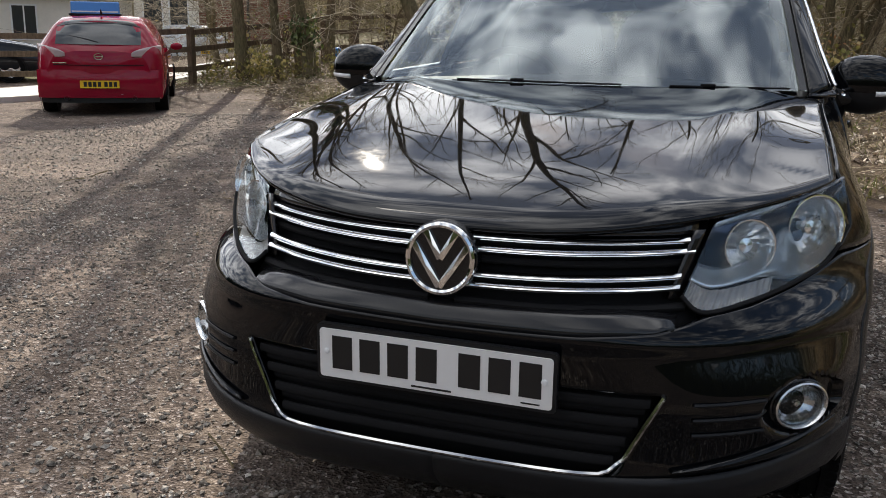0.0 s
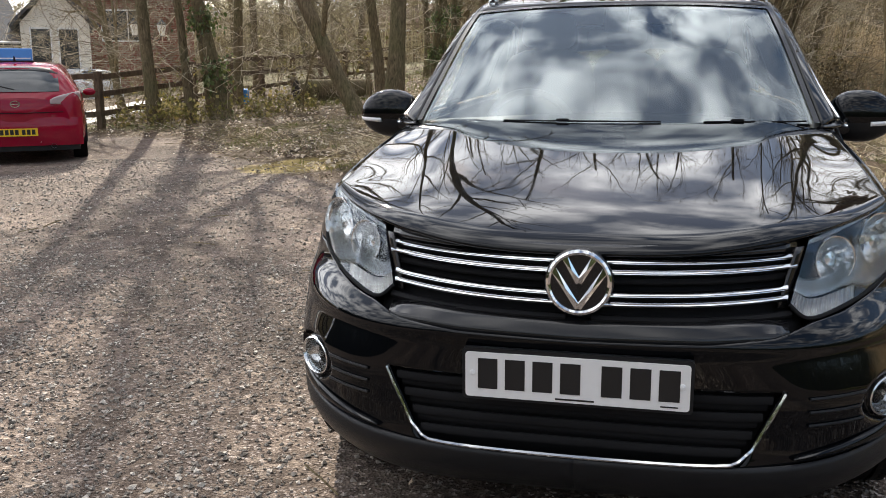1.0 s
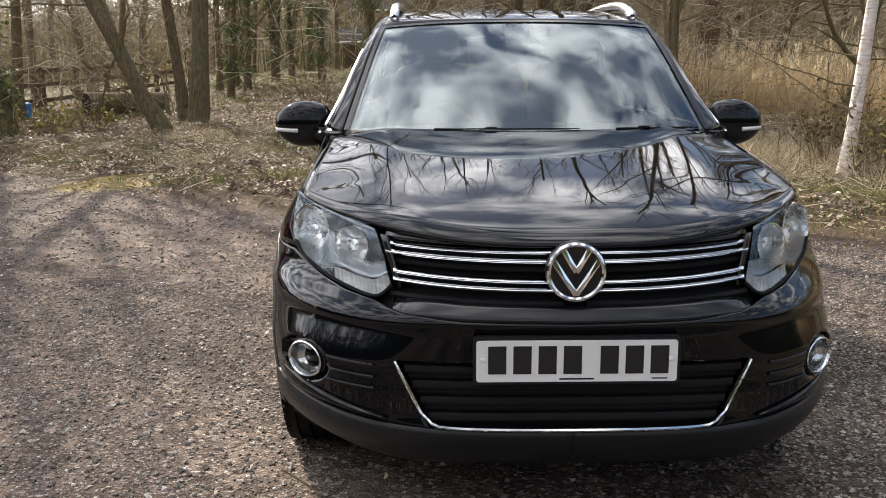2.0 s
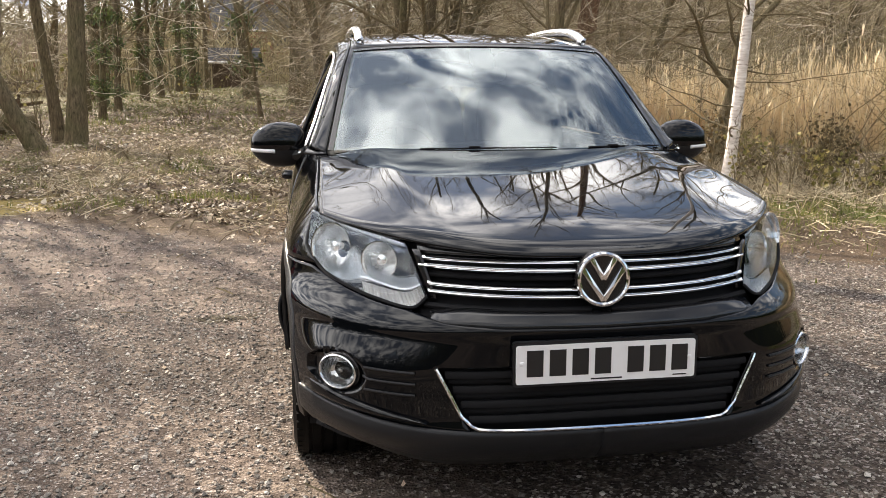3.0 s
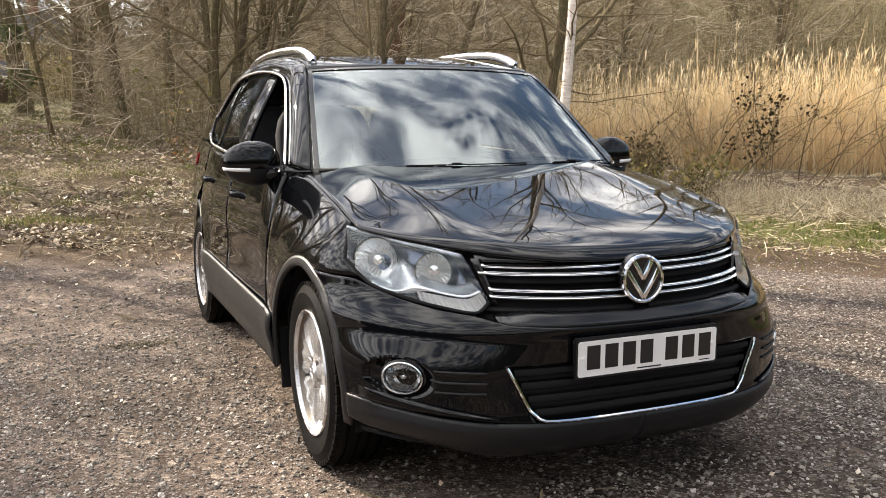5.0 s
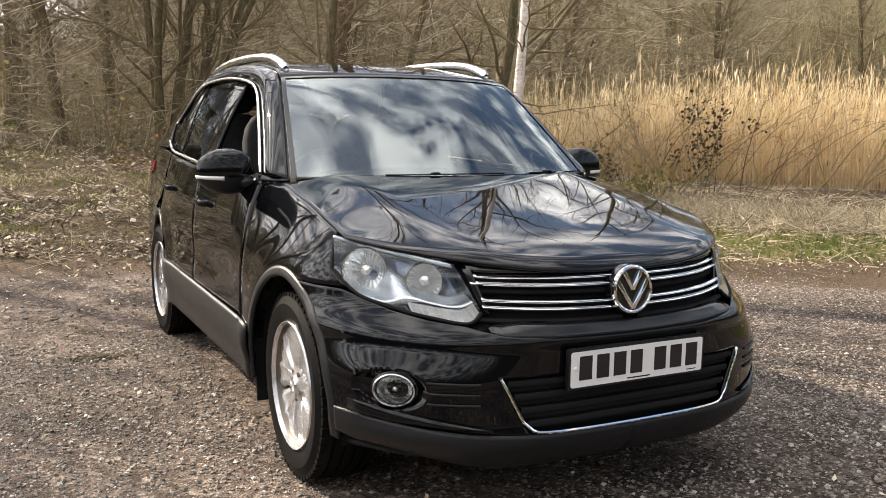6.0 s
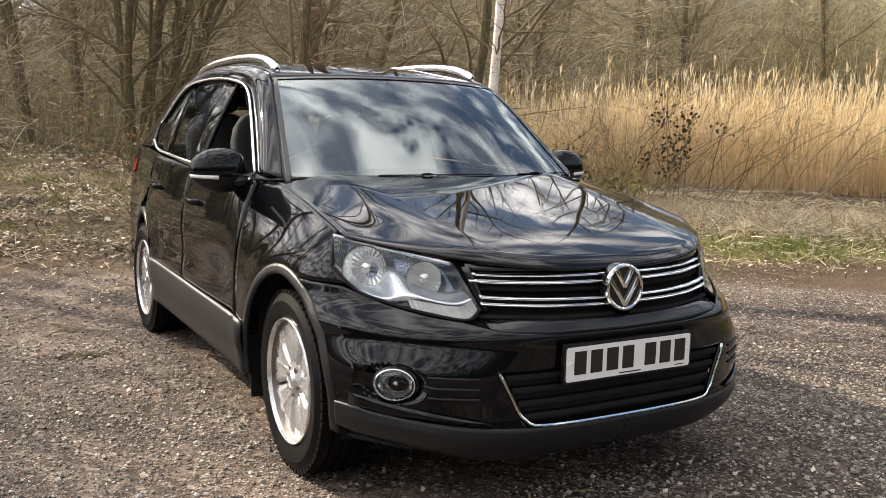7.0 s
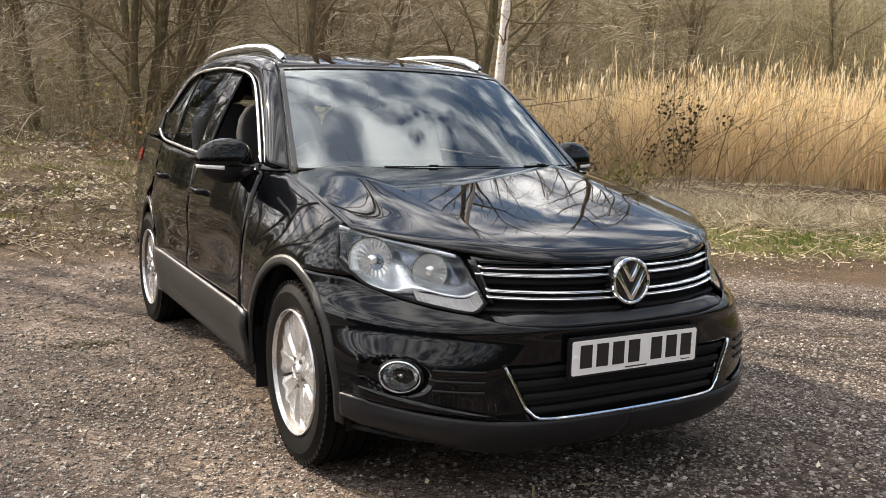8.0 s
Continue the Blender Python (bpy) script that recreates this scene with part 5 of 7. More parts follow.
# wheel arches: a plastic lip and a dark well
for hub in (HUB_F, HUB_R):
    def lip(a, v, hub=hub):
        r = ARCH - 0.022 + 0.034 * v
        y, z = hub - r * math.cos(a), ARCH_Z + r * math.sin(a)
        return (flank_x(y, max(z, 0.25)) + 0.004 - 0.003 * v, y, z)
    pair("arch_lip", grid(lip, np.linspace(-0.22, math.pi + 0.2, 40), np.linspace(0, 1, 4)), M_PLASTIC, car, "black plastic wheel-arch lip", 0.02)
    well = grid(lambda a, v: (min(0.87, flank_x(hub - ARCH * math.cos(a), max(0.26, ARCH_Z + ARCH * math.sin(a)))) - 0.025 - 0.34 * v, hub - (ARCH + 0.004) * math.cos(a), ARCH_Z + (ARCH + 0.004) * math.sin(a)), np.linspace(-0.3, math.pi + 0.3, 28), np.linspace(0, 1, 4))
    for s, VF in ((1, well), (-1, mirrored(well))):
        solid("wheel_well", VF, M_MATBLACK, car)
        solid("well_wall", grid(lambda u, v: (s * 0.52, hub - 0.42 + 0.84 * u, 0.2 + 0.62 * v), (0, 1), (0, 1)), M_MATBLACK, car)
for s in (-1, 1):
    flap = [(x, y, z) for x, y, z in moved(box(-0.10, 0.10, -0.006, 0.006, -0.15, 0.10), pose(0.775, HUB_F + 0.425, 0.30, -6))[0]]
    VF = (flap, box(0, 1, 0, 1, 0, 1)[1])
    solid("mud_flap", VF if s > 0 else mirrored(VF), M_PLASTIC, car, "black rubber mud flap", bevel=0.004)
    VF = moved(box(-0.10, 0.10, -0.006, 0.006, -0.15, 0.12), pose(0.74, HUB_R + 0.43, 0.32, -6))
    solid("mud_flap", VF if s > 0 else mirrored(VF), M_PLASTIC, car, "black rubber mud flap", bevel=0.004)

# -- dark core that closes the body inside --
solid("underbody", box(-0.60, 0.60, 0.35, 4.2, 0.22, 0.55), M_MATBLACK, car)
solid("engine_bay", box(-0.50, 0.50, 0.32, 1.2, 0.5, 0.80), M_MATBLACK, car)
solid("floor_pan", box(-0.80, 0.80, 1.34, 3.05, 0.25, 0.46), M_MATBLACK, car)
solid("boot_floor", box(-0.55, 0.55, 3.0, 4.25, 0.5, 0.78), M_MATBLACK, car)
pair("inner_skin", grid(lambda u, v: (flank_x(1.45 + 2.85 * u, 0.5 + 0.5 * v) - 0.06, 1.45 + 2.85 * u, (0.75 if u > 0.55 else 0.4) + ((seam_z(1.45 + 2.85 * u) - 0.02) - (0.75 if u > 0.55 else 0.4)) * v), np.linspace(0, 1, 20), np.linspace(0, 1, 4)), M_CABIN, car, "", 0.01)

# rear end: tailgate and bumper
def tail(u, v):
    z = 0.36 + (1.13 - 0.36) * v
    a = u
    return (flank_x(4.3, z) * math.sin(a) if abs(a) < 1.5 else flank_x(4.3, z) * math.copysign(1, a), 4.30 + 0.13 * math.cos(a) * (1 - 0.35 * v), z)


panel("tailgate", grid(tail, np.linspace(-1.5, 1.5, 25), np.linspace(0, 1, 10)), M_PAINT, car)

for s in (-1, 1):
    lamp = outward(grid(lambda u, v: (lambda p: (p[0] + 0.007, p[1], p[2]))(flank(4.20 + 0.10 * u, 0.955 + 0.07 * v - 0.02 * u * (1 - v))), np.linspace(0, 1, 10), np.linspace(0, 1, 6)), CENTRE)
    solid("tail_lamp", lamp if s > 0 else mirrored(lamp), M_REDLENS, car, "red tail lamp wrapped round the corner", thick=0.006)

# -- windscreen, roof and pillars --
EDGE_A = [(0.712, 1.30, 1.045), (0.668, 1.49, 1.205), (0.620, 1.69, 1.370), (0.585, 1.835, 1.468), (0.568, 2.00, 1.522), (0.562, 2.4, 1.565), (0.558, 2.8, 1.575), (0.548, 3.25, 1.560), (0.52, 3.85, 1.50)]


def screen_at(u, v):
    e = SCREEN_EDGE[int(round(v * (len(SCREEN_EDGE) - 1)))]
    w = abs(u)
    yc = 1.135 + (1.745 - 1.135) * v
    zc = 1.047 + (1.488 - 1.047) * v + 0.024 * math.sin(math.pi * v)
    k = w**2.3
    return (e[0] * u, yc + (e[1] - yc) * k, zc + (e[2] - zc) * k)


SCREEN_EDGE = [p for p in spline(EDGE_A, 161) if p[2] <= 1.469]
rows = np.linspace(0, 1, 24)
screen_patch = outward(grid(screen_at, np.linspace(-1, 1, 41), rows), CENTRE)
ws = solid("windscreen", screen_patch, M_GLASS, car, "windscreen reflecting clouds and branches")
ws.visible_shadow = False
for VF, nm in ((grid(lambda u, v: Vector(screen_at(u, v)) + Vector((0, -0.004, 0.003)), np.linspace(-1, 1, 31), (0.975, 0.988, 1.0)), "screen_band"),):
    solid(nm, outward(VF, CENTRE), M_GLOSSBLACK, car)
for s in (-1, 1):
    VF = grid(lambda u, v: Vector(screen_at(s * u, v)) + Vector((0, -0.004, 0.003)), (0.972, 0.986, 1.0), rows)
    solid("screen_band", outward(VF, CENTRE), M_GLOSSBLACK, car, "black border of the glass")
# scuttle between bonnet and glass
panel("scuttle", grid(lambda u, v: (0.735 * u, 1.10 + 0.185 * abs(u) ** 2.2 + 0.07 * v, bonnet_z(0.735 * u, 1.10 + 0.185 * abs(u) ** 2.2) - 0.03 + 0.02 * v), np.linspace(-1, 1, 31), np.linspace(0, 1, 4)), M_PLASTIC, car, "black plastic scuttle panel")


def roof_at(u, v):
    y = 1.745 + 2.30 * v
    ye = 1.835 + (3.85 - 1.835) * v
    e = np.array([keyed(ye, [p[1] for p in EDGE_A], [p[k] for p in EDGE_A]) for k in (0, 2)])
    zc = keyed(v, [0, 0.1, 0.25, 0.5, 0.75, 1], [1.488, 1.535, 1.582, 1.612, 1.605, 1.555])
    k = abs(u) ** 2.6
    return (e[0] * u, y + (ye - y) * abs(u) ** 2.3, zc + (e[1] - zc) * k)


panel("roof", grid(roof_at, np.linspace(-1, 1, 41), np.linspace(0, 1, 30)), M_PAINT, car, "glossy black roof")

# side glass line: its upper edge and the belt
DLO_TOP = [(0.790, 1.44, 1.055), (0.744, 1.60, 1.160), (0.690, 1.80, 1.306), (0.648, 1.98, 1.412), (0.634, 2.16, 1.462), (0.630, 2.5, 1.494), (0.630, 2.85, 1.498), (0.636, 3.12, 1.482), (0.652, 3.32, 1.428), (0.706, 3.56, 1.270)]
BELT = [(0.815, 1.44, 1.036), (0.828, 1.9, 1.050), (0.826, 2.4, 1.068), (0.812, 2.85, 1.088), (0.785, 3.3, 1.110), (0.745, 3.60, 1.160)]
A_RING = [(0.722, 1.305, 1.038), (0.678, 1.49, 1.202), (0.630, 1.69, 1.366), (0.594, 1.84, 1.464), (0.575, 2.00, 1.518), (0.568, 2.4, 1.562), (0.564, 2.8, 1.572), (0.554, 3.25, 1.556), (0.55, 3.70, 1.50), (0.60, 4.05, 1.34)]
pair("pillar_and_rail", loft([A_RING, [tuple(0.5 * (np.array(a) + np.array(b)) + np.array((0.016, -0.004, 0.012))) for a, b in zip(A_RING, DLO_TOP)], DLO_TOP], 60, 9), M_PAINT, car, "glossy black roof pillar")
# foot of the pillar, the mirror's triangle
pair("mirror_triangle", loft([[(0.722, 1.30, 1.030), (0.765, 1.35, 1.030), (0.812, 1.42, 1.034)], [(0.722, 1.305, 1.040), (0.762, 1.38, 1.046), (0.800, 1.44, 1.052)]], 8, 4), M_PAINT, car)


def glass_between(y0, y1):
    top, belt = spline(DLO_TOP, 80), spline(BELT, 80)
    def at(y, v):
        t = np.array([np.interp(y, top[:, 1], top[:, k]) for k in range(3)])
        b = np.array([np.interp(y, belt[:, 1], belt[:, k]) for k in range(3)])
        p = b * (1 - v) + t * v
        return (p[0] - 0.012 + 0.012 * math.sin(math.pi * v), y, p[2])
    return grid(at, np.linspace(y0, y1, 18), np.linspace(0, 1, 8))


for k, (y0, y1) in enumerate(((1.47, 2.24), (2.40, 3.08), (3.14, 3.58))):
    a = outward(glass_between(y0, y1), CENTRE)
    for s, VF in ((1, a), (-1, mirrored(a))):
        if s < 0 and k == 0:
            continue  # this front window is wound down
        g = solid("side_window", VF, M_SIDEGLASS, car, "tinted side window")
        g.visible_shadow = False
for y0, y1, nm in ((2.23, 2.41, "centre_pillar"), (3.07, 3.15, "rear_pillar")):
    pair(nm, grid(lambda u, v: (lambda p: (p[0] + 0.004, p[1], p[2]))(glass_between(y0, y1)[0][int(round(u * 17)) * 8 + int(round(v * 7))]), np.linspace(0, 1, 18), np.linspace(0, 1, 8)), M_PAINT, car, "gloss black window pillar", 0.02)
pair("tail_pillar", loft([[(0.60, 4.05, 1.34), (0.66, 4.18, 1.24), (0.72, 4.28, 1.13)], [(0.715, 3.62, 1.265), (0.735, 3.62, 1.2), (0.755, 3.60, 1.12)]], 12, 5), M_PAINT, car)
panel("rear_glass", loft([[(-0.60, 4.07, 1.34), (0, 4.17, 1.38), (0.60, 4.07, 1.34)], [(-0.71, 4.30, 1.13), (0, 4.38, 1.14), (0.71, 4.30, 1.13)]], 16, 5), M_SIDEGLASS, car, "", 0.0)
panel("roof_tail", loft([[(-0.52, 3.85, 1.50), (0, 4.045, 1.555), (0.52, 3.85, 1.50)], [(-0.60, 4.07, 1.34), (0, 4.19, 1.38), (0.60, 4.07, 1.34)]], 16, 4), M_PAINT, car)
for s in (-1, 1):
    side = (lambda VF: VF) if s > 0 else mirrored
    solid("window_trim", side(tube([tuple(p + np.array((0.008, 0, 0))) for p in spline(DLO_TOP, 60)], 0.0075, 6)), M_SATIN, car, "bright trim over the side windows", sharp=0)
    solid("belt_trim", side(tube([tuple(p + np.array((0.010, 0, 0))) for p in spline(BELT, 50)], 0.009, 6)), M_SATIN, car, "bright trim under the side windows", sharp=0)
    solid("roof_rail", side(tube(spline([(0.535, 1.92, 1.515), (0.534, 2.02, 1.550), (0.531, 2.18, 1.580), (0.528, 2.45, 1.598), (0.524, 2.75, 1.604), (0.518, 3.05, 1.600), (0.512, 3.28, 1.585), (0.508, 3.42, 1.555)], 40), [0.012] + [0.022] * 38 + [0.012], 10, flat=1.0)), M_SATIN, car, "polished aluminium roof rail", sharp=0)

# wipers
def on_glass(x, v, up=0.010):
    p = Vector(screen_at(x / 0.71, v))
    return p + Vector((0, -0.7 * up, up))


for x0, x1 in ((-0.36, 0.18), (0.32, 0.66)):
    xs = np.linspace(x0, x1, 13)
    solid("wiper_blade", tube([tuple(on_glass(x, 0, 0.008)) for x in xs], 0.0032, 6), M_MATBLACK, car, "black wiper blade")
    xm = (x0 + x1) / 2 - 0.06
    solid("wiper_clip", moved(box(-0.022, 0.022, -0.006, 0.006, -0.003, 0.007), pose(*on_glass(xm, 0, 0.010))), M_MATBLACK, car, bevel=0.003)

# door mirrors
for s in (-1, 1):
    side = (lambda VF: VF) if s > 0 else mirrored
    mir = thing("door_mirror", label="black door mirror with a white indicator")
    mir.parent = car

    def shell(a, b, k=1.0, z_lo=-2.0, z_hi=2.0):
        """A rounded box, fuller towards the car's nose."""
        ca, sa, cb, sb = math.cos(a), math.sin(a), math.cos(b), math.sin(b)
        e = lambda c, p: math.copysign(abs(c) ** p, c)  # noqa: E731
        x = 0.122 * e(cb, 0.75) * e(ca, 0.7)
        y = 0.075 * e(cb, 0.75) * e(sa, 0.9)
        z = 0.096 * e(sb, 0.85)
        y = y * (1.0 if y < 0 else 0.35)
        z *= 1.0 - 0.18 * smooth01(x, 0.0, 0.13)
        return (0.905 + x * k, 1.60 + y * k + 0.06 * x, 1.058 + max(z_lo, min(z_hi, z)) * k)
    solid("mirror_cap", side(outward(grid(lambda a, b: shell(a, b, 1.0, -0.022), np.linspace(0, 2 * math.pi, 33), np.linspace(-0.35, 1.57, 14)), (0.905, 1.60, 1.058))), M_PAINT, mir, "glossy black mirror cap")
    solid("mirror_base", side(outward(grid(lambda a, b: shell(a, b, 0.985), np.linspace(0, 2 * math.pi, 33), np.linspace(-1.57, -0.18, 12)), (0.905, 1.60, 1.058))), M_PLASTIC, mir, "black plastic lower mirror shell")
    solid("indicator", side(outward(grid(lambda a, b: shell(a, b, 1.015), np.linspace(-1.50, -0.1, 16), (-0.30, -0.22, -0.14)), (0.905, 1.60, 1.058))), M_WHITEPLASTIC, mir, "white mirror indicator", thick=0.004)
    solid("mirror_arm", side(tube([(0.775, 1.50, 1.03), (0.83, 1.55, 1.016), (0.89, 1.59, 1.014)], [0.034, 0.030, 0.032], 10, flat=0.8)), M_PLASTIC, mir)
    solid("mirror_glass", side(moved(lathe([(0.0, 0.001), (0.0, 0.07)], 24, "y"), pose(0.905, 1.63, 1.07) @ Matrix.Diagonal((1.35, 1, 0.95, 1)))), M_CHROME, mir)

# door handles
for ym, doors in ((2.20, front_doors), (3.06, rear_doors)):
    for s, door in zip((1, -1), doors):
        z = 0.885 if ym < 3 else 0.91
        x = flank_x(ym, z) + 0.02
        VF = tube(spline([(x - 0.022, ym - 0.09, z), (x + 0.008, ym - 0.075, z), (x + 0.012, ym, z + 0.002), (x + 0.008, ym + 0.075, z), (x - 0.022, ym + 0.09, z)], 14), 0.012, 8, flat=1.3)
        solid("handle", VF if s > 0 else mirrored(VF), M_PAINT, door, "black pull handle")

# -- cabin --
solid("dashboard", loft([[(-0.70, 1.36, 1.02), (0, 1.22, 1.035), (0.70, 1.36, 1.02)], [(-0.72, 1.62, 1.03), (0, 1.60, 1.06), (0.72, 1.62, 1.03)], [(-0.72, 1.80, 0.98), (0, 1.82, 1.0), (0.72, 1.80, 0.98)], [(-0.72, 1.84, 0.6), (0, 1.84, 0.6), (0.72, 1.84, 0.6)]], 20, 14), M_CABIN, car, "dark dashboard")
wheel_m = pose(-0.36, 1.90, 0.975, -62, 0, 0)
steer = solid("steering_wheel", moved(grid(lambda a, b: ((0.185 + 0.016 * math.cos(b)) * math.cos(a), (0.185 + 0.016 * math.cos(b)) * math.sin(a), 0.016 * math.sin(b)), np.linspace(0, 2 * math.pi, 33), np.linspace(0, 2 * math.pi, 11)), wheel_m), M_CABIN, car, "dark steering wheel")
solid("wheel_hub", moved(lathe([(-0.05, 0.06), (0.02, 0.055), (0.03, 0.0)], 18, "z"), wheel_m), M_CABIN, steer)
for a in (0, 180, 270):
    solid("spoke", moved(box(0.03, 0.18, -0.018, 0.018, -0.006, 0.006), wheel_m @ pose(0, 0, 0, 0, 0, a)), M_CABIN, steer)


def seat(x, y, w=0.25):
    ob = thing("car_seat", pose(x, y, 0.46), "dark cloth car seat with a headrest")
    ob.parent = car

    def pad(cx, cy, cz, a, b, c, tilt):
        def at(u, v):
            e = lambda q: math.copysign(abs(q) ** 0.55, q)  # noqa: E731
            return (a * e(math.cos(u)) * e(math.cos(v)), b * e(math.sin(u)) * e(math.cos(v)), c * e(math.sin(v)))
        return moved(grid(at, np.linspace(0, 2 * math.pi, 25), np.linspace(-1.57, 1.57, 11)), pose(cx, cy, cz, tilt))
    solid("cushion", pad(0, -0.05, 0.20, w, 0.27, 0.09, 6), M_SEAT, ob)
    solid("backrest", pad(0, 0.24, 0.55, w * 0.95, 0.08, 0.33, -16), M_SEAT, ob)
    solid("headrest", pad(0, 0.34, 0.96, 0.135, 0.05, 0.09, -10), M_SEAT, ob)
    return ob


for sx in (-0.36, 0.36):
    seat(sx, 2.20)
for sx in (-0.42, 0.0, 0.42):
    seat(sx, 3.05, 0.22)
solid("headliner", grid(lambda u, v: (lambda p: (p[0] * 0.97, p[1], p[2] - 0.03))(roof_at(u, v)), np.linspace(-1, 1, 17), np.linspace(0.02, 1, 14)), M_CREAMTRIM, car, "pale grey headlining")
inner = outward(loft([A_RING, DLO_TOP], 50, 5), CENTRE)
for s in (-1, 1):
    VF = ([(x - 0.03, y, z - 0.012) for x, y, z in inner[0]], inner[1])
    solid("pillar_trim", VF if s > 0 else mirrored(VF), M_CREAMTRIM, car, "pale grey pillar trim", thick=0.006)
solid("rear_view_mirror", moved(grid(lambda u, v: (0.12 * math.copysign(abs(math.cos(u)) ** 0.5, math.cos(u)) * math.cos(v) ** 0.4, 0.02 * math.sin(v), 0.035 * math.copysign(abs(math.sin(u)) ** 0.6, math.sin(u)) * math.cos(v) ** 0.4), np.linspace(0, 2 * math.pi, 25), np.linspace(-1.5, 1.5, 7)), pose(0.0, 1.76, 1.36)), M_MATBLACK, car, "black rear-view mirror")
solid("sensor_pod", moved(box(-0.05, 0.05, -0.07, 0.05, -0.03, 0.03), pose(0, 1.73, 1.43, 30)), M_MATBLACK, car, bevel=0.012)


# -- wheels --
def wheel_at(x, y, s, steer_angle=0.0):
    ob = thing("wheel", pose(s * 0.752, y, HUB_Z, 0, 0, steer_angle), "silver alloy wheel with a black tyre")
    ob.parent = car
    side = (lambda VF: VF) if s > 0 else mirrored
    w, R, r = 0.118, 0.340, 0.232
    prof = [(-w + 0.012, r), (-w - 0.002, r + 0.03), (-w, R - 0.045), (-w + 0.015, R - 0.012), (-w + 0.03, R - 0.003)]
    for c in (-0.062, -0.02, 0.02, 0.062):
        prof += [(c - 0.006, R), (c - 0.005, R - 0.009), (c + 0.005, R - 0.009), (c + 0.006, R)]
    prof += [(w - 0.03, R - 0.003), (w - 0.015, R - 0.012), (w, R - 0.045), (w - 0.002, r + 0.03), (w - 0.012, r)]
    tyre = solid("tyre", side(outward(lathe(prof, 72), (0, 0, 0))), M_RUBBER, ob, "black road tyre", sharp=25)
    # tread blocks at the shoulder
    V, F = [], []
    for k in range(60):
        a = 2 * math.pi * k / 60
        for sgn in (-1, 1):
            m = Matrix.Rotation(a + (0.02 if sgn > 0 else 0), 4, "X")
            b = moved(box(sgn * 0.070 - 0.0, sgn * 0.106, -0.0125, 0.0125, R - 0.022, R + 0.0015 - 0.004), m)
            V, F = joined((V, F), b)
    tagged(solid("tread", side((V, F)), M_RUBBER, tyre, smooth=False), "tyre tread blocks", kind="stuff")
    rim_prof = [(w - 0.010, r + 0.001), (w - 0.003, r - 0.002), (w - 0.005, r - 0.006), (w - 0.018, r - 0.010), (w - 0.05, r - 0.026), (-w + 0.02, r - 0.02)]
    rim = solid("rim", side(outward(flip(lathe(rim_prof[:4], 64)), (0.3, 0, 0))), M_ALLOY, ob, "silver alloy rim")
    solid("barrel", side(lathe(rim_prof[3:], 48)), M_DISC, rim, "dark inner barrel")

    def spoke(a0, a1, w0, w1):
        """A broad blade from the hub to the rim, leaning to one side as it goes out."""
        rows = []
        for t in np.linspace(0, 1, 8):
            rad = 0.045 + (r - 0.005 - 0.045) * t
            ang = a0 + (a1 - a0) * t
            half = w0 + (w1 - w0) * t ** 0.8
            lift = w - 0.020 - 0.018 * (1 - t) ** 2 - 0.012 * t * t
            c, sn = math.cos(ang), math.sin(ang)
            row = []
            for k, dx in ((-1, -0.030), (-1, -0.006), (-0.55, 0.003), (0, -0.002), (0.55, 0.003), (1, -0.006), (1, -0.030)):
                row.append((lift + dx, rad * c - half * k * sn, rad * sn + half * k * c))
            rows.append(row)
        return grid(lambda i, j: rows[i][j], range(8), range(7))
    for k in range(5):
        a = 2 * math.pi * k / 5 + 0.3
        for sgn in (-1, 1):
            solid("spoke", side(outward(spoke(a + sgn * 0.14, a + sgn * 0.35, 0.024, 0.066), (-0.3, 0, 0))), M_ALLOY, rim, "broad silver spoke", sharp=30)
    solid("hub", side(outward(lathe([(w - 0.045, 0.078), (w - 0.034, 0.074), (w - 0.028, 0.055), (w - 0.022, 0.034), (w - 0.018, 0.030), (w - 0.016, 0.0)], 32), (-0.3, 0, 0))), M_ALLOY, rim)
    solid("hub_ring", side(lathe([(w - 0.019, 0.031), (w - 0.013, 0.029), (w - 0.013, 0.024), (w - 0.019, 0.023)], 32)), M_CHROME, rim)
    for k in range(5):
        a = 2 * math.pi * k / 5 + 0.3 + math.pi / 5
        solid("wheel_bolt", side(moved(lathe([(w - 0.034, 0.011), (w - 0.024, 0.010), (w - 0.022, 0.0)], 8), pose(0, 0.052 * math.cos(a), 0.052 * math.sin(a)))), M_DISC, rim)
    solid("brake_disc", side(lathe([(0.02, 0.155), (0.03, 0.155), (0.03, 0.0)], 40)), M_DISC, ob, "worn steel brake disc")
    cal = moved(box(0.0, 0.05, -0.05, 0.05, 0.10, 0.17), pose(0, 0, 0, 75))
    solid("brake_caliper", side(cal), M_MATBLACK, ob, bevel=0.01)
    solid("drum", side(lathe([(-0.10, 0.20), (0.0, 0.20), (0.01, 0.1), (0.01, 0.0)], 32)), M_MATBLACK, ob)
    return ob


for s in (-1, 1):
    wheel_at(0, HUB_F, s, -0.5)
    wheel_at(0, HUB_R, s, 0.0)

# ---- loose ground cover ----


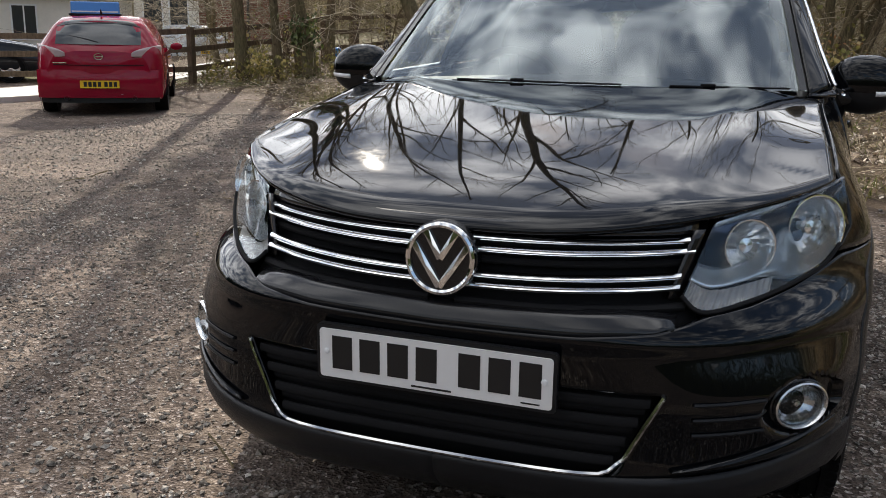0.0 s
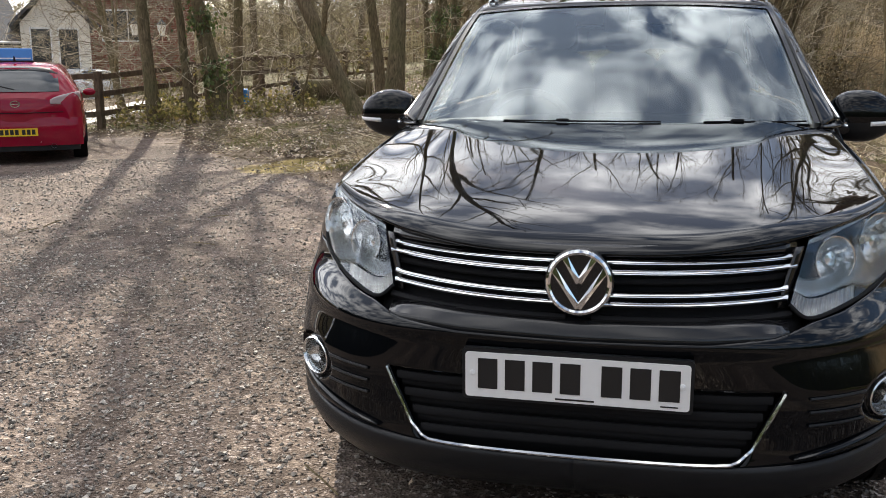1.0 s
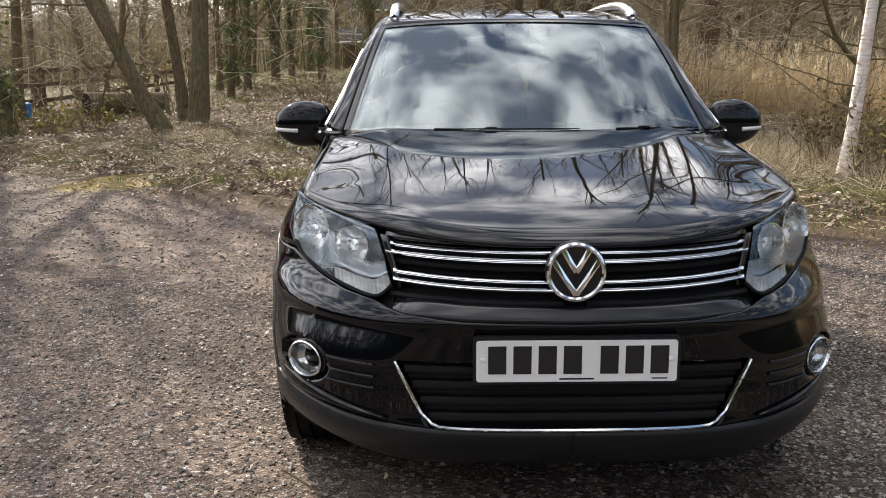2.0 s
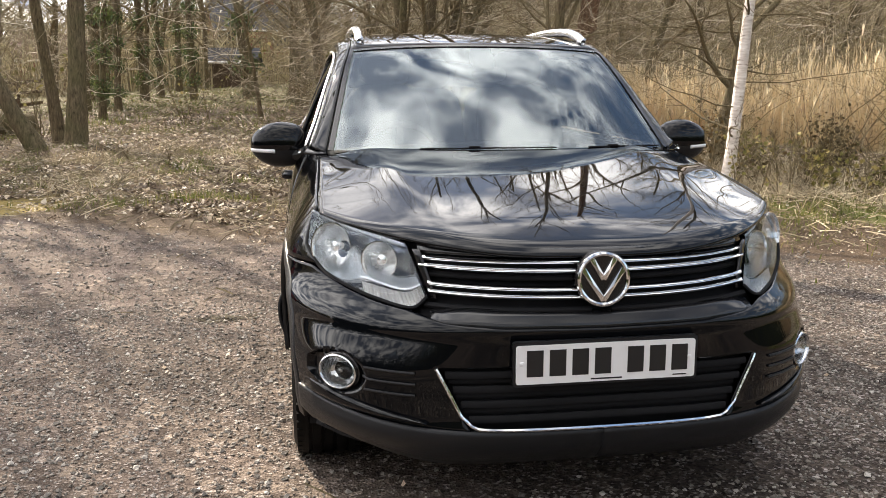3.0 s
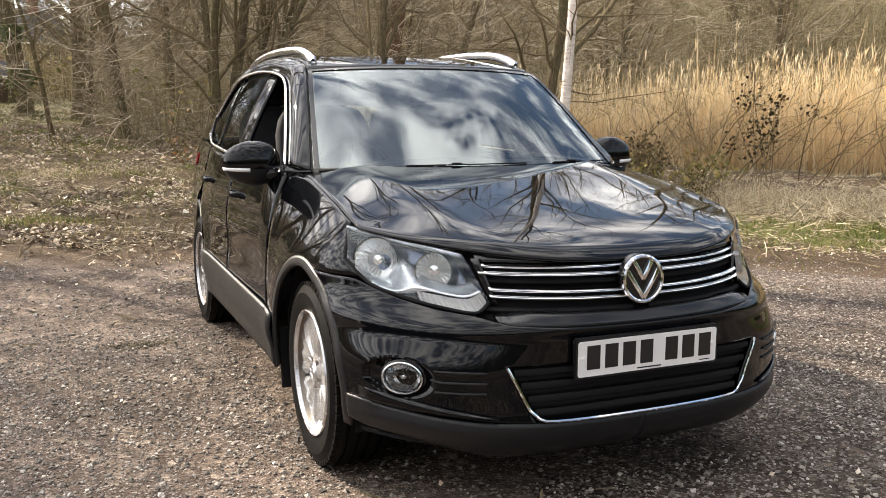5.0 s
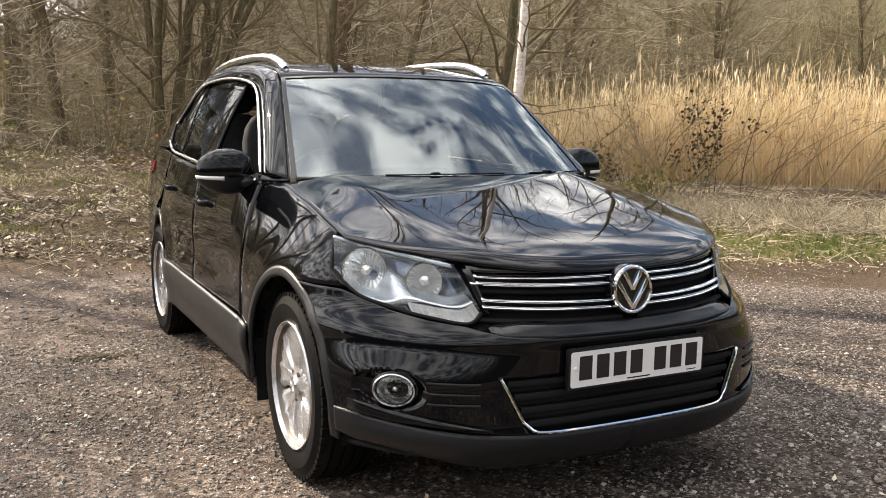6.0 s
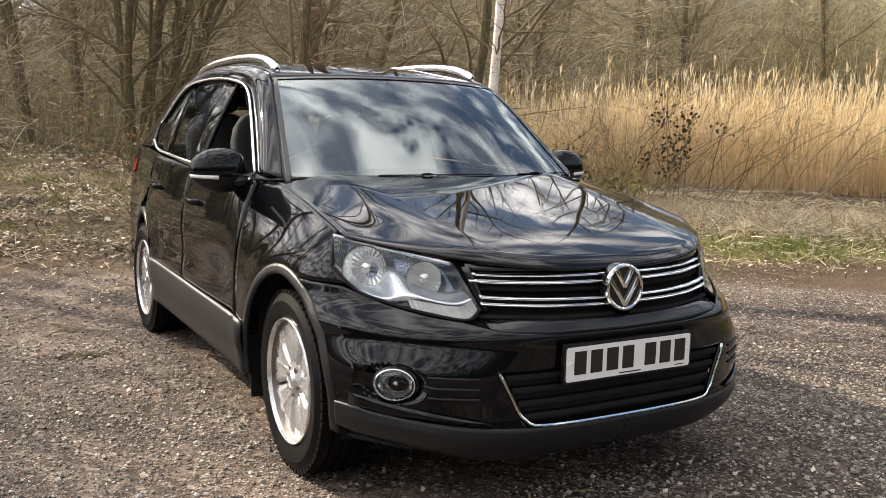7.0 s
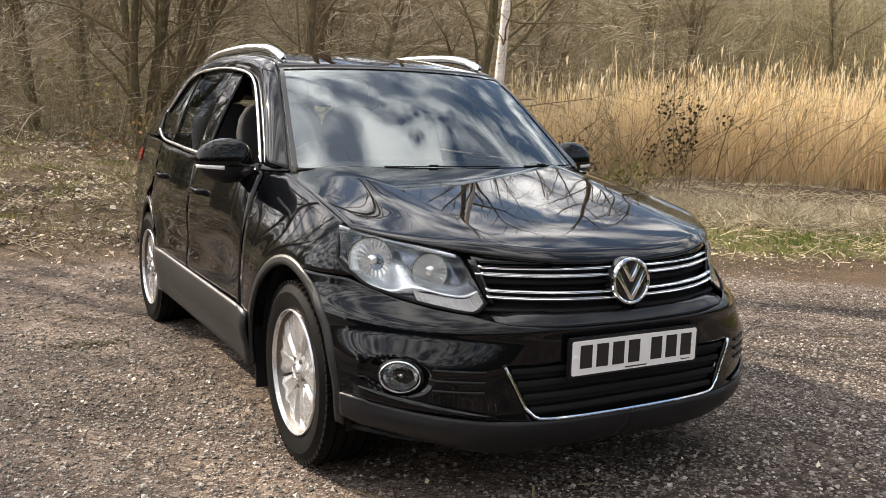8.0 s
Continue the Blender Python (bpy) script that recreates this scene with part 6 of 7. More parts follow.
def flakes(points, rng, lo, hi, thin=0.35, tilt=0.5, lift=0.01):
    """Bent leaves lying on the ground."""
    V, F = [], []
    for x, y, s in points:
        a, t1, t2 = rng.uniform(0, 6.283), rng.uniform(-tilt, tilt), rng.uniform(-tilt, tilt)
        e = Euler((t1, t2, a)).to_matrix()
        k = s * rng.uniform(lo, hi)
        c = Vector((x, y, surface_z(x, y) + lift + 0.25 * k * max(abs(t1), abs(t2))))
        n = len(V)
        for px, py, pz in ((-0.5, 0, 0.06), (-0.1, -thin, 0.0), (0.5, 0, 0.08), (-0.1, thin, 0.0)):
            V.append(tuple(c + e @ Vector((px * k, py * k, pz * k))))
        F += [(n, n + 1, n + 2), (n, n + 2, n + 3)]
    return V, F


def blades(points, rng, width, lean=0.5):
    """Upright or leaning narrow blades: x, y, height."""
    V, F = [], []
    for x, y, h in points:
        a = rng.uniform(0, 6.283)
        l1 = rng.gauss(0, lean) * h
        l2 = rng.gauss(0, lean) * h
        z = surface_z(x, y) - 0.01
        w = width * rng.uniform(0.6, 1.4)
        ca, sa = math.cos(a) * w, math.sin(a) * w
        n = len(V)
        V += [(x - ca, y - sa, z), (x + ca, y + sa, z), (x + l1 * 0.4 - ca * 0.7, y + l2 * 0.4 - sa * 0.7, z + h * 0.6), (x + l1 * 0.4 + ca * 0.7, y + l2 * 0.4 + sa * 0.7, z + h * 0.6), (x + l1, y + l2, z + h)]
        F += [(n, n + 1, n + 3, n + 2), (n + 2, n + 3, n + 4)]
    return V, F


def straws(points, rng, width, flat=0.25):
    """Straws and twigs lying about: x, y, length."""
    V, F = [], []
    for x, y, L in points:
        a = rng.uniform(0, 6.283)
        d = Vector((math.cos(a), math.sin(a), rng.gauss(0, flat)))
        c = Vector((x, y, surface_z(x, y) + 0.012 + abs(d.z) * L * 0.5))
        w = width * rng.uniform(0.5, 1.6)
        s = Vector((-d.y, d.x, 0)).normalized() * w
        u = Vector((0, 0, w))
        mid = c + Vector((rng.gauss(0, 0.05), rng.gauss(0, 0.05), 0.02)) * L
        n = len(V)
        for p in (c - d * (L / 2), mid, c + d * (L / 2)):
            V += [tuple(p + s), tuple(p - s), tuple(p + u * 1.5)]
        for k in (0, 3):
            F += [(n + k, n + k + 1, n + k + 4, n + k + 3), (n + k + 1, n + k + 2, n + k + 5, n + k + 4), (n + k + 2, n + k, n + k + 3, n + k + 5)]
    return V, F


def spots(rng, n, x0, x1, y0, y1, keep):
    out = []
    tries = 0
    while len(out) < n and tries < n * 30:
        tries += 1
        x, y = rng.uniform(x0, x1), rng.uniform(y0, y1)
        if rng.random() < keep(x, y):
            out.append((x, y))
    return out


def scatter():
    rng = random.Random(8)
    off = lambda x, y: y - float(lot_edge(x))  # noqa: E731
    # gravel
    V, F = [], []
    clump = lambda x, y: 0.6 + 0.4 * smooth01(noise.noise(Vector((x * 0.9, y * 0.9, 9))), -0.3, 0.4)  # noqa: E731
    pts = spots(rng, 60000, -7.5, 4.6, -2.0, 9.5, lambda x, y: (clump(x, y) * (1 - smooth01(off(x, y), -1.2, 0.2)) * (1.0 if y < 4 else 0.5) * (0.15 if abs(x) < 0.8 and 0.3 < y < 4.2 else 1)))
    pts += spots(rng, 32000, -4.6, 2.6, -1.6, 3.4, lambda x, y: 0.15 if abs(x) < 0.8 and y > 0.3 else 1.0)
    for x, y in pts:
        s = min(0.015, 0.004 + rng.expovariate(1 / 0.0032)) * (1 if y < 4 else 1.35)
        c = Vector((x, y, surface_z(x, y) + s * 0.22))
        e = Euler((rng.uniform(0, 6), rng.uniform(0, 6), rng.uniform(0, 6))).to_matrix()
        n = len(V)
        for q in ((1, 0, 0), (-1, 0, 0), (0, 1, 0), (0, -1, 0), (0, 0, 1), (0, 0, -1)):
            p = e @ (Vector(q) * s * rng.uniform(0.65, 1.25))
            V.append((c.x + p.x, c.y + p.y, c.z + p.z * 0.7))
        F += [(n + a, n + b, n + d) for a, b, d in ((0, 2, 4), (2, 1, 4), (1, 3, 4), (3, 0, 4), (2, 0, 5), (1, 2, 5), (3, 1, 5), (0, 3, 5))]
    tagged(solid("gravel", (V, F), M_STONE, None, "", False), "loose grey and pale gravel stones on the ground", "gravel", kind="stuff")
    # leaves
    patch = lambda x, y: smooth01(noise.noise(Vector((x * 0.7, y * 0.7, 2))) + 0.7 * noise.noise(Vector((x * 2.4, y * 2.4, 7))), -0.22, 0.22)  # noqa: E731
    pts = spots(rng, 46000, -14, 11, 3.0, 21.0, lambda x, y: smooth01(off(x, y) + 0.7 * smooth01(x, 2.5, 4.5), -1.6, 0.9) * (0.10 + 0.90 * patch(x, y)) * (1 - 0.5 * smooth01(y, 10, 20)))
    lo = [(x, y, (0.55 if x > 1 else 0.95) * rng.uniform(0.7, 1.3) * (0.45 + 0.55 * smooth01(off(x, y), -0.6, 0.9))) for x, y in pts]
    lo += [(x, y, 1.4) for x, y in spots(rng, 9000, -11, 4, 13.0, 40.0, lambda x, y: smooth01(off(x, y), 0.5, 2.0) * (0.35 + 0.65 * smooth01(noise.noise(Vector((x * 0.5, y * 0.5, 12))), -0.3, 0.3)))]
    lo += [(x, y, 0.4) for x, y in spots(rng, 1200, -9, 5, -2, 11, lambda x, y: 0.5 * smooth01(noise.noise(Vector((x * 0.8, y * 0.8, 5))), 0.0, 0.5) if off(x, y) < 0 else 0)]
    lo += [(x, y, rng.uniform(0.6, 1.25)) for x, y in spots(rng, 11000, -8, 3.6, 4.6, 11.5, lambda x, y: smooth01(off(x, y), 0.15, 0.9) * smooth01(noise.noise(Vector((x * 1.6, y * 1.6, 33))), -0.05, 0.25))]
    tagged(solid("leaf_litter", flakes(lo, rng, 0.03, 0.085, tilt=0.8), M_LITTER, None, "", False), "fallen brown and pale leaves on the bank", "leaves", kind="stuff")
    # straw and twigs
    st = [(x, y, rng.uniform(0.05, 0.24)) for x, y in spots(rng, 10500, -12, 13, 3.2, 17, lambda x, y: smooth01(off(x, y), -0.5, 0.8) * (1 if x > 3 else 0.06 + 0.5 * patch(x, y)))]
    st += [(x, y, rng.uniform(0.2, 0.5)) for x, y in spots(rng, 500, -6, 3.2, 5.2, 12, lambda x, y: smooth01(off(x, y), -0.1, 0.7) * smooth01(noise.noise(Vector((x * 0.8, y * 0.8, 51))), -0.1, 0.3))]
    st += [(x, y, rng.uniform(0.15, 0.5)) for x, y in spots(rng, 6500, 1.5, 16, 2.0, 17, lambda x, y: smooth01(x, 2.0, 6.0) * math.exp(-((off(x, y) - 4.2) / 1.2) ** 2) * (0.25 + 0.75 * smooth01(noise.noise(Vector((x * 0.9, y * 0.9, 61))), -0.2, 0.3)))]
    tagged(solid("dry_stalks", straws(st, rng, 0.0035), M_STRAW, None, "", False), "dry stalks and straw lying over the bank", "stalks", kind="stuff")
    tw = [(x, y, rng.uniform(0.1, 0.6)) for x, y in spots(rng, 2600, -12, 8, 3.2, 18, lambda x, y: smooth01(off(x, y), -0.8, 0.6))]
    tw += [(x, y, rng.uniform(0.2, 0.8)) for x, y in spots(rng, 900, -9, 4, 5.0, 13, lambda x, y: smooth01(off(x, y), 0.0, 0.8) * (0.25 + 0.75 * patch(y, x)))]
    tw += [(x, y, rng.uniform(0.06, 0.2)) for x, y in spots(rng, 50, -5, 4, -1.5, 6, lambda x, y: 0.5)]
    tagged(solid("fallen_twigs", straws(tw, rng, 0.0042), M_TWIG, None, "", False), "fallen dark twigs on the bank", "twigs", kind="stuff")
    # grass
    gr = [(x, y, rng.uniform(0.03, 0.10)) for x, y in spots(rng, 13000, 2.6, 14, -1.5, 12, lambda x, y: math.exp(-((off(x, y) - 2.0) / 1.3) ** 2) * (0.25 + 0.75 * smooth01(noise.noise(Vector((x * 0.9, y * 0.9, 6))), -0.25, 0.35)))]
    gr += [(x, y, rng.uniform(0.04, 0.14)) for x, y in spots(rng, 5000, -13, 2, 9, 24, lambda x, y: 0.6 * smooth01(off(x, y), 0.2, 1.2) * smooth01(noise.noise(Vector((x * 0.5, y * 0.5, 16))), 0.0, 0.45))]
    gr += [(x, y, rng.uniform(0.06, 0.20)) for x, y in spots(rng, 9000, -9, 3, 17, 42, lambda x, y: (0.2 + 0.8 * smooth01(noise.noise(Vector((x * 0.45, y * 0.45, 19))), -0.1, 0.35)))]
    gr += [(x, y, rng.uniform(0.03, 0.13)) for x, y in spots(rng, 5000, -6, 3.4, 5.4, 13, lambda x, y: smooth01(off(x, y), 0.0, 0.8) * smooth01(noise.noise(Vector((x * 1.1, y * 1.1, 41))), 0.12, 0.4))]
    tagged(solid("grass", blades(gr, rng, 0.0055, 0.45), M_GRASS, None, "", False), "thin green grass along the verge", "grass", kind="stuff")
    dry = [(x, y, rng.uniform(0.10, 0.38)) for x, y in spots(rng, 8500, 3, 14, 3.5, 14, lambda x, y: math.exp(-((off(x, y) - 5.0) / 1.6) ** 2))]
    dry += [(x, y, rng.uniform(0.06, 0.22)) for x, y in spots(rng, 2500, -7, 3, 6, 14, lambda x, y: 0.5 * smooth01(off(x, y), 0.3, 1.5) * smooth01(noise.noise(Vector((x * 0.7, y * 0.7, 26))), 0.05, 0.4))]
    tagged(solid("dry_grass", blades(dry, rng, 0.004, 0.7), M_STRAW, None, "", False), "tangled dry yellow grass before the reeds", "grass", kind="stuff")


scatter()


# ---- reed bed ----
def reed_front(x):
    return float(np.interp(x, [3, 6, 9, 11.5, 14, 20, 30], [21, 16.5, 13.2, 10.8, 8.0, 4.5, 0.0]))


def reeds():
    rng = random.Random(21)
    V, F = [], []
    n_made = 0
    while n_made < 12500:
        x = rng.uniform(4, 31)
        dy = rng.expovariate(1 / 2.6)
        if dy > 12:
            continue
        y = reed_front(x) + dy + 0.5 * noise.noise(Vector((x * 0.6, 0, 0)))
        n_made += 1
        z = ground_z(x, y) - 0.02
        h = rng.uniform(1.5, 2.35) * (1 + 0.12 * noise.noise(Vector((x * 0.4, y * 0.4, 8)))) * (0.72 if dy < 0.5 else 1) * (0.66 + 0.34 * smooth01(x, 8.5, 12.5))
        if rng.random() < 0.10:
            h *= 1.28
        lx, ly = rng.gauss(0.05, 0.10) * h, rng.gauss(0, 0.10) * h
        if rng.random() < 0.07:
            lx, ly = rng.gauss(0, 0.6) * h, rng.gauss(0, 0.4) * h
        w = rng.uniform(0.005, 0.010)
        a = rng.uniform(0, 6.283)
        n = len(V)
        for t, k in ((0.0, 1.0), (0.55, 0.85), (1.0, 0.25)):
            cx, cy, cz = x + lx * t * t, y + ly * t * t, z + h * t
            for j in range(3):
                V.append((cx + w * k * math.cos(a + j * 2.094), cy + w * k * math.sin(a + j * 2.094), cz))
        for r in (0, 3):
            F += [(n + r + j, n + r + (j + 1) % 3, n + r + 3 + (j + 1) % 3, n + r + 3 + j) for j in range(3)]
        for _ in range(3):
            t = rng.uniform(0.25, 0.92)
            q = Vector((x + lx * t * t, y + ly * t * t, z + h * t))
            b = rng.uniform(0, 6.283)
            L = rng.uniform(0.18, 0.45)
            d = Vector((math.cos(b) * 0.55, math.sin(b) * 0.55, rng.uniform(-0.5, 0.85)))
            s = Vector((-math.sin(b), math.cos(b), 0)) * rng.uniform(0.006, 0.012)
            n = len(V)
            V += [tuple(q - s), tuple(q + s), tuple(q + d * L)]
            F.append((n, n + 1, n + 2))
        if rng.random() < 0.14:
            top = Vector((x + lx, y + ly, z + h))
            for _ in range(4):
                d = Vector((rng.gauss(0.03, 0.04), rng.gauss(0, 0.04), rng.uniform(0.10, 0.24)))
                s = Vector((rng.gauss(0, 1), rng.gauss(0, 1), 0)).normalized() * 0.009
                n = len(V)
                V += [tuple(top - Vector((0, 0, 0.1))), tuple(top + d * 0.5 + s), tuple(top + d), tuple(top + d * 0.5 - s)]
                F.append((n, n + 1, n + 2, n + 3))
    tagged(solid("reeds", (V, F), M_REED, None, "", False), "tall dry golden reeds behind the verge", "reeds", kind="stuff")


reeds()


# ---- shrubs ----
def make_shrub(seed, stems, height, lean, label, leaves=0, leaf_mat=None, leaf_zone=(0.3, 0.9), bend=0.02, leaf_size=0.07, wander=0.07, fan=0.36):
    rng = random.Random(seed)
    limbs, tips = (Limbs(), Limbs()), []
    spec = [(8, 5, 6, wander, 0.34, 0.6, bend, 0.3), (5, 3, 4, 0.14, 0.5, 0.6, 0.03, 0), (4, 3, 0, 0.15, 0.5, 0.6, 0, 0)]
    for _ in range(stems):
        p = Vector((rng.gauss(0, 0.35), rng.gauss(0, 0.25), -0.05))
        d = Vector((lean[0] + rng.gauss(0, fan), lean[1] + rng.gauss(0, 0.7 * fan), 1)).normalized()
        grow(limbs, rng, p, d, height * rng.uniform(0.55, 1.15), rng.uniform(0.007, 0.014), 0, spec, tips)
    ob = thing("shrub", None, label, "shrub", "shrubs along the edge of the wood")
    tagged(solid("brushwood", (limbs[0].V + limbs[1].V, limbs[0].F + [tuple(i + len(limbs[0].V) for i in f) for f in limbs[1].F]), M_TWIG, ob, sharp=0), kind="stuff")
    if leaves:
        pool = [v for v in limbs[0].V + limbs[1].V if leaf_zone[0] * height < v[2] < leaf_zone[1] * height]
        seeds = [rng.choice(pool) for _ in range(max(6, leaves // 28))]
        solid("foliage", leaf_cloud([(rng.choice(seeds), 0.11) for _ in range(leaves)], rng, leaf_size), leaf_mat, ob, smooth=False)
    return ob


def put(ob, x, y, turn=0.0, k=1.0):
    ob.matrix_basis = Matrix.Translation((x, y, surface_z(x, y))) @ pose(0, 0, 0, 0, 0, turn) @ Matrix.Diagonal((k, k, k, 1))
    return ob


sh = make_shrub(31, 8, 2.5, (0.38, -0.25), "bare leaning sapling shrub before the reeds", bend=-0.035, wander=0.11, fan=0.5)
put(sh, 8.3, 9.4)
for x, y, t, k in ((6.9, 9.9, 50, 0.9), (9.6, 8.7, -35, 1.0), (10.9, 8.2, 25, 1.05), (12.4, 6.9, -60, 0.95), (5.9, 11.6, -28, 0.85), (13.8, 6.2, 70, 1.1), (7.6, 8.9, 200, 0.7), (9.0, 10.4, 120, 1.0)):
    ob = copy_thing(sh, Matrix())
    put(ob, x, y, t, k)
put(make_shrub(32, 7, 1.9, (0.35, 0), "shrub with dark withered leaves on thin stems", 340, M_DARKLEAF, (0.28, 0.95), leaf_size=0.062), 8.55, 8.75, 0)
put(make_shrub(33, 14, 0.8, (0.1, 0), "low bramble bush with green and brown leaves", 300, M_BRAMBLE, (0.02, 0.9), leaf_size=0.055), 4.9, 7.4, 0)
th = make_shrub(36, 26, 0.75, (0.1, 0), "dense dark bramble thicket round the birch's foot", 420, M_THICKET, (0.0, 0.95), leaf_size=0.05)
put(th, 5.4, 7.6, 0, 1.1)
for x, y, t, k in ((4.7, 8.3, 140, 1.1), (5.7, 6.9, 300, 0.6), (2.9, 13.6, 20, 1.1), (3.9, 10.6, 250, 0.9)):
    ob = copy_thing(th, Matrix())
    put(ob, x, y, t, k)
br = make_shrub(34, 12, 0.42, (0.0, 0), "low bramble clump with thin green and yellow leaves", 260, M_BRAMBLE, (0.0, 1.0))
put(br, 6.2, 8.7)
for x, y, t, k in ((7.4, 8.6, 40, 1.0), (-9.1, 14.4, 80, 1.1), (-8.3, 14.3, 10, 1.0), (-7.5, 14.9, 200, 1.2), (-10.0, 14.5, 130, 0.9), (-6.7, 15.4, 300, 1.1), (5.3, 7.0, 90, 0.9), (1.6, 13.5, 45, 1.2), (-9.6, 15.4, 33, 1.2)):
    ob = copy_thing(br, Matrix())
    put(ob, x, y, t, k)
ud = make_shrub(35, 10, 1.5, (0.0, 0), "thin bare undergrowth shrub among the trees", 60, M_BRAMBLE, (0.1, 0.7))
put(ud, -3.0, 19.0)
for _ in range(26):
    x, y = rt.uniform(-14, 6), rt.uniform(16, 32)
    if -5 < x < -0.8:
        continue
    ob = copy_thing(ud, Matrix())
    put(ob, x, y, rt.uniform(0, 360), rt.uniform(0.8, 1.6))


put(make_shrub(37, 16, 0.9, (0.0, 0), "bramble bush with reddish and green leaves under the trees", 420, M_REDLEAF, (0.0, 1.0), leaf_size=0.06), 1.15, 13.9, 0, 1.0)


def leaf_heap(x, y, spread, n, seed):
    rng = random.Random(seed)
    pts = [(x + rng.gauss(0, spread), y + rng.gauss(0, 0.45 * spread), 1.0) for _ in range(n)]
    tagged(solid("leaf_heap", flakes(pts, rng, 0.012, 0.035, tilt=0.25, lift=0.003), M_DARKLEAF, None, "", False), "small dark heap of rotten leaves on the gravel", "leaves", kind="stuff")


leaf_heap(-1.25, 2.98, 0.09, 260, 3)

# ---- felled log ----
def felled_log():
    ob = thing("log", Matrix.Translation((-8.05, 18.6, surface_z(-8.05, 18.6) + 0.27)) @ pose(0, 0, 0, 0, 0, 42), "felled log with a dark sawn end lying on the bank", "log")
    prof = [(0, 0.0), (0.0, 0.25), (0.03, 0.285), (0.6, 0.275), (1.3, 0.28), (1.9, 0.265), (1.92, 0.0)]
    V, F = lathe(prof, 22, "x")
    V = [(x, y * (1 + 0.05 * math.sin(3 * math.atan2(z, y) + x)), z) for x, y, z in V]
    solid("bark", (V, F), M_BARK, ob, sharp=0)
    solid("cut_end", lathe([(-0.004, 0.0), (-0.004, 0.235), (0.0, 0.255)], 22, "x"), M_LOGEND, ob, "sawn log end")
    for a, L in ((30, 0.5), (-20, 0.35)):
        solid("branch_stub", tube([(0.9, 0, 0.2), (0.9 + 0.1, 0.1, 0.2 + L * 0.5), (1.05, 0.15, 0.2 + L)], [0.05, 0.035, 0.02], 7), M_BARK, ob)


felled_log()

# ---- fence, path and buildings beyond the car park ----


def post_and_rail(pts, gap=1.9):
    ob = thing("fence", None, "weathered brown timber post-and-rail fence", "fence")
    for (x0, y0), (x1, y1) in zip(pts, pts[1:]):
        L = math.hypot(x1 - x0, y1 - y0)
        n = max(1, round(L / gap))
        ang = math.degrees(math.atan2(y1 - y0, x1 - x0))
        for i in range(n):
            t = i / n
            x, y = x0 + (x1 - x0) * t, y0 + (y1 - y0) * t
            z = surface_z(x, y)
            solid("post", moved(box(-0.07, 0.07, -0.06, 0.06, -0.2, 1.16), pose(x, y, z, 0, rt.uniform(-1.5, 1.5), ang)), M_FENCE, ob, bevel=0.012, smooth=False)
            xn, yn = x0 + (x1 - x0) * (i + 1) / n, y0 + (y1 - y0) * (i + 1) / n
            zn = surface_z(xn, yn)
            for h in (0.34, 0.72, 1.06):
                tilt = math.degrees(math.atan2(zn - z, L / n))
                solid("rail", moved(box(0, L / n, -0.095, -0.06, -0.055, 0.055), pose(x, y, z + h + rt.uniform(-0.015, 0.015), 0, -tilt, ang)), M_FENCE, ob, bevel=0.008, smooth=False)
    return ob


post_and_rail([(-21, 7.5), (-15.5, 10.6), (-10.5, 14.25), (-10.2, 21.5), (-9.0, 30)])


def pavement():
    pts = [(-12.9, 6.5), (-11.95, 10.4), (-12.1, 13.2), (-12.6, 16.3), (-13.2, 18.5), (-13.9, 23)]
    c = spline([(x, y, 0) for x, y in pts], 30)
    def at(i, j):
        d = c[min(i + 1, 29)] - c[max(i - 1, 0)]
        d /= np.linalg.norm(d)
        off = (-0.95, -0.95, 0.95, 0.95)[j]
        x, y = c[i][0] + d[1] * off, c[i][1] - d[0] * off
        return (x, y, ground_z(x, y) + (-0.1, 0.09, 0.09, -0.1)[j])
    tagged(solid("pavement", grid(at, range(30), range(4)), M_CONCRETE, None, "", sharp=30), "pale concrete path beyond the fence", "pavement", kind="structure")


pavement()

EYE0 = Vector((0.608, -1.671, 0))


def site(bearing, dist):
    """A place at a bearing (degrees from +y, to +x) and distance from where the walk begins."""
    a = radians(bearing)
    return Vector((EYE0.x + dist * math.sin(a), EYE0.y + dist * math.cos(a), 0))


def window_unit(parent, x, z, w, h, y, bars=1):
    """A white-framed window set into a wall that looks towards -y."""
    win = solid("window", box(x - w / 2, x + w / 2, y - 0.03, y + 0.05, z, z + h), M_PANE, parent, "dark window", smooth=False)
    t = 0.06
    for b in ((x - w / 2 - t, x - w / 2, z - t, z + h + t), (x + w / 2, x + w / 2 + t, z - t, z + h + t), (x - w / 2, x + w / 2, z + h, z + h + t), (x - w / 2 - 0.05, x + w / 2 + 0.05, z - t, z)):
        solid("window_frame", box(b[0], b[1], y - 0.06, y + 0.05, b[2], b[3]), M_WHITE, win, "white window frame", smooth=False)
    for k in range(bars):
        cx = x - w / 2 + w * (k + 1) / (bars + 1)
        solid("glazing_bar", box(cx - 0.025, cx + 0.025, y - 0.05, y + 0.03, z, z + h), M_WHITE, win, smooth=False)


